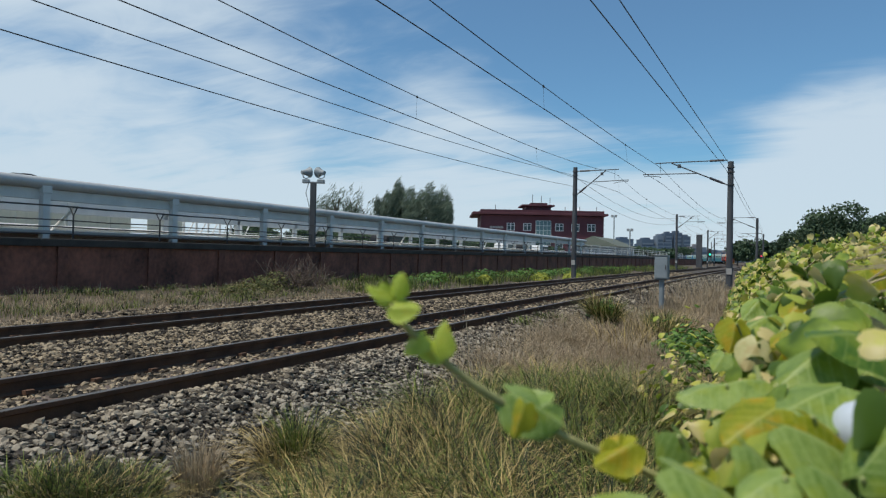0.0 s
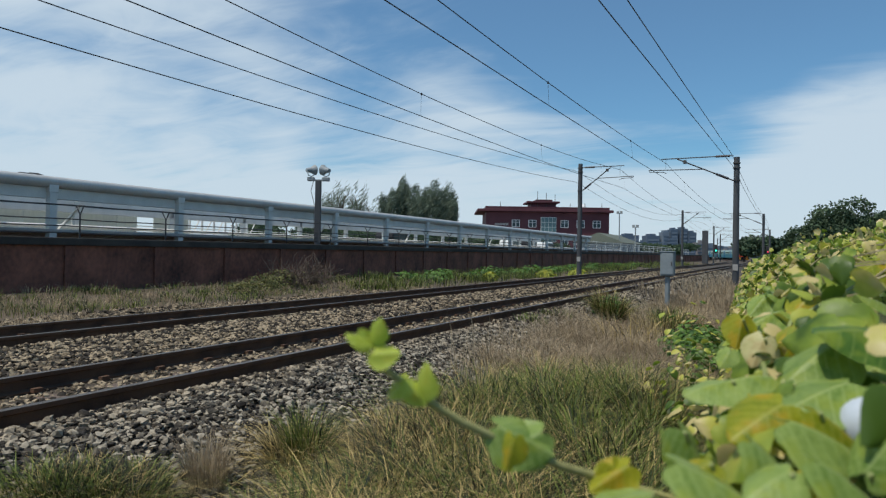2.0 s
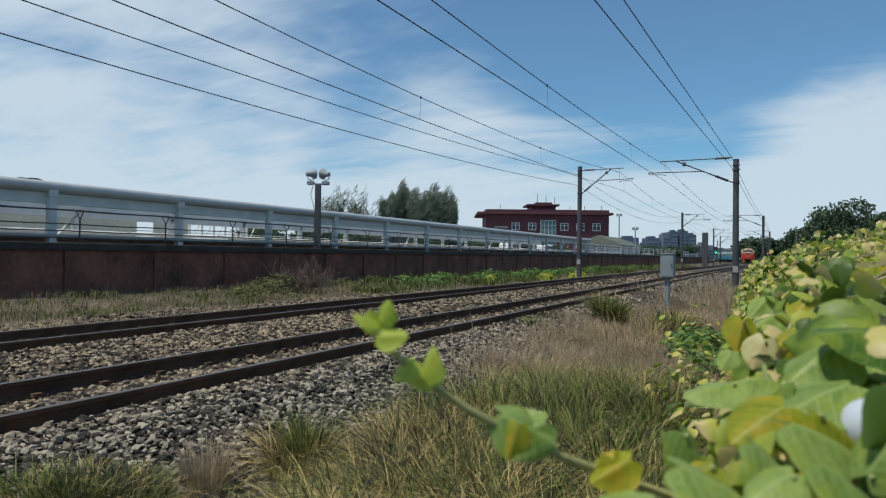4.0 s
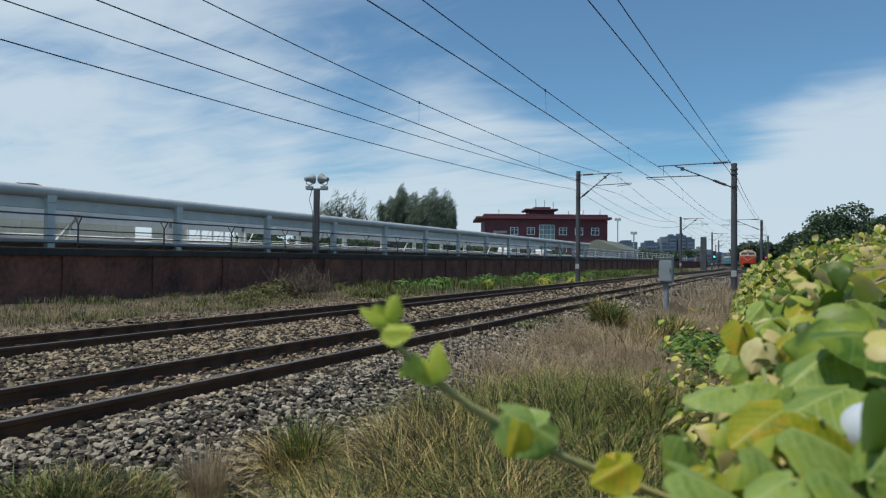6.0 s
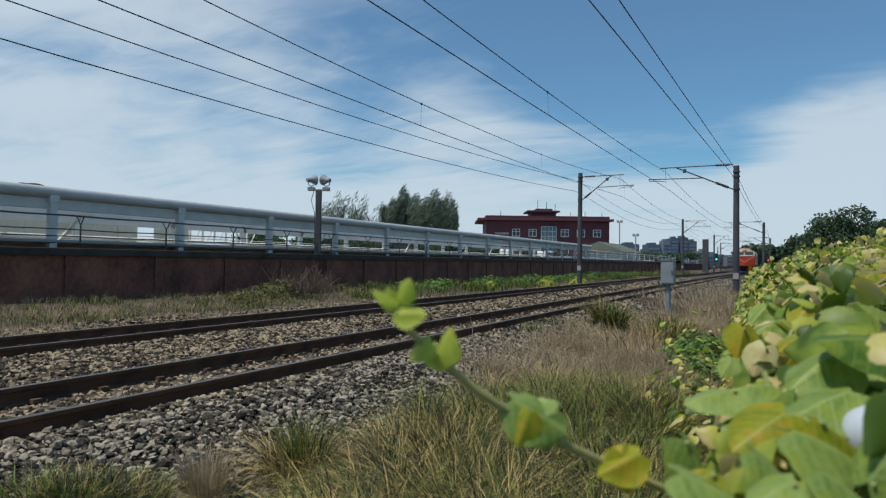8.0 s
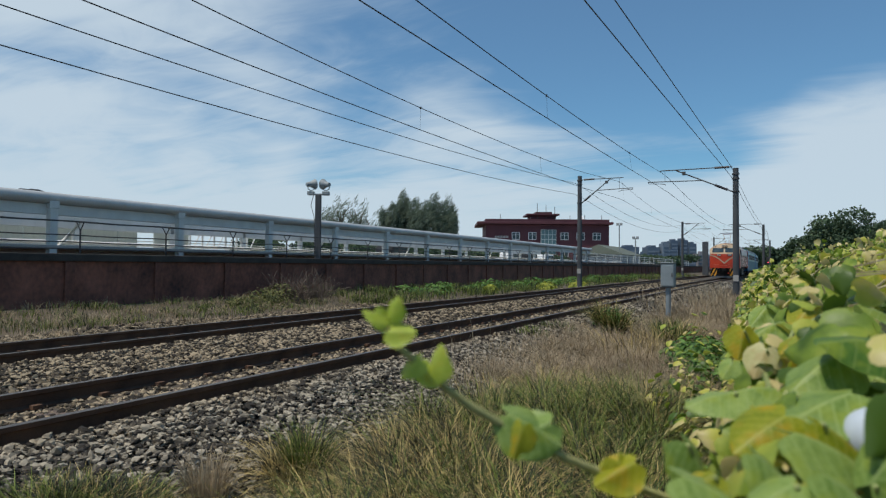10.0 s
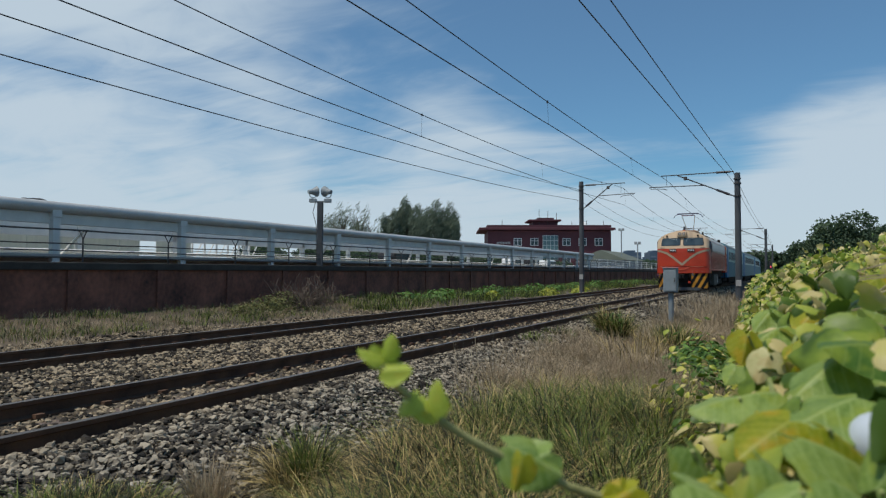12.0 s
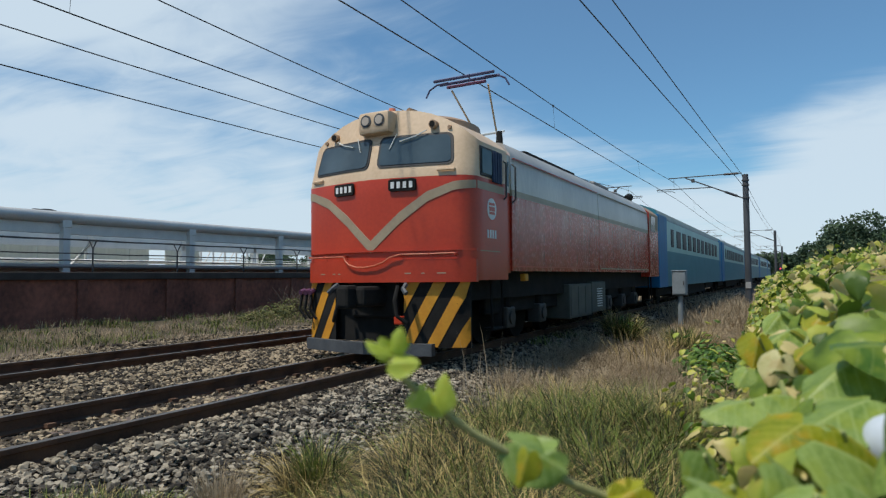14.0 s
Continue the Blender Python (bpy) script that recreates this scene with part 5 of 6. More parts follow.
def small_leaf(fold=0.25, droop=0.3):
    """A heart-shaped leaf of six faces, for those farther off."""
    v, f = [], []
    for y, w in ((-0.08, 0.32), (0.25, 0.50), (0.62, 0.36), (1.0, 0.02)):
        for u in (-1, 0, 1):
            v.append((u * w, y + (0.1 if u == 0 and y < 0 else 0), fold * abs(u) * w * 0.6 - droop * max(y, 0) ** 2 * 0.5))
    for k in range(3):
        for i in range(2):
            a = 3 * k + i
            f.append((a, a + 1, a + 4, a + 3))
    return np.array(v), np.array(f)


def fine_leaf(fold=0.3, droop=0.4, wave=0.035, curl=0.0, seed=0):
    """A heart-shaped leaf one unit long with lobes at the stalk, a waved rim and blades that bulge between the veins: verts and quads."""
    rng = random.Random(seed)
    ph = rng.uniform(0, 6)
    v, f = [], []
    across = [k / 6 for k in range(-6, 7)]
    rows = 13
    for k in range(rows):
        t = k / (rows - 1)
        w = 0.56 * math.sin(math.pi * min(1.0, 0.20 + 0.80 * t) ** 0.80) ** 0.80 + 0.004
        for u in across:
            lobe = -0.20 * max(0.0, 1 - t * 2.6) * math.sin(math.pi * min(1, abs(u) * 1.1))
            x, y = u * w, t + lobe
            z = fold * abs(u) * w * (1 - 0.45 * abs(u)) - 0.5 * droop * max(y, 0) ** 2 - curl * abs(u) ** 3 * w
            z += wave * math.sin(9 * y + ph + 2 * u) * abs(u) ** 2 + 0.009 * math.cos(2 * math.pi * 5.2 * (y - 0.75 * abs(x)) + math.pi) * (0.25 + abs(u)) * (1 - abs(u) * 0.5)
            v.append((x, y, z))
    n = len(across)
    for k in range(rows - 1):
        for i in range(n - 1):
            a = n * k + i
            f.append((a, a + 1, a + n + 1, a + n))
    return v, f


LEAF_SHAPES = [(-0.50, 0.35, 0.03, 0.15), (-0.75, 0.55, 0.02, 0.2), (-0.30, 0.30, 0.03, 0.35), (-0.95, 0.45, 0.02, 0.0)]
LEAF_MESHES = {}
VIEW_RIGHT, VIEW_BACK, VIEW_UP = Vector((0.887, 0.462, 0)), Vector((0.462, -0.887, 0)), Vector((0, 0, 1))


def put_leaf(parent, p, size, way, face, mt, shape=0, wide=1.0):
    """One large leaf with its middle at p. way: where the tip points, in degrees, 0 to the east and 90 up; face: how far it stands upright."""
    key = (mt.name, shape % 4)
    if key not in LEAF_MESHES:
        v, f = fine_leaf(*LEAF_SHAPES[shape % 4], seed=shape)
        me = bpy.data.meshes.new("leaf")
        me.from_pydata(v, [], f)
        me.polygons.foreach_set("use_smooth", [True] * len(me.polygons))
        me.materials.append(mt)
        LEAF_MESHES[key] = me
    o = new("leaf", LEAF_MESHES[key])
    o.parent = parent
    along = (VIEW_RIGHT * math.cos(radians(way)) + VIEW_UP * math.sin(radians(way)) + VIEW_BACK * 0.25).normalized()
    nrm = VIEW_BACK * face + VIEW_UP * (1 - face)
    nrm = (nrm - along * nrm.dot(along)).normalized()
    o.matrix_basis = Matrix.Translation(p) @ Matrix((along.cross(nrm), along, nrm)).transposed().to_4x4() @ Matrix.Diagonal((size * wide, size, size, 1)) @ Matrix.Translation((0, -0.45, 0))
    return o


def leaves(places, sizes, normals, rng, fold=0.25, droop=0.3, far=False):
    """Leaves lying at places with given up directions."""
    lv, lf = small_leaf(fold, droop) if far else leaf_rows(fold, droop)
    n = len(places)
    up = normals / np.linalg.norm(normals, axis=1)[:, None]
    t = rng.normal(size=(n, 3))
    t[:, 2] -= 0.8
    t -= up * (t * up).sum(1)[:, None]
    t /= np.linalg.norm(t, axis=1)[:, None]
    s = np.cross(t, up)
    sq = sizes[:, None, None]
    v = places[:, None, :] + sq * (lv[None, :, 0, None] * s[:, None] + lv[None, :, 1, None] * t[:, None] + lv[None, :, 2, None] * up[:, None])
    f = lf[None] + len(lv) * np.arange(n)[:, None, None]
    return v.reshape(-1, 3), f.reshape(-1, 4)


def hedge_point(y, s):
    """A point on the vine mound: y along, s from the foot of its left flank (0) to the edge (0.2) and on over the top (1)."""
    xl = float(np.interp(y, (-6, 0.45, 0.7, 30), (0.5, 0.4, -0.056, -1.14)))
    base = float(np.interp(y, (0.5, 1.0, 2.0, 3.4, 9, 30), (0.83, 0.84, 0.66, 0.55, 0.62, 0.55)))
    amp = float(np.interp(y, (0.5, 1.0, 2.0, 3.4, 9, 30), (0.16, 0.30, 0.55, 0.74, 0.72, 0.6)))
    if s < 0.2:
        x, z = xl - 0.05 + 0.25 * s, -0.4 + (base + 0.4) * s / 0.2
    else:
        u = 2.4 * ((s - 0.2) / 0.8) ** 1.5
        x, z = xl + u, base + amp * (1 - math.exp(-u / float(np.interp(y, (1, 4, 9), (0.22, 0.40, 0.45)))))
    b = 0.17 * noise.noise((x * 2.2, y * 1.4, 3)) + 0.10 * noise.noise((x * 6, y * 5, 8)) - 0.03
    return x + min(0.28, max(0.06, 0.06 + 0.045 * y)) * noise.noise((y * 2, s * 4, 20)), y, z + b * min(1, max(0.2, y / 2.5))


def build_hedge():
    t = thing("vine_mound", "mound of sunlit heart-leaved vine over a low wall", "vine", None)
    rng = np.random.default_rng(21)
    # a dark sheet below the leaves; the shade in there is put into its colour
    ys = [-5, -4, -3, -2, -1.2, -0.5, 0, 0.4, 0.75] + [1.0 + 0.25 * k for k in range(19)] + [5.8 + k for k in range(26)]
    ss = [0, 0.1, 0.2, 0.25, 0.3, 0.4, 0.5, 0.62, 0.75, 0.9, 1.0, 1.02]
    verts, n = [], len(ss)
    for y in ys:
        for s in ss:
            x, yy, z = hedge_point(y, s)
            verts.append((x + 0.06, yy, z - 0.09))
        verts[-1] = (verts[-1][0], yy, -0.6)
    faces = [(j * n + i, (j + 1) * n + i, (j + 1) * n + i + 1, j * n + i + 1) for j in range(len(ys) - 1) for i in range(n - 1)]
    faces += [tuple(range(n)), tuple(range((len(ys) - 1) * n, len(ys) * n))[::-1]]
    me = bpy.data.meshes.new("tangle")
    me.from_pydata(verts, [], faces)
    me.materials.append(M_VINE_SHADE)
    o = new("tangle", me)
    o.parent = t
    tagged(o, "dark sheet for the tangled stems, inner shade put into its colour")
    vs, fs, k = [], [], 0
    for n, y0, y1, size in ((2600, -5, 0.7, 0.08), (1700, 1.0, 2.0, 0.038), (900, 0.6, 2.0, 0.06), (6500, 1.6, 4.6, 0.042), (13000, 4.2, 11, 0.052), (8000, 10, 30, 0.088)):
        pl, nm = [], []
        for i in range(n):
            y = rng.uniform(y0, y1)
            s = rng.uniform(0.08, 1)
            p = Vector(hedge_point(y, s))
            if 0.5 < y < 2.2 and p.x < 0.42 and p.z > 1.0 + 0.1 * (y - 1):
                continue
            p.z += rng.uniform(-0.09, 0.07)
            pl.append(p)
            nm.append((-0.75 * (1 if s < 0.3 else 0.2) + rng.normal() * 0.9, -0.35 + rng.normal() * 0.9, 0.75))
        v, f = leaves(np.array(pl), size * rng.uniform(0.45, 1.35, len(pl)), np.array(nm), rng, far=y0 > 4)
        vs.append(v), fs.append(f + k)
        k += len(v)
    # sprigs that stand up out of the mound
    pl, nm = [], []
    for i in range(150):
        y = rng.uniform(1.9, 12)
        p = Vector(hedge_point(y, rng.uniform(0.3, 0.85)))
        h = rng.uniform(0.05, 0.24) * min(1, y / 3)
        for j in range(5):
            pl.append((p.x + rng.normal() * 0.03, p.y + rng.normal() * 0.03, p.z + h * j / 4))
            nm.append((rng.normal(), rng.normal(), 0.5))
    v, f = leaves(np.array(pl), 0.048 * rng.uniform(0.6, 1.2, len(pl)), np.array(nm), rng)
    vs.append(v), fs.append(f + k)
    me = bpy.data.meshes.new("foliage")
    me.from_pydata(np.concatenate(vs).tolist(), [], np.concatenate(fs).tolist())
    me.materials.append(M_VINE)
    me.polygons.foreach_set("use_smooth", [True] * len(me.polygons))
    o = new("foliage", me)
    o.parent = t
    tagged(o, "green and yellowing heart-shaped vine leaves", "", "", "stuff")
    # large leaves close by: place, size, tilt, turn, paint
    G, D, Y, P = M_VINE_PIECE, M_VINE_DARK, M_VINE_YELLOW, M_VINE_PALE
    near = [
        ((-0.071, 0.811, 0.965), 0.065, 185, 0.16, G, 0),
        ((-0.025, 0.880, 0.970), 0.059, 168, 0.15, G, 1),
        ((0.041, 0.925, 0.995), 0.085, 200, 0.21, G, 1),
        ((0.086, 0.925, 1.030), 0.100, 172, 0.28, D, 2),
        ((-0.028, 1.115, 0.967), 0.051, 240, 0.35, P, 2),
        ((0.039, 0.812, 0.968), 0.092, 192, 0.19, G, 0),
        ((0.099, 0.876, 0.970), 0.080, 8, 0.17, G, 3),
        ((-0.017, 0.737, 0.947), 0.070, 205, 0.36, Y, 2),
        ((0.023, 0.792, 0.946), 0.058, 160, 0.30, D, 0),
        ((0.044, 0.701, 0.950), 0.075, -15, 0.25, G, 1),
        ((0.055, 0.730, 0.952), 0.056, -30, 0.30, Y, 3),
        ((-0.098, 0.695, 0.926), 0.028, 120, 0.30, G, 2),
        ((-0.071, 0.687, 0.919), 0.051, -55, 0.33, G, 1),
        ((-0.045, 0.576, 0.930), 0.065, -18, 0.25, G, 0),
        ((-0.064, 0.589, 0.929), 0.039, 200, 0.25, Y, 3),
        ((0.001, 0.634, 0.933), 0.056, -40, 0.25, G, 2),
        ((-0.112, 0.530, 0.917), 0.059, 182, 0.21, G, 3),
        ((0.021, 0.577, 0.939), 0.034, 205, 0.25, Y, 1),
        ((0.081, 0.664, 0.951), 0.059, 65, 0.30, G, 2),
        ((0.055, 0.594, 0.938), 0.064, -30, 0.23, G, 0),
        ((0.038, 1.431, 1.021), 0.060, 220, 0.35, Y, 0),
        ((-0.015, 1.347, 1.009), 0.062, 190, 0.25, G, 1),
        ((-0.059, 1.211, 0.984), 0.053, 255, 0.35, Y, 3),
        ((-0.070, 1.037, 0.963), 0.031, 230, 0.30, G, 0),
        ((0.182, 1.787, 1.094), 0.096, 200, 0.30, Y, 2),
        ((0.117, 1.528, 1.051), 0.075, 170, 0.25, G, 3),
        ((0.156, 1.322, 1.043), 0.085, 150, 0.25, G, 0),
        ((0.059, 1.160, 0.994), 0.058, 30, 0.25, G, 1),
        ((0.128, 1.027, 0.983), 0.071, 200, 0.20, G, 2),
        ((0.020, 1.196, 0.996), 0.054, -160, 0.25, Y, 1),
        ((0.027, 1.087, 0.953), 0.055, 100, 0.30, Y, 2),
        ((0.139, 1.088, 1.016), 0.063, 120, 0.30, G, 3),
        ((-0.005, 0.563, 0.938), 0.045, 200, 0.23, G, 2),
        ((0.112, 1.863, 1.057), 0.082, 40, 0.30, G, 1),
        ((0.004, 1.695, 1.025), 0.068, 160, 0.25, G, 2),
        ((-0.043, 1.670, 1.004), 0.058, 220, 0.30, G, 3),
    ]
    for p, size, way, face, mt, shape in near:
        put_leaf(t, p, size, way, face, mt, shape)
    for i in range(26):
        x, y = random.uniform(0.02, 0.32), random.uniform(0.62, 1.15)
        z = 0.815 + 0.14 * (y - 0.6) + 0.25 * max(x, 0) + random.uniform(-0.03, 0.02)
        put_leaf(t, (x, y, z), random.uniform(0.04, 0.07), random.uniform(-170, 20), random.uniform(0.05, 0.35), Y if i % 9 == 4 else (D if i % 3 else G), i)
    for i in range(90):
        y = rng.uniform(1.3, 6.5)
        q = [Vector(hedge_point(y + 0.22 * j, 0.25 + 0.04 * j + 0.3 * rng.uniform(0, 1))) + Vector((0, 0, 0.03)) for j in range(3)]
        part("stem", tube(B(), q, 0.0026, 4), M_STRAWSTEM, t)
    for k, (p, size, way, face, mt, shape) in enumerate(near):
        if k % 2 == 0:
            q = Vector(p) - (VIEW_RIGHT * math.cos(radians(way)) + VIEW_UP * math.sin(radians(way))) * size * 0.42
            part("stem", tube(B(), [q, q + Vector((0.01, 0.02, -0.03)), q + Vector((0.03, 0.05, -0.12))], 0.0022, 5), M_STEM, t)
    for a, b, c in (((-0.03, 0.75, 0.84), (0.0, 0.9, 0.95), (0.06, 1.05, 1.0)), ((0.03, 0.62, 0.86), (0.0, 0.8, 0.93), (-0.02, 1.1, 0.95)), ((-0.02, 1.0, 0.9), (0.02, 1.3, 1.0), (0.15, 1.6, 1.06))):
        part("stem", tube(B(), [a, b, c], 0.004, 5), M_STEM, t)


def build_shoot():
    """A young runner that reaches out in front of the camera, rooted in the mound."""
    t = thing("vine_shoot", "slender hairy vine shoot with pale young leaves", "vine")
    pts = [(-0.281, 0.446, 1.073), (-0.274, 0.455, 1.057), (-0.265, 0.472, 1.040), (-0.250, 0.491, 1.020), (-0.232, 0.512, 1.000), (-0.211, 0.540, 0.979), (-0.172, 0.589, 0.944), (-0.133, 0.643, 0.914), (-0.090, 0.700, 0.882), (-0.030, 0.70, 0.845)]
    part("stem", tube(B(), pts[::-1], 0.0044, 8, taper=0.7), M_SHOOT, t, smooth=True)
    # place, length, way of the tip, how far it stands upright, paint, shape
    young = [
        ((-0.289, 0.442, 1.086), 0.021, 150, 0.30, M_VINE_YOUNG, 2),
        ((-0.276, 0.448, 1.090), 0.020, 75, 0.38, M_VINE_YOUNG, 2),
        ((-0.286, 0.449, 1.082), 0.019, 110, 0.45, M_VINE_YOUNG, 0),
        ((-0.266, 0.443, 1.073), 0.024, 8, 0.52, M_VINE_YOUNG, 3),
        ((-0.282, 0.451, 1.075), 0.015, 215, 0.45, M_VINE_YOUNG, 1),
        ((-0.265, 0.460, 1.041), 0.022, 218, 0.45, M_VINE_YOUNG, 0),
        ((-0.251, 0.474, 1.044), 0.030, 82, 0.26, M_VINE_YOUNG, 2),
        ((-0.253, 0.472, 1.033), 0.021, -50, 0.45, M_VINE_YOUNG, 3),
        ((-0.186, 0.542, 0.984), 0.054, -20, 0.46, M_VINE_PIECE, 1),
        ((-0.192, 0.544, 0.976), 0.048, 200, 0.56, M_VINE_PIECE, 3),
        ((-0.197, 0.530, 0.970), 0.030, -110, 0.52, M_VINE_YELLOW, 0),
        ((-0.129, 0.612, 0.932), 0.044, 200, 0.45, M_VINE_YELLOW, 3),
        ((-0.122, 0.621, 0.921), 0.039, -70, 0.49, M_VINE_YELLOW, 1),
    ]
    for p, size, way, face, mt, shape in young:
        put_leaf(t, p, size, way, face, mt, shape, 0.92)
    return t


# near-black green that carries the shade inside the mound
M_VINE_SHADE = material("vine_inner_shade", (0.012, 0.02, 0.005), (0.06, 0.07, 0.02), 0.9, 9, 40, 0.8)
M_STRAWSTEM = material("dry_vine_stem", (0.25, 0.20, 0.10), (0.45, 0.38, 0.22), 0.8, 10, 40, 0)
M_VINE_YOUNG = leaf_material("young_vine_leaf", (0.34, 0.44, 0.035), (0.56, 0.64, 0.10), (0.60, 0.66, 0.20), (0.55, 0.50, 0.06), 0.42)
M_SHOOT = material("hairy_shoot", (0.27, 0.25, 0.09), (0.42, 0.40, 0.16), 0.8, 12, 80, 0.2)


def leafy(name, label, category, spots, size, mt, seed, group=""):
    """Low leafy weeds: mounds (x, y, radius, height, count)."""
    rng = np.random.default_rng(seed)
    pl, nm, sz = [], [], []
    for x, y, r, h, n in spots:
        for i in range(n):
            d = rng.normal(size=3)
            d /= np.linalg.norm(d)
            d[2] = abs(d[2])
            q = rng.uniform(0.55, 1.0)
            pl.append((x + d[0] * r * q, y + d[1] * r * q, ground_z(x, y) + d[2] * h * q + 0.03))
            nm.append((d[0] + rng.normal() * 0.4, d[1] + rng.normal() * 0.4, d[2] + 0.5))
            sz.append(size * rng.uniform(0.6, 1.3))
    v, f = leaves(np.array(pl), np.array(sz), np.array(nm), rng, 0.2, 0.4)
    return mesh_stuff(name, v.tolist(), f.tolist(), mt, label, category, True)


def build_weeds():
    leafy("weed_clump", "dark green leafy weeds in the dry grass", "weeds", [(-1.15, 10.6, 0.5, 0.62, 620), (-0.85, 9.8, 0.45, 0.62, 520), (-1.5, 11.2, 0.35, 0.4, 240), (-3.75, 15.3, 0.3, 0.3, 140), (-0.6, 8.4, 0.4, 0.35, 160)], 0.062, M_WEED, 31)
    leafy("round_bush", "round olive bush in dry grass beside the track", "bush", [(-3.28, 14.1, 0.34, 0.62, 320), (-3.6, 14.6, 0.25, 0.3, 120)], 0.055, M_WEED, 37)
    leafy("weed_clump", "low bright green weeds along the red wall", "weeds", [(-14.6 + 0.5 * math.sin(k * 2.3), 24 + k * 2.1, 0.9, 0.42 + 0.1 * math.sin(k * 1.7), 110) for k in range(24)], 0.14, M_WEED, 32)
    leafy("runner_leaves", "pale vine runner leaves creeping over dry grass", "vine", [(-0.55, 5.0, 0.28, 1.15, 60), (-0.75, 6.2, 0.38, 1.25, 80), (-0.8, 8.0, 0.4, 1.2, 80), (-0.35, 4.0, 0.2, 1.15, 40), (-0.3, 2.9, 0.12, 1.1, 26)], 0.065, M_VINE, 33)
    for x, y, r, h in ((-13.0, 29.6, 0.4, 0.45), (-12.4, 36.5, 0.7, 0.5), (-11.9, 41.5, 0.75, 0.55)):
        leafy("garden_shrub", "yellow-green shrub beside the far track", "shrub", [(x, y, r, h, 170)], 0.15, M_LIME, int(40 + y), "yellow-green shrubs")
    rng = random.Random(6)
    bm = B()
    for k in range(230):
        x, y = -14.6 + rng.uniform(-0.6, 0.6), 17.2 + rng.uniform(-1.2, 1.0)
        p = [Vector((x, y, ground_z(x, y) + 0.1))]
        d = Vector((rng.uniform(-0.7, 0.7), rng.uniform(-0.7, 0.7), 1)).normalized()
        for i in range(4):
            d = (d + Vector((rng.uniform(-0.5, 0.5), rng.uniform(-0.5, 0.5), rng.uniform(-0.45, 0.15)))).normalized()
            p.append(p[-1] + d * rng.uniform(0.12, 0.36))
        tube(bm, p, 0.012, 4, taper=0.35)
    tagged(part("brushwood", bm, M_TWIG), "heap of dead grey twigs against the wall", "brushwood", "", "stuff")
    leafy("weed_clump", "olive weeds round the dead brushwood", "weeds", [(-14.4, 15.0, 0.7, 0.55, 520), (-14.6, 16.0, 0.7, 0.65, 520), (-14.3, 14.0, 0.6, 0.35, 300), (-14.8, 17.4, 0.5, 0.5, 200)], 0.06, M_OLIVE, 36)


def build_tree(name, label, x, y, height, blobs, mt, leaf, seed, count, upright=0.0, group=""):
    """A tapered trunk with limbs and a crown of many small leaf sprays. blobs: (dx, dy, z, rx, rz)."""
    rng = np.random.default_rng(seed)
    g = ground_z(x, y)
    t = thing(name, label, "tree", pose(x, y, g), group)
    bm = B()
    tube(bm, [(0, 0, -0.3), (0.1, 0, height * 0.3), (0.0, 0.1, height * 0.62), (0.1, 0, height * 0.85)], 0.03 * height + 0.05, 8, taper=0.25)
    for dx, dy, z, rx, rz in blobs:
        tube(bm, [(0.03, 0, max(height * 0.25, z - rz * 1.4)), (dx * 0.5, dy * 0.5, z - rz * 0.5), (dx, dy, z)], 0.012 * height + 0.03, 6, taper=0.3)
    part("trunk", bm, M_BARK, t)
    tot = sum(b[3] * b[3] * b[4] for b in blobs)
    P, N_ = [], []
    for dx, dy, z, rx, rz in blobs:
        n = int(count * rx * rx * rz / tot)
        d = rng.normal(size=(n, 3))
        d /= np.linalg.norm(d, axis=1)[:, None]
        q = rng.uniform(0.35, 1.0, n) ** 0.6
        lump = np.array([1 + 0.38 * noise.noise((a * 2.2 + dx, b * 2.2 + z, c * 2.2 + seed)) for a, b, c in d])
        P.append(np.stack([dx + d[:, 0] * rx * q * lump, dy + d[:, 1] * rx * q * lump, z + d[:, 2] * rz * q * lump], 1))
        N_.append(d)
    P, N_ = np.concatenate(P), np.concatenate(N_)
    n = len(P)
    a = rng.normal(size=(n, 3))
    if upright:
        a = a * (1 - upright) + np.array([0.62, 0.3, 0.9]) * upright
    a /= np.linalg.norm(a, axis=1)[:, None]
    b = np.cross(a, rng.normal(size=(n, 3)))
    b /= np.linalg.norm(b, axis=1)[:, None]
    s = leaf * rng.uniform(0.5, 1.3, n)[:, None]
    w = s * (0.085 if upright else 0.55)
    v = np.stack([P - a * s, P + b * w - a * s * 0.1, P + a * s, P - b * w + a * s * 0.15], 1).reshape(-1, 3)
    f = (4 * np.arange(n)[:, None] + np.array([[0, 1, 2, 3]])).tolist()
    me = bpy.data.meshes.new("crown")
    me.from_pydata(v.tolist(), [], f)
    me.materials.append(mt)
    o = new("crown", me)
    o.parent = t
    return t


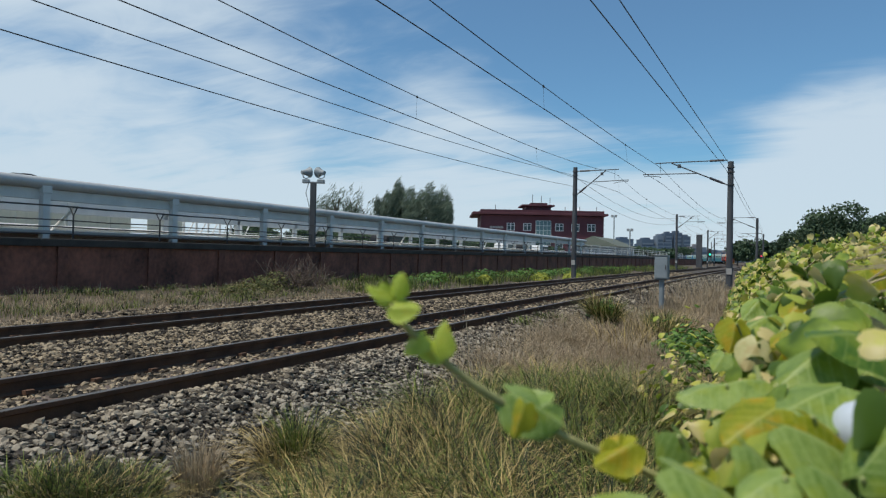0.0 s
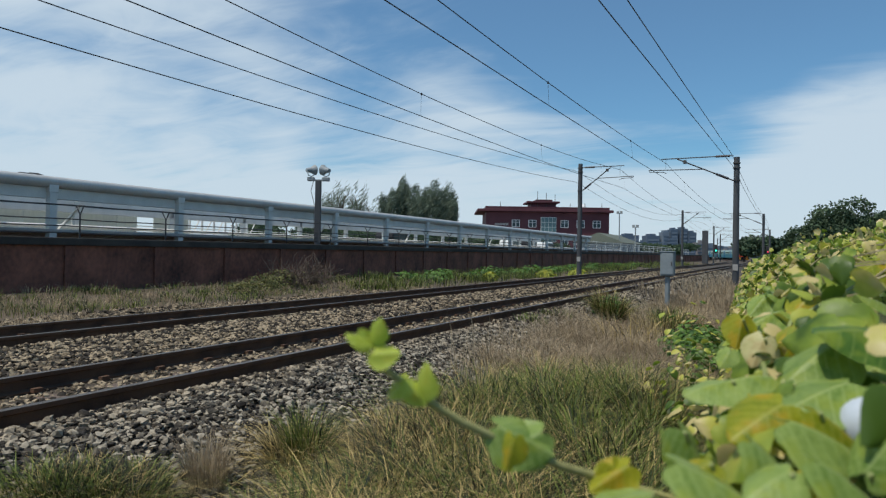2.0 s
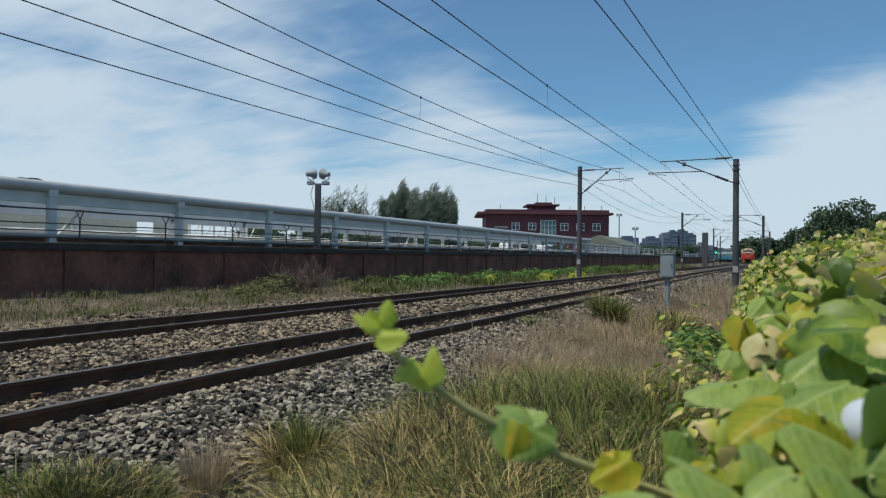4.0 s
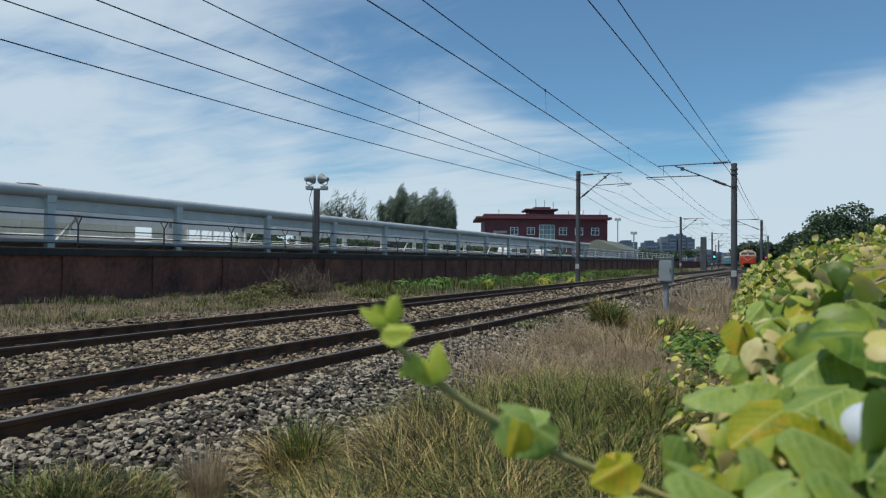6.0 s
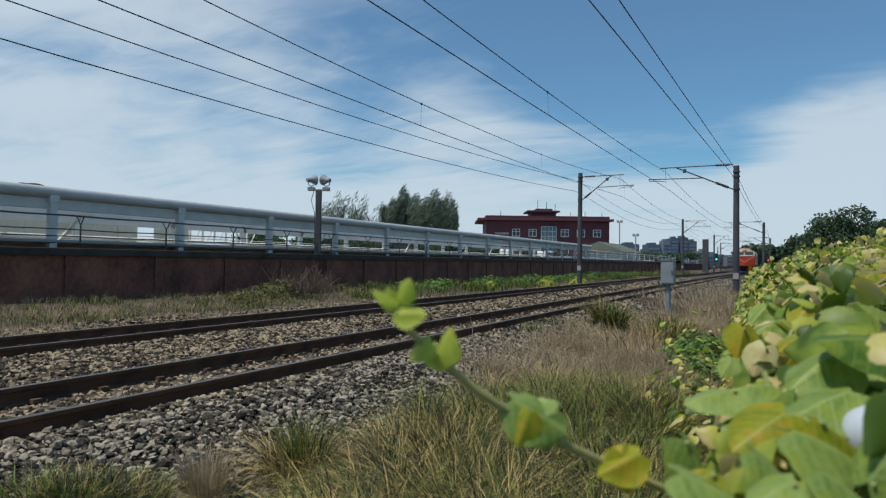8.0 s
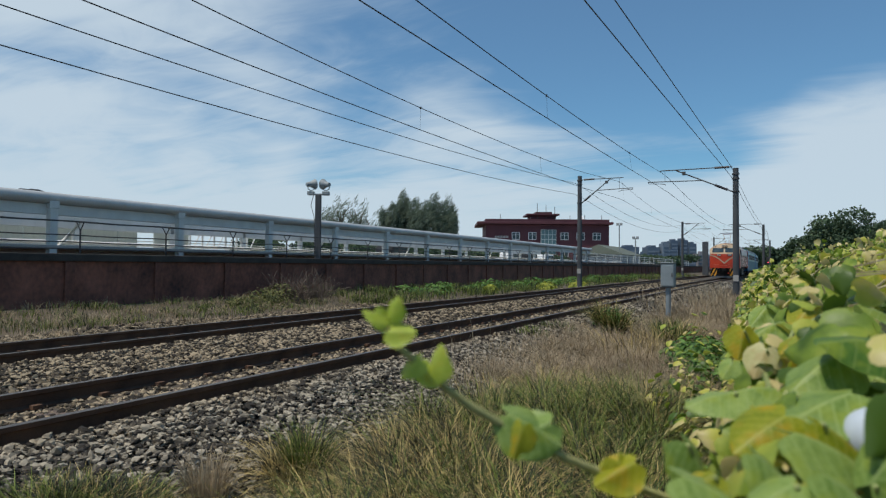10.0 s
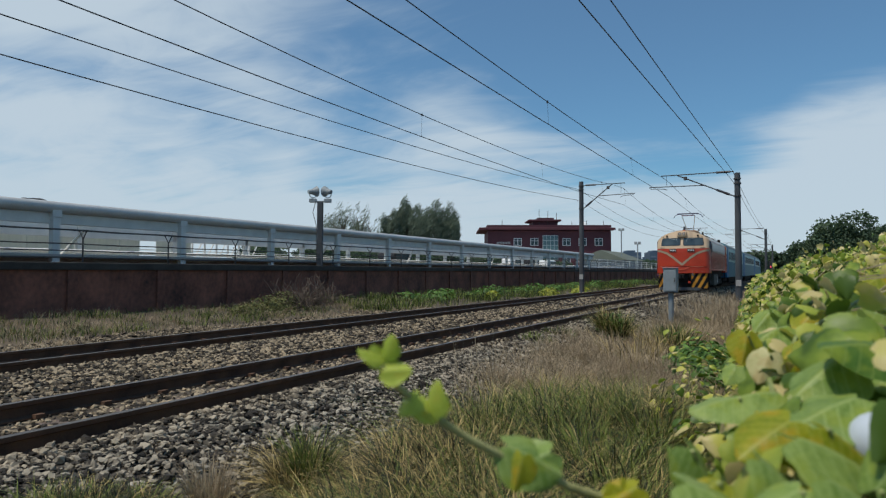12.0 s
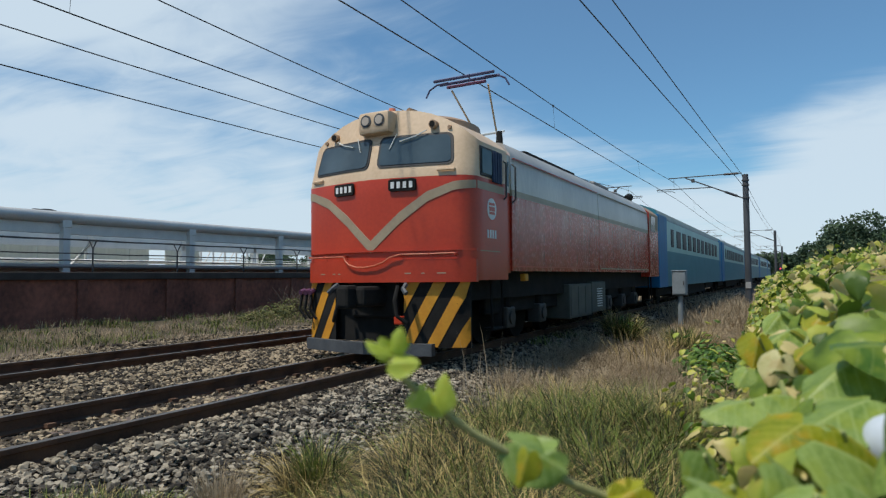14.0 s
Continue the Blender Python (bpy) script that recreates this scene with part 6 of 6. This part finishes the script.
def build_trees():
    rng = random.Random(9)
    # broad trees on the right of the line
    for k, (x, y, h, r) in enumerate(((6.4, 72, 7.6, 4.0), (9.2, 70, 6.3, 3.4), (11.5, 71, 6.6, 3.8), (15, 73, 6.6, 4.0), (3.6, 73, 5.8, 2.9), (21, 78, 7.0, 4.5), (29, 72, 7, 4.5))):
        bl = [(rng.uniform(-0.6, 0.6) * r, rng.uniform(-0.5, 0.5) * r, h * rng.uniform(0.35, 0.72), r * rng.uniform(0.4, 0.62), r * rng.uniform(0.32, 0.46)) for i in range(9)]
        bl.append((0, 0, h * 0.76, r * 0.5, h * 0.2))
        build_tree("broadleaf_tree", "dark green spreading broadleaf tree", x, y, h * 0.8, bl, M_TREE, 0.155, 50 + k, 15000, 0, "broad trees beside the line")
    # feathery trees behind the canopy
    for k, (x, y, h, n, sp) in enumerate(((-45.6, 58, 6.9, 500, 2.0), (-43.8, 57.8, 7.9, 1000, 2.6), (-41.8, 58.2, 7.9, 900, 2.2), (-40.1, 58.4, 7.2, 420, 1.6), (-37.6, 58, 7.5, 3400, 1.9), (-35.9, 58.6, 8.1, 3600, 1.7), (-34.2, 58.4, 7.4, 3800, 2.2), (-31.9, 58.2, 8.2, 4600, 2.4), (-30.6, 58.6, 6.6, 2600, 1.6))):
        h *= 1.06
        bl = [(rng.uniform(-0.9, 0.9) * sp * 0.6, rng.uniform(-0.5, 0.5) * sp * 0.6, h * rng.uniform(0.3, 0.9), sp * rng.uniform(0.16, 0.4), h * rng.uniform(0.10, 0.22)) for i in range(19)]
        build_tree("casuarina_tree", "feathery grey-green casuarina with upswept twigs", x, y, h * 0.85, bl, M_PINE, 0.30, 70 + k, int(n * 2.4), 0.75, "feathery trees behind the platform")
    # low trees far along the line
    for k, (x, y, h, r) in enumerate(((-8, 178, 7.4, 4), (-1.5, 190, 7.6, 4), (5, 180, 6.6, 4), (-9, 300, 12, 8), (-40, 300, 9, 9), (-52, 290, 8, 8), (-20, 125, 3.6, 2.6), (-19, 132, 3.8, 2.8), (-60, 290, 8, 8), (14, 190, 9, 6))):
        bl = [(rng.uniform(-0.6, 0.6) * r, rng.uniform(-0.5, 0.5) * r, h * rng.uniform(0.3, 0.7), r * rng.uniform(0.45, 0.65), h * rng.uniform(0.16, 0.26)) for i in range(8)]
        build_tree("broadleaf_tree", "distant round green tree by the line", x, y, h * 0.7, bl, M_TREE, 0.5, 90 + k, 2200, 0, "distant trees")
    for k in range(26):
        x, y = CAN_X - 13 - rng.uniform(0, 3), 33.0 + k * 2.5
        bl = [(rng.uniform(-1, 1) * 2, rng.uniform(-1, 1) * 2, rng.uniform(1.4, 2.9 - 0.02 * k), rng.uniform(1.0, 1.6), rng.uniform(0.6, 0.9)) for i in range(6)]
        build_tree("roadside_bush", "dark green bush behind the platform", x, y, 2.0, bl, M_TREE, 0.16, 120 + k, 2200, 0, "bushes behind the platform")


# ---- buildings and fixtures ----
def build_red_building():
    # local x runs along the front, y away from the camera
    ang = math.degrees(math.atan2(115.75 - 104.1, -26.6 + 48.9))
    t = thing("office_building", "dark red tiled three-storey office building with deep eaves", "building", pose(-48.2, 104.4, -0.2, 0, 0, ang))
    W, D, H = 23.6, 12.0, 9.3
    bm = B()
    box(bm, 1.3, W, 0, D, 0, H - 0.5)
    part("wall", bm, M_BRICKRED, t)
    bm = B()
    box(bm, -0.3, W + 0.6, -0.9, D + 0.6, H - 0.42, H + 0.0, 0, 0.05)
    roof = part("roof", bm, M_BRICKRED, t, "dark red overhanging flat roof")
    bm = B()
    box(bm, 1.2, W, -0.2, D, H + 0.05, H + 0.5)
    part("parapet", bm, M_BRICKRED, roof)
    bm = B()
    box(bm, 9.6, 14.2, 1.5, 6.5, H + 0.3, H + 1.3)
    box(bm, 8.8, 14.8, 0.9, 7.0, H + 1.3, H + 1.6, 0, 0.04)
    box(bm, 10.6, 13.6, 2, 6, H + 1.6, H + 2.0)
    part("stair_tower", bm, M_BRICKRED, t)
    for x, h in ((10.8, 1.5), (12.4, 1.2), (14.0, 0.9), (4.0, 1.0), (19.5, 0.9), (22.6, 0.9), (16.8, 0.8)):
        part("mast", rod(B(), (x, 1.5, H + 0.4), (x, 1.5, H + (2.0 if 10 < x < 14.5 else 0.5) + h), 0.05, n=5), M_DARKSTEEL, t)
    part("roof_dish", rod(B(), (18.9, 1.2, H + 0.8), (18.9, 1.05, H + 0.9), 0.4, n=12), M_WHITE, t)
    for z in (6.05, 2.95):
        for x in (6.9, 10.0, 16.0, 19.0, 22.0) if z > 4 else (16.0, 19.0, 22.0, 6.9):
            x *= 0.97
            bm = B()
            box(bm, x - 0.72, x + 0.72, -0.1, 0.05, z, z + 1.35)
            w = part("window", bm, M_WHITE, t)
            for s in (-0.34, 0.34):
                for zz, hh in ((0.1, 0.75), (0.92, 0.34)):
                    bm = B()
                    box(bm, x + s - 0.28, x + s + 0.28, -0.13, -0.1, z + zz, z + zz + hh)
                    part("pane", bm, M_TINT, w)
    bm = B()
    box(bm, 11.2, 14.0, -0.25, 0.05, 3.4, 7.9)
    w = part("glazed_bay", bm, M_PALE, t, "tall glazed stair bay with pale frames")
    for i in range(4):
        for j in range(5):
            bm = B()
            box(bm, 11.28 + i * 0.68, 11.88 + i * 0.68, -0.29, -0.25, 3.5 + j * 0.88, 4.3 + j * 0.88)
            part("pane", bm, M_TEALGLASS, w)
    bm = B()
    for k in range(9):
        box(bm, 2.9 + k * 0.28, 3.1 + k * 0.28, -0.06, 0.0, 6.35, 6.75)
    part("sign_bar", bm, M_CONCRETE, t, "faded sign of plain bars")["kind"] = "stuff"
    bm = B()
    box(bm, W, W + 0.1, 1.5, 5.5, 4.4, 6.9)
    part("side_window", bm, M_TINT, t)


def build_skyline():
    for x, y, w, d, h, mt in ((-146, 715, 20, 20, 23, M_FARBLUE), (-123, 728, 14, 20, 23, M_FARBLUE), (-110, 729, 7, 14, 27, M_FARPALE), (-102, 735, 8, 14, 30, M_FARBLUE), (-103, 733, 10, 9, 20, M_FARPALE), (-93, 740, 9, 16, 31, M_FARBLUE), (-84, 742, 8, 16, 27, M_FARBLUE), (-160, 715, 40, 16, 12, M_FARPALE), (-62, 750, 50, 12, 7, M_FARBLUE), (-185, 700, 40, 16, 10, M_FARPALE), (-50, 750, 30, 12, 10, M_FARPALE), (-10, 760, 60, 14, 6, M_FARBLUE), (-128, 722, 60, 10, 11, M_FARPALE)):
        t = thing("apartment_block", "apartment tower on the skyline, tinted blue-grey for haze", "building", pose(x, y, -2, 0, 0, 27), "towers on the skyline")
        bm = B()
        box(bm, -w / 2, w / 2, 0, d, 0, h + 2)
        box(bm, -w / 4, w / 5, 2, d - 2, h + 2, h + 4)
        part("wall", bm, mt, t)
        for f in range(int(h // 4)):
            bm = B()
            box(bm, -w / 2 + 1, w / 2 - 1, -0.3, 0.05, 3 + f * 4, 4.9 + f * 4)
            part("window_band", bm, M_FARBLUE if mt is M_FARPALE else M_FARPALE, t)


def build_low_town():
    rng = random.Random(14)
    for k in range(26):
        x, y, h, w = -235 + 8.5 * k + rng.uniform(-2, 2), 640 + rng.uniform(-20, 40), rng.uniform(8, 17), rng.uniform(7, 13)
        t = thing("town_house", "small town house on the skyline, tinted for haze", "building", pose(x, y, -2, 0, 0, rng.uniform(10, 40)), "houses on the skyline")
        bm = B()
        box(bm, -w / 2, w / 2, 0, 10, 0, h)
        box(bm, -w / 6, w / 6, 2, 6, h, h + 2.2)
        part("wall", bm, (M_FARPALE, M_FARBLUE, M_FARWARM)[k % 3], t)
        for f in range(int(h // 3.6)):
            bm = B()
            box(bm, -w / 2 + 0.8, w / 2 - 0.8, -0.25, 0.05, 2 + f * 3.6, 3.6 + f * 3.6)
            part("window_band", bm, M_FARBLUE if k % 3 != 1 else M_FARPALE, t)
    t = thing("garden_hut", "small white hut behind the vine", "hut", pose(4.35, 26, -0.35))
    bm = B()
    box(bm, -1.0, 2.2, 0, 3, 0, 2.2)
    part("wall", bm, M_WHITE, t)
    bm = B()
    box(bm, -1.15, 2.4, -0.2, 3.2, 2.2, 2.34, 0, 0.02)
    part("roof", bm, M_CONCRETE, t, "flat grey roof")
    for k in range(8):
        bm = B()
        box(bm, -1.05 + 0.2 * k, -1.02 + 0.2 * k, -0.5, -0.47, 0.2, 1.55)
        part("fence_bar", bm, M_DARKSTEEL, t)


def build_floodlight():
    t = thing("floodlight_mast", "dark lighting mast with two grey floodlights behind the fence", "floodlight", pose(-16.42, 20.12, 1.3, 0, 0, 28))
    bm = B()
    box(bm, -0.11, 0.11, -0.11, 0.11, 0, 2.62, 0, 0.01)
    part("mast", bm, M_POLE, t)
    bm = B()
    box(bm, -0.42, 0.42, -0.06, 0.06, 2.6, 2.66)
    part("crossbar", bm, M_GREYBOX, t)
    for s in (-1, 1):
        bm = B()
        box(bm, s * 0.30 - 0.14, s * 0.30 + 0.14, -0.12, 0.12, 2.6, 2.75, 0, 0.02)
        part("ballast_box", bm, M_GREYBOX, t)
        part("yoke", tube(B(), [(s * 0.3 - 0.15, 0, 3.04), (s * 0.3 - 0.12, 0, 2.84), (s * 0.3, 0, 2.78), (s * 0.3 + 0.12, 0, 2.84), (s * 0.3 + 0.15, 0, 3.04)], 0.02, 5), M_GREYBOX, t)
        bm = B()
        c, d = Vector((s * 0.27, 0, 3.04)), Vector((-s * 0.80, 0.6, 0.12)).normalized()
        rod(bm, c - d * 0.24, c - d * 0.05, 0.08, 0.12, 14)
        rod(bm, c - d * 0.05, c + d * 0.14, 0.12, 0.22, 14)
        hd = part("lamp_head", bm, M_GREYBOX, t, smooth=True)
        part("lens", rod(B(), c + d * 0.14, c + d * 0.155, 0.205, n=14), M_TINT, hd)
    part("cable", tube(B(), [(-0.2, 0, 2.6), (-0.3, 0, 2.2), (-0.16, 0, 1.7), (-0.14, 0, 0.2)], 0.015, 4), M_WIRE, t)
    for x, y, z, h in ((-22, 99.7, 0.0, 7.6), (-18, 91.8, 0.0, 5.1)):
        f = thing("floodlight_mast", "small distant lighting mast above the wall", "floodlight", pose(x, y, z))
        part("mast", rod(B(), (0, 0, 0), (0, 0, h), 0.1, n=6), M_GREYBOX, f)
        bm = B()
        box(bm, -0.45, -0.05, -0.1, 0.1, h - 0.1, h + 0.3, 0, 0.05)
        box(bm, 0.05, 0.45, -0.1, 0.1, h - 0.1, h + 0.3, 0, 0.05)
        part("lamp_head", bm, M_GREYBOX, f)


M_CABINET = material("weathered_grey_cabinet", (0.17, 0.20, 0.215), (0.25, 0.285, 0.30), 0.6, 3, 30, 0.1)


def build_trackside_box():
    t = thing("trackside_cabinet", "grey steel trackside cabinet on a single post", "cabinet", pose(-2.90, 19.6, ground_z(-2.90, 19.6)))
    g = t.location.z
    part("post", rod(B(), (0, 0, -0.1), (0, 0, 0.5 - g), 0.075, n=10), M_CABINET, t)
    bm = B()
    box(bm, -0.195, 0.195, -0.15, 0.15, 0.52 - g, 1.22 - g, 0, 0.015)
    part("body", bm, M_CABINET, t)
    bm = B()
    box(bm, -0.17, 0.17, -0.175, -0.15, 0.56 - g, 1.18 - g, 0, 0.01)
    d = part("door", bm, M_CABINET, t)
    bm = B()
    box(bm, 0.115, 0.14, -0.195, -0.175, 0.82 - g, 0.94 - g)
    part("handle", bm, M_DARKSTEEL, d)
    bm = B()
    box(bm, -0.21, 0.21, -0.19, 0.16, 1.22 - g, 1.245 - g, 0, 0.01)
    part("lid", bm, M_CABINET, t)


def build_far_line():
    # signal with a green aspect, and a relay hut, along the far track
    t = thing("railway_signal", "dark signal mast showing a green light", "signal", pose(-14.4, 177, -0.3))
    part("mast", rod(B(), (0, 0, 0), (0, 0, 4.3), 0.1, n=6), M_DARKSTEEL, t)
    bm = B()
    box(bm, -0.4, 0.4, -0.15, 0.15, 2.2, 4.4, 0, 0.05)
    hd = part("signal_head", bm, M_DARK, t)
    part("lamp", rod(B(), (0, -0.16, 2.9), (0, -0.2, 2.9), 0.24, n=10), GREEN_LAMP, hd, "lit green lamp")
    t = thing("railway_signal", "dark signal mast showing a red light beside the near track", "signal", pose(-2.0, 140, -0.3))
    part("mast", rod(B(), (0, 0, 0), (0, 0, 3.4), 0.09, n=6), M_DARKSTEEL, t)
    bm = B()
    box(bm, -0.3, 0.3, -0.13, 0.13, 2.0, 3.5, 0, 0.05)
    hd = part("signal_head", bm, M_DARK, t)
    part("lamp", rod(B(), (0, -0.14, 2.45), (0, -0.18, 2.45), 0.13, n=10), RED_LAMP, hd, "lit red lamp")
    t = thing("relay_hut", "tall dark equipment tower beside the line", "hut", pose(-12.3, 128, -0.3))
    bm = B()
    box(bm, -0.5, 0.5, -0.5, 0.5, 0, 6.2, 0, 0.05)
    part("wall", bm, M_POLE, t)
    t = thing("station_shed", "low green-grey gabled shed behind the wall", "shed", pose(-23.98, 95, 0))
    bm = B()
    box(bm, -3.36, 3.36, 0, 14, 0, 2.90)
    part("wall", bm, M_GREYBOX, t)
    bm = B()
    v = [bm.verts.new(p) for p in ((-3.86, -0.5, 2.90), (3.86, -0.5, 2.90), (0, -0.5, 4.41), (-3.86, 14, 2.90), (3.86, 14, 2.90), (0, 14, 4.41))]
    for q in ((0, 1, 2), (3, 5, 4), (0, 3, 4, 1), (1, 4, 5, 2), (0, 2, 5, 3)):
        bm.faces.new([v[i] for i in q])
    part("roof", bm, M_SHEDROOF, t)
    for k, (x, y, mt) in enumerate(((-24.6, 38.5, M_DARK), (-24.6, 61, M_WHITE), (-24.6, 66, M_DARK), (-24.6, 72, M_WHITE))):
        c = thing("parked_car", ("yellow" if mt is M_YELLOW else "dark" if mt is M_DARK else "white") + " car parked behind the platform", "car", pose(x, y, 1.05), "parked cars")
        bm = B()
        box(bm, -0.85, 0.85, -2.1, 2.1, 0.25, 0.85, 0, 0.15)
        box(bm, -0.75, 0.75, -1.2, 1.3, 0.8, 1.42, 0, 0.2)
        part("body", bm, mt, c, smooth=True)
        bm = B()
        box(bm, 0.70, 0.77, -1.0, 1.1, 0.92, 1.28)
        part("side_window", bm, M_TINT, c)
        for sx in (-0.8, 0.8):
            for sy in (-1.3, 1.3):
                part("wheel", rod(B(), (sx - 0.09, sy, 0.3), (sx + 0.09, sy, 0.3), 0.3, n=12), M_BLACK, c)
    bm = B()
    box(bm, CAN_X - 30, CAN_X - 7.0, -25, 160, 0.4, 1.05)
    tagged(part("car_park", bm, M_CONCRETE), "raised grey car park behind the platform", "pavement", "", "structure")


M_TEALGLASS = material("teal_glass", (0.04, 0.10, 0.12), (0.12, 0.20, 0.21), 0.15, 0.5, 4, 0)
# distance haze is mixed into these three facade colours
M_FARBLUE = material("haze_tinted_blue_facade", (0.065, 0.10, 0.145), (0.095, 0.135, 0.185), 0.9, 0.05, 0.5, 0)
M_FARPALE = material("haze_tinted_pale_facade", (0.13, 0.17, 0.215), (0.175, 0.22, 0.265), 0.9, 0.05, 0.5, 0)
M_FARWARM = material("haze_tinted_warm_facade", (0.19, 0.18, 0.19), (0.25, 0.235, 0.235), 0.9, 0.05, 0.5, 0)
M_SHEDROOF = material("shed_roof", (0.09, 0.105, 0.08), (0.15, 0.165, 0.13), 0.8, 0.6, 10, 0.2)
GREEN_LAMP = glow("green_signal", (0.05, 0.9, 0.55), 1.6)
RED_LAMP = glow("red_signal", (0.95, 0.06, 0.10), 1.4)

def build_white_pipe():
    bm = B()
    pts = [(0.088, 0.803, 0.937), (0.129, 0.814, 0.935), (0.165, 0.878, 0.911), (0.185, 0.888, 0.851), (0.185, 0.888, 0.2)]
    tube(bm, pts, 0.032, 16)
    bmesh.ops.create_uvsphere(bm, u_segments=16, v_segments=10, radius=0.0322, matrix=Matrix.Translation(pts[0]))
    tagged(part("white_pipe", bm, M_PIPE, smooth=True), "white plastic pipe half hidden under the vine", "pipe")


M_PIPE = material("greyish_white_plastic", (0.42, 0.47, 0.52), (0.54, 0.58, 0.62), 0.5, 12, 60, 0.05)


def build_street_lamp():
    t = thing("street_lamp", "grey street lamp with a bent arm behind the canopy", "street lamp", pose(-26, 14.85, 1.05))
    part("pole", tube(B(), [(0, 0, -0.7), (0, 0, 2.7), (0, -0.1, 2.86), (0, -0.3, 2.9), (0, -0.6, 2.89)], 0.06, 8), M_DARKSTEEL, t)
    bm = B()
    box(bm, -0.1, 0.1, -1.0, -0.5, 2.84, 2.92, 0, 0.03)
    part("lamp_head", bm, M_DARKSTEEL, t)


build_street_lamp()
build_white_pipe()
build_ballast()
build_grass()
build_hedge()
shoot = build_shoot()
build_weeds()
build_trees()
build_red_building()
build_skyline()
build_low_town()
build_floodlight()
build_trackside_box()
build_far_line()


# ---- movement ----
def front_at(t):
    """Where along the line the locomotive's nose stands at t seconds."""
    return 7.3 + 16.0 * (14.0 - t)


def on_line(y, length):
    x0, x1 = bend(y), bend(y + length)
    return pose(NEAR + x0, y, 0, 0, 0, math.degrees(-math.atan2(x1 - x0, length)))


# the shoot's shift in metres and its swing in degrees, in the wind
SWAY = [
    (0.0, 0.0, 0.0, 0.0, 0.0), (0.5, -0.001, -0.001, 0.001, 0.4), (1.0, -0.005, -0.003, -0.008, -0.4), (1.5, -0.007, -0.005, -0.015, -2.6),
    (2.0, -0.012, -0.006, -0.032, -4.0), (2.5, -0.008, -0.004, -0.015, -1.3), (3.0, -0.011, -0.005, -0.02, -1.8), (5.3, -0.008, -0.001, -0.012, 0.5), (5.5, -0.002, 0.0, 0.019, 2.6),
    (6.0, -0.009, -0.002, -0.014, 0.0), (6.5, -0.01, -0.002, -0.034, -3.1), (7.0, -0.006, 0.0, -0.013, 1.3), (7.5, -0.006, 0.0, -0.009, 0.4),
    (8.0, -0.003, 0.001, -0.002, 1.3), (10.5, -0.009, 0.001, -0.022, -0.4), (11.0, -0.001, 0.008, -0.036, 0.0), (11.5, -0.004, 0.005, -0.035, -1.8),
    (12.0, -0.012, 0.001, -0.033, -2.2), (12.5, -0.013, 0.001, -0.033, -1.8), (13.0, -0.014, 0.001, -0.035, -0.9), (13.5, -0.015, 0.001, -0.036, -1.8),
    (14.0, -0.017, 0.001, -0.026, -0.4)]
HINGE = Vector((-0.204, 0.572, 0.970))
ACROSS = Vector((-0.88, -0.47, 0)).cross(Vector((0, 0, 1)))


def motions():
    walk(shoot, [(t, Matrix.Translation(HINGE + Vector((x, y, z))) @ Matrix.Rotation(radians(a), 4, ACROSS) @ Matrix.Translation(-HINGE)) for t, x, y, z, a in SWAY])
    times = [0.5 * k for k in range(29)]
    walk(loco, [(t, on_line(front_at(t), 13.7)) for t in times])
    for k, c in enumerate(coaches):
        walk(c, [(t, on_line(front_at(t) + 14.1 + 21.0 * k, 20.6)) for t in times])


motions()
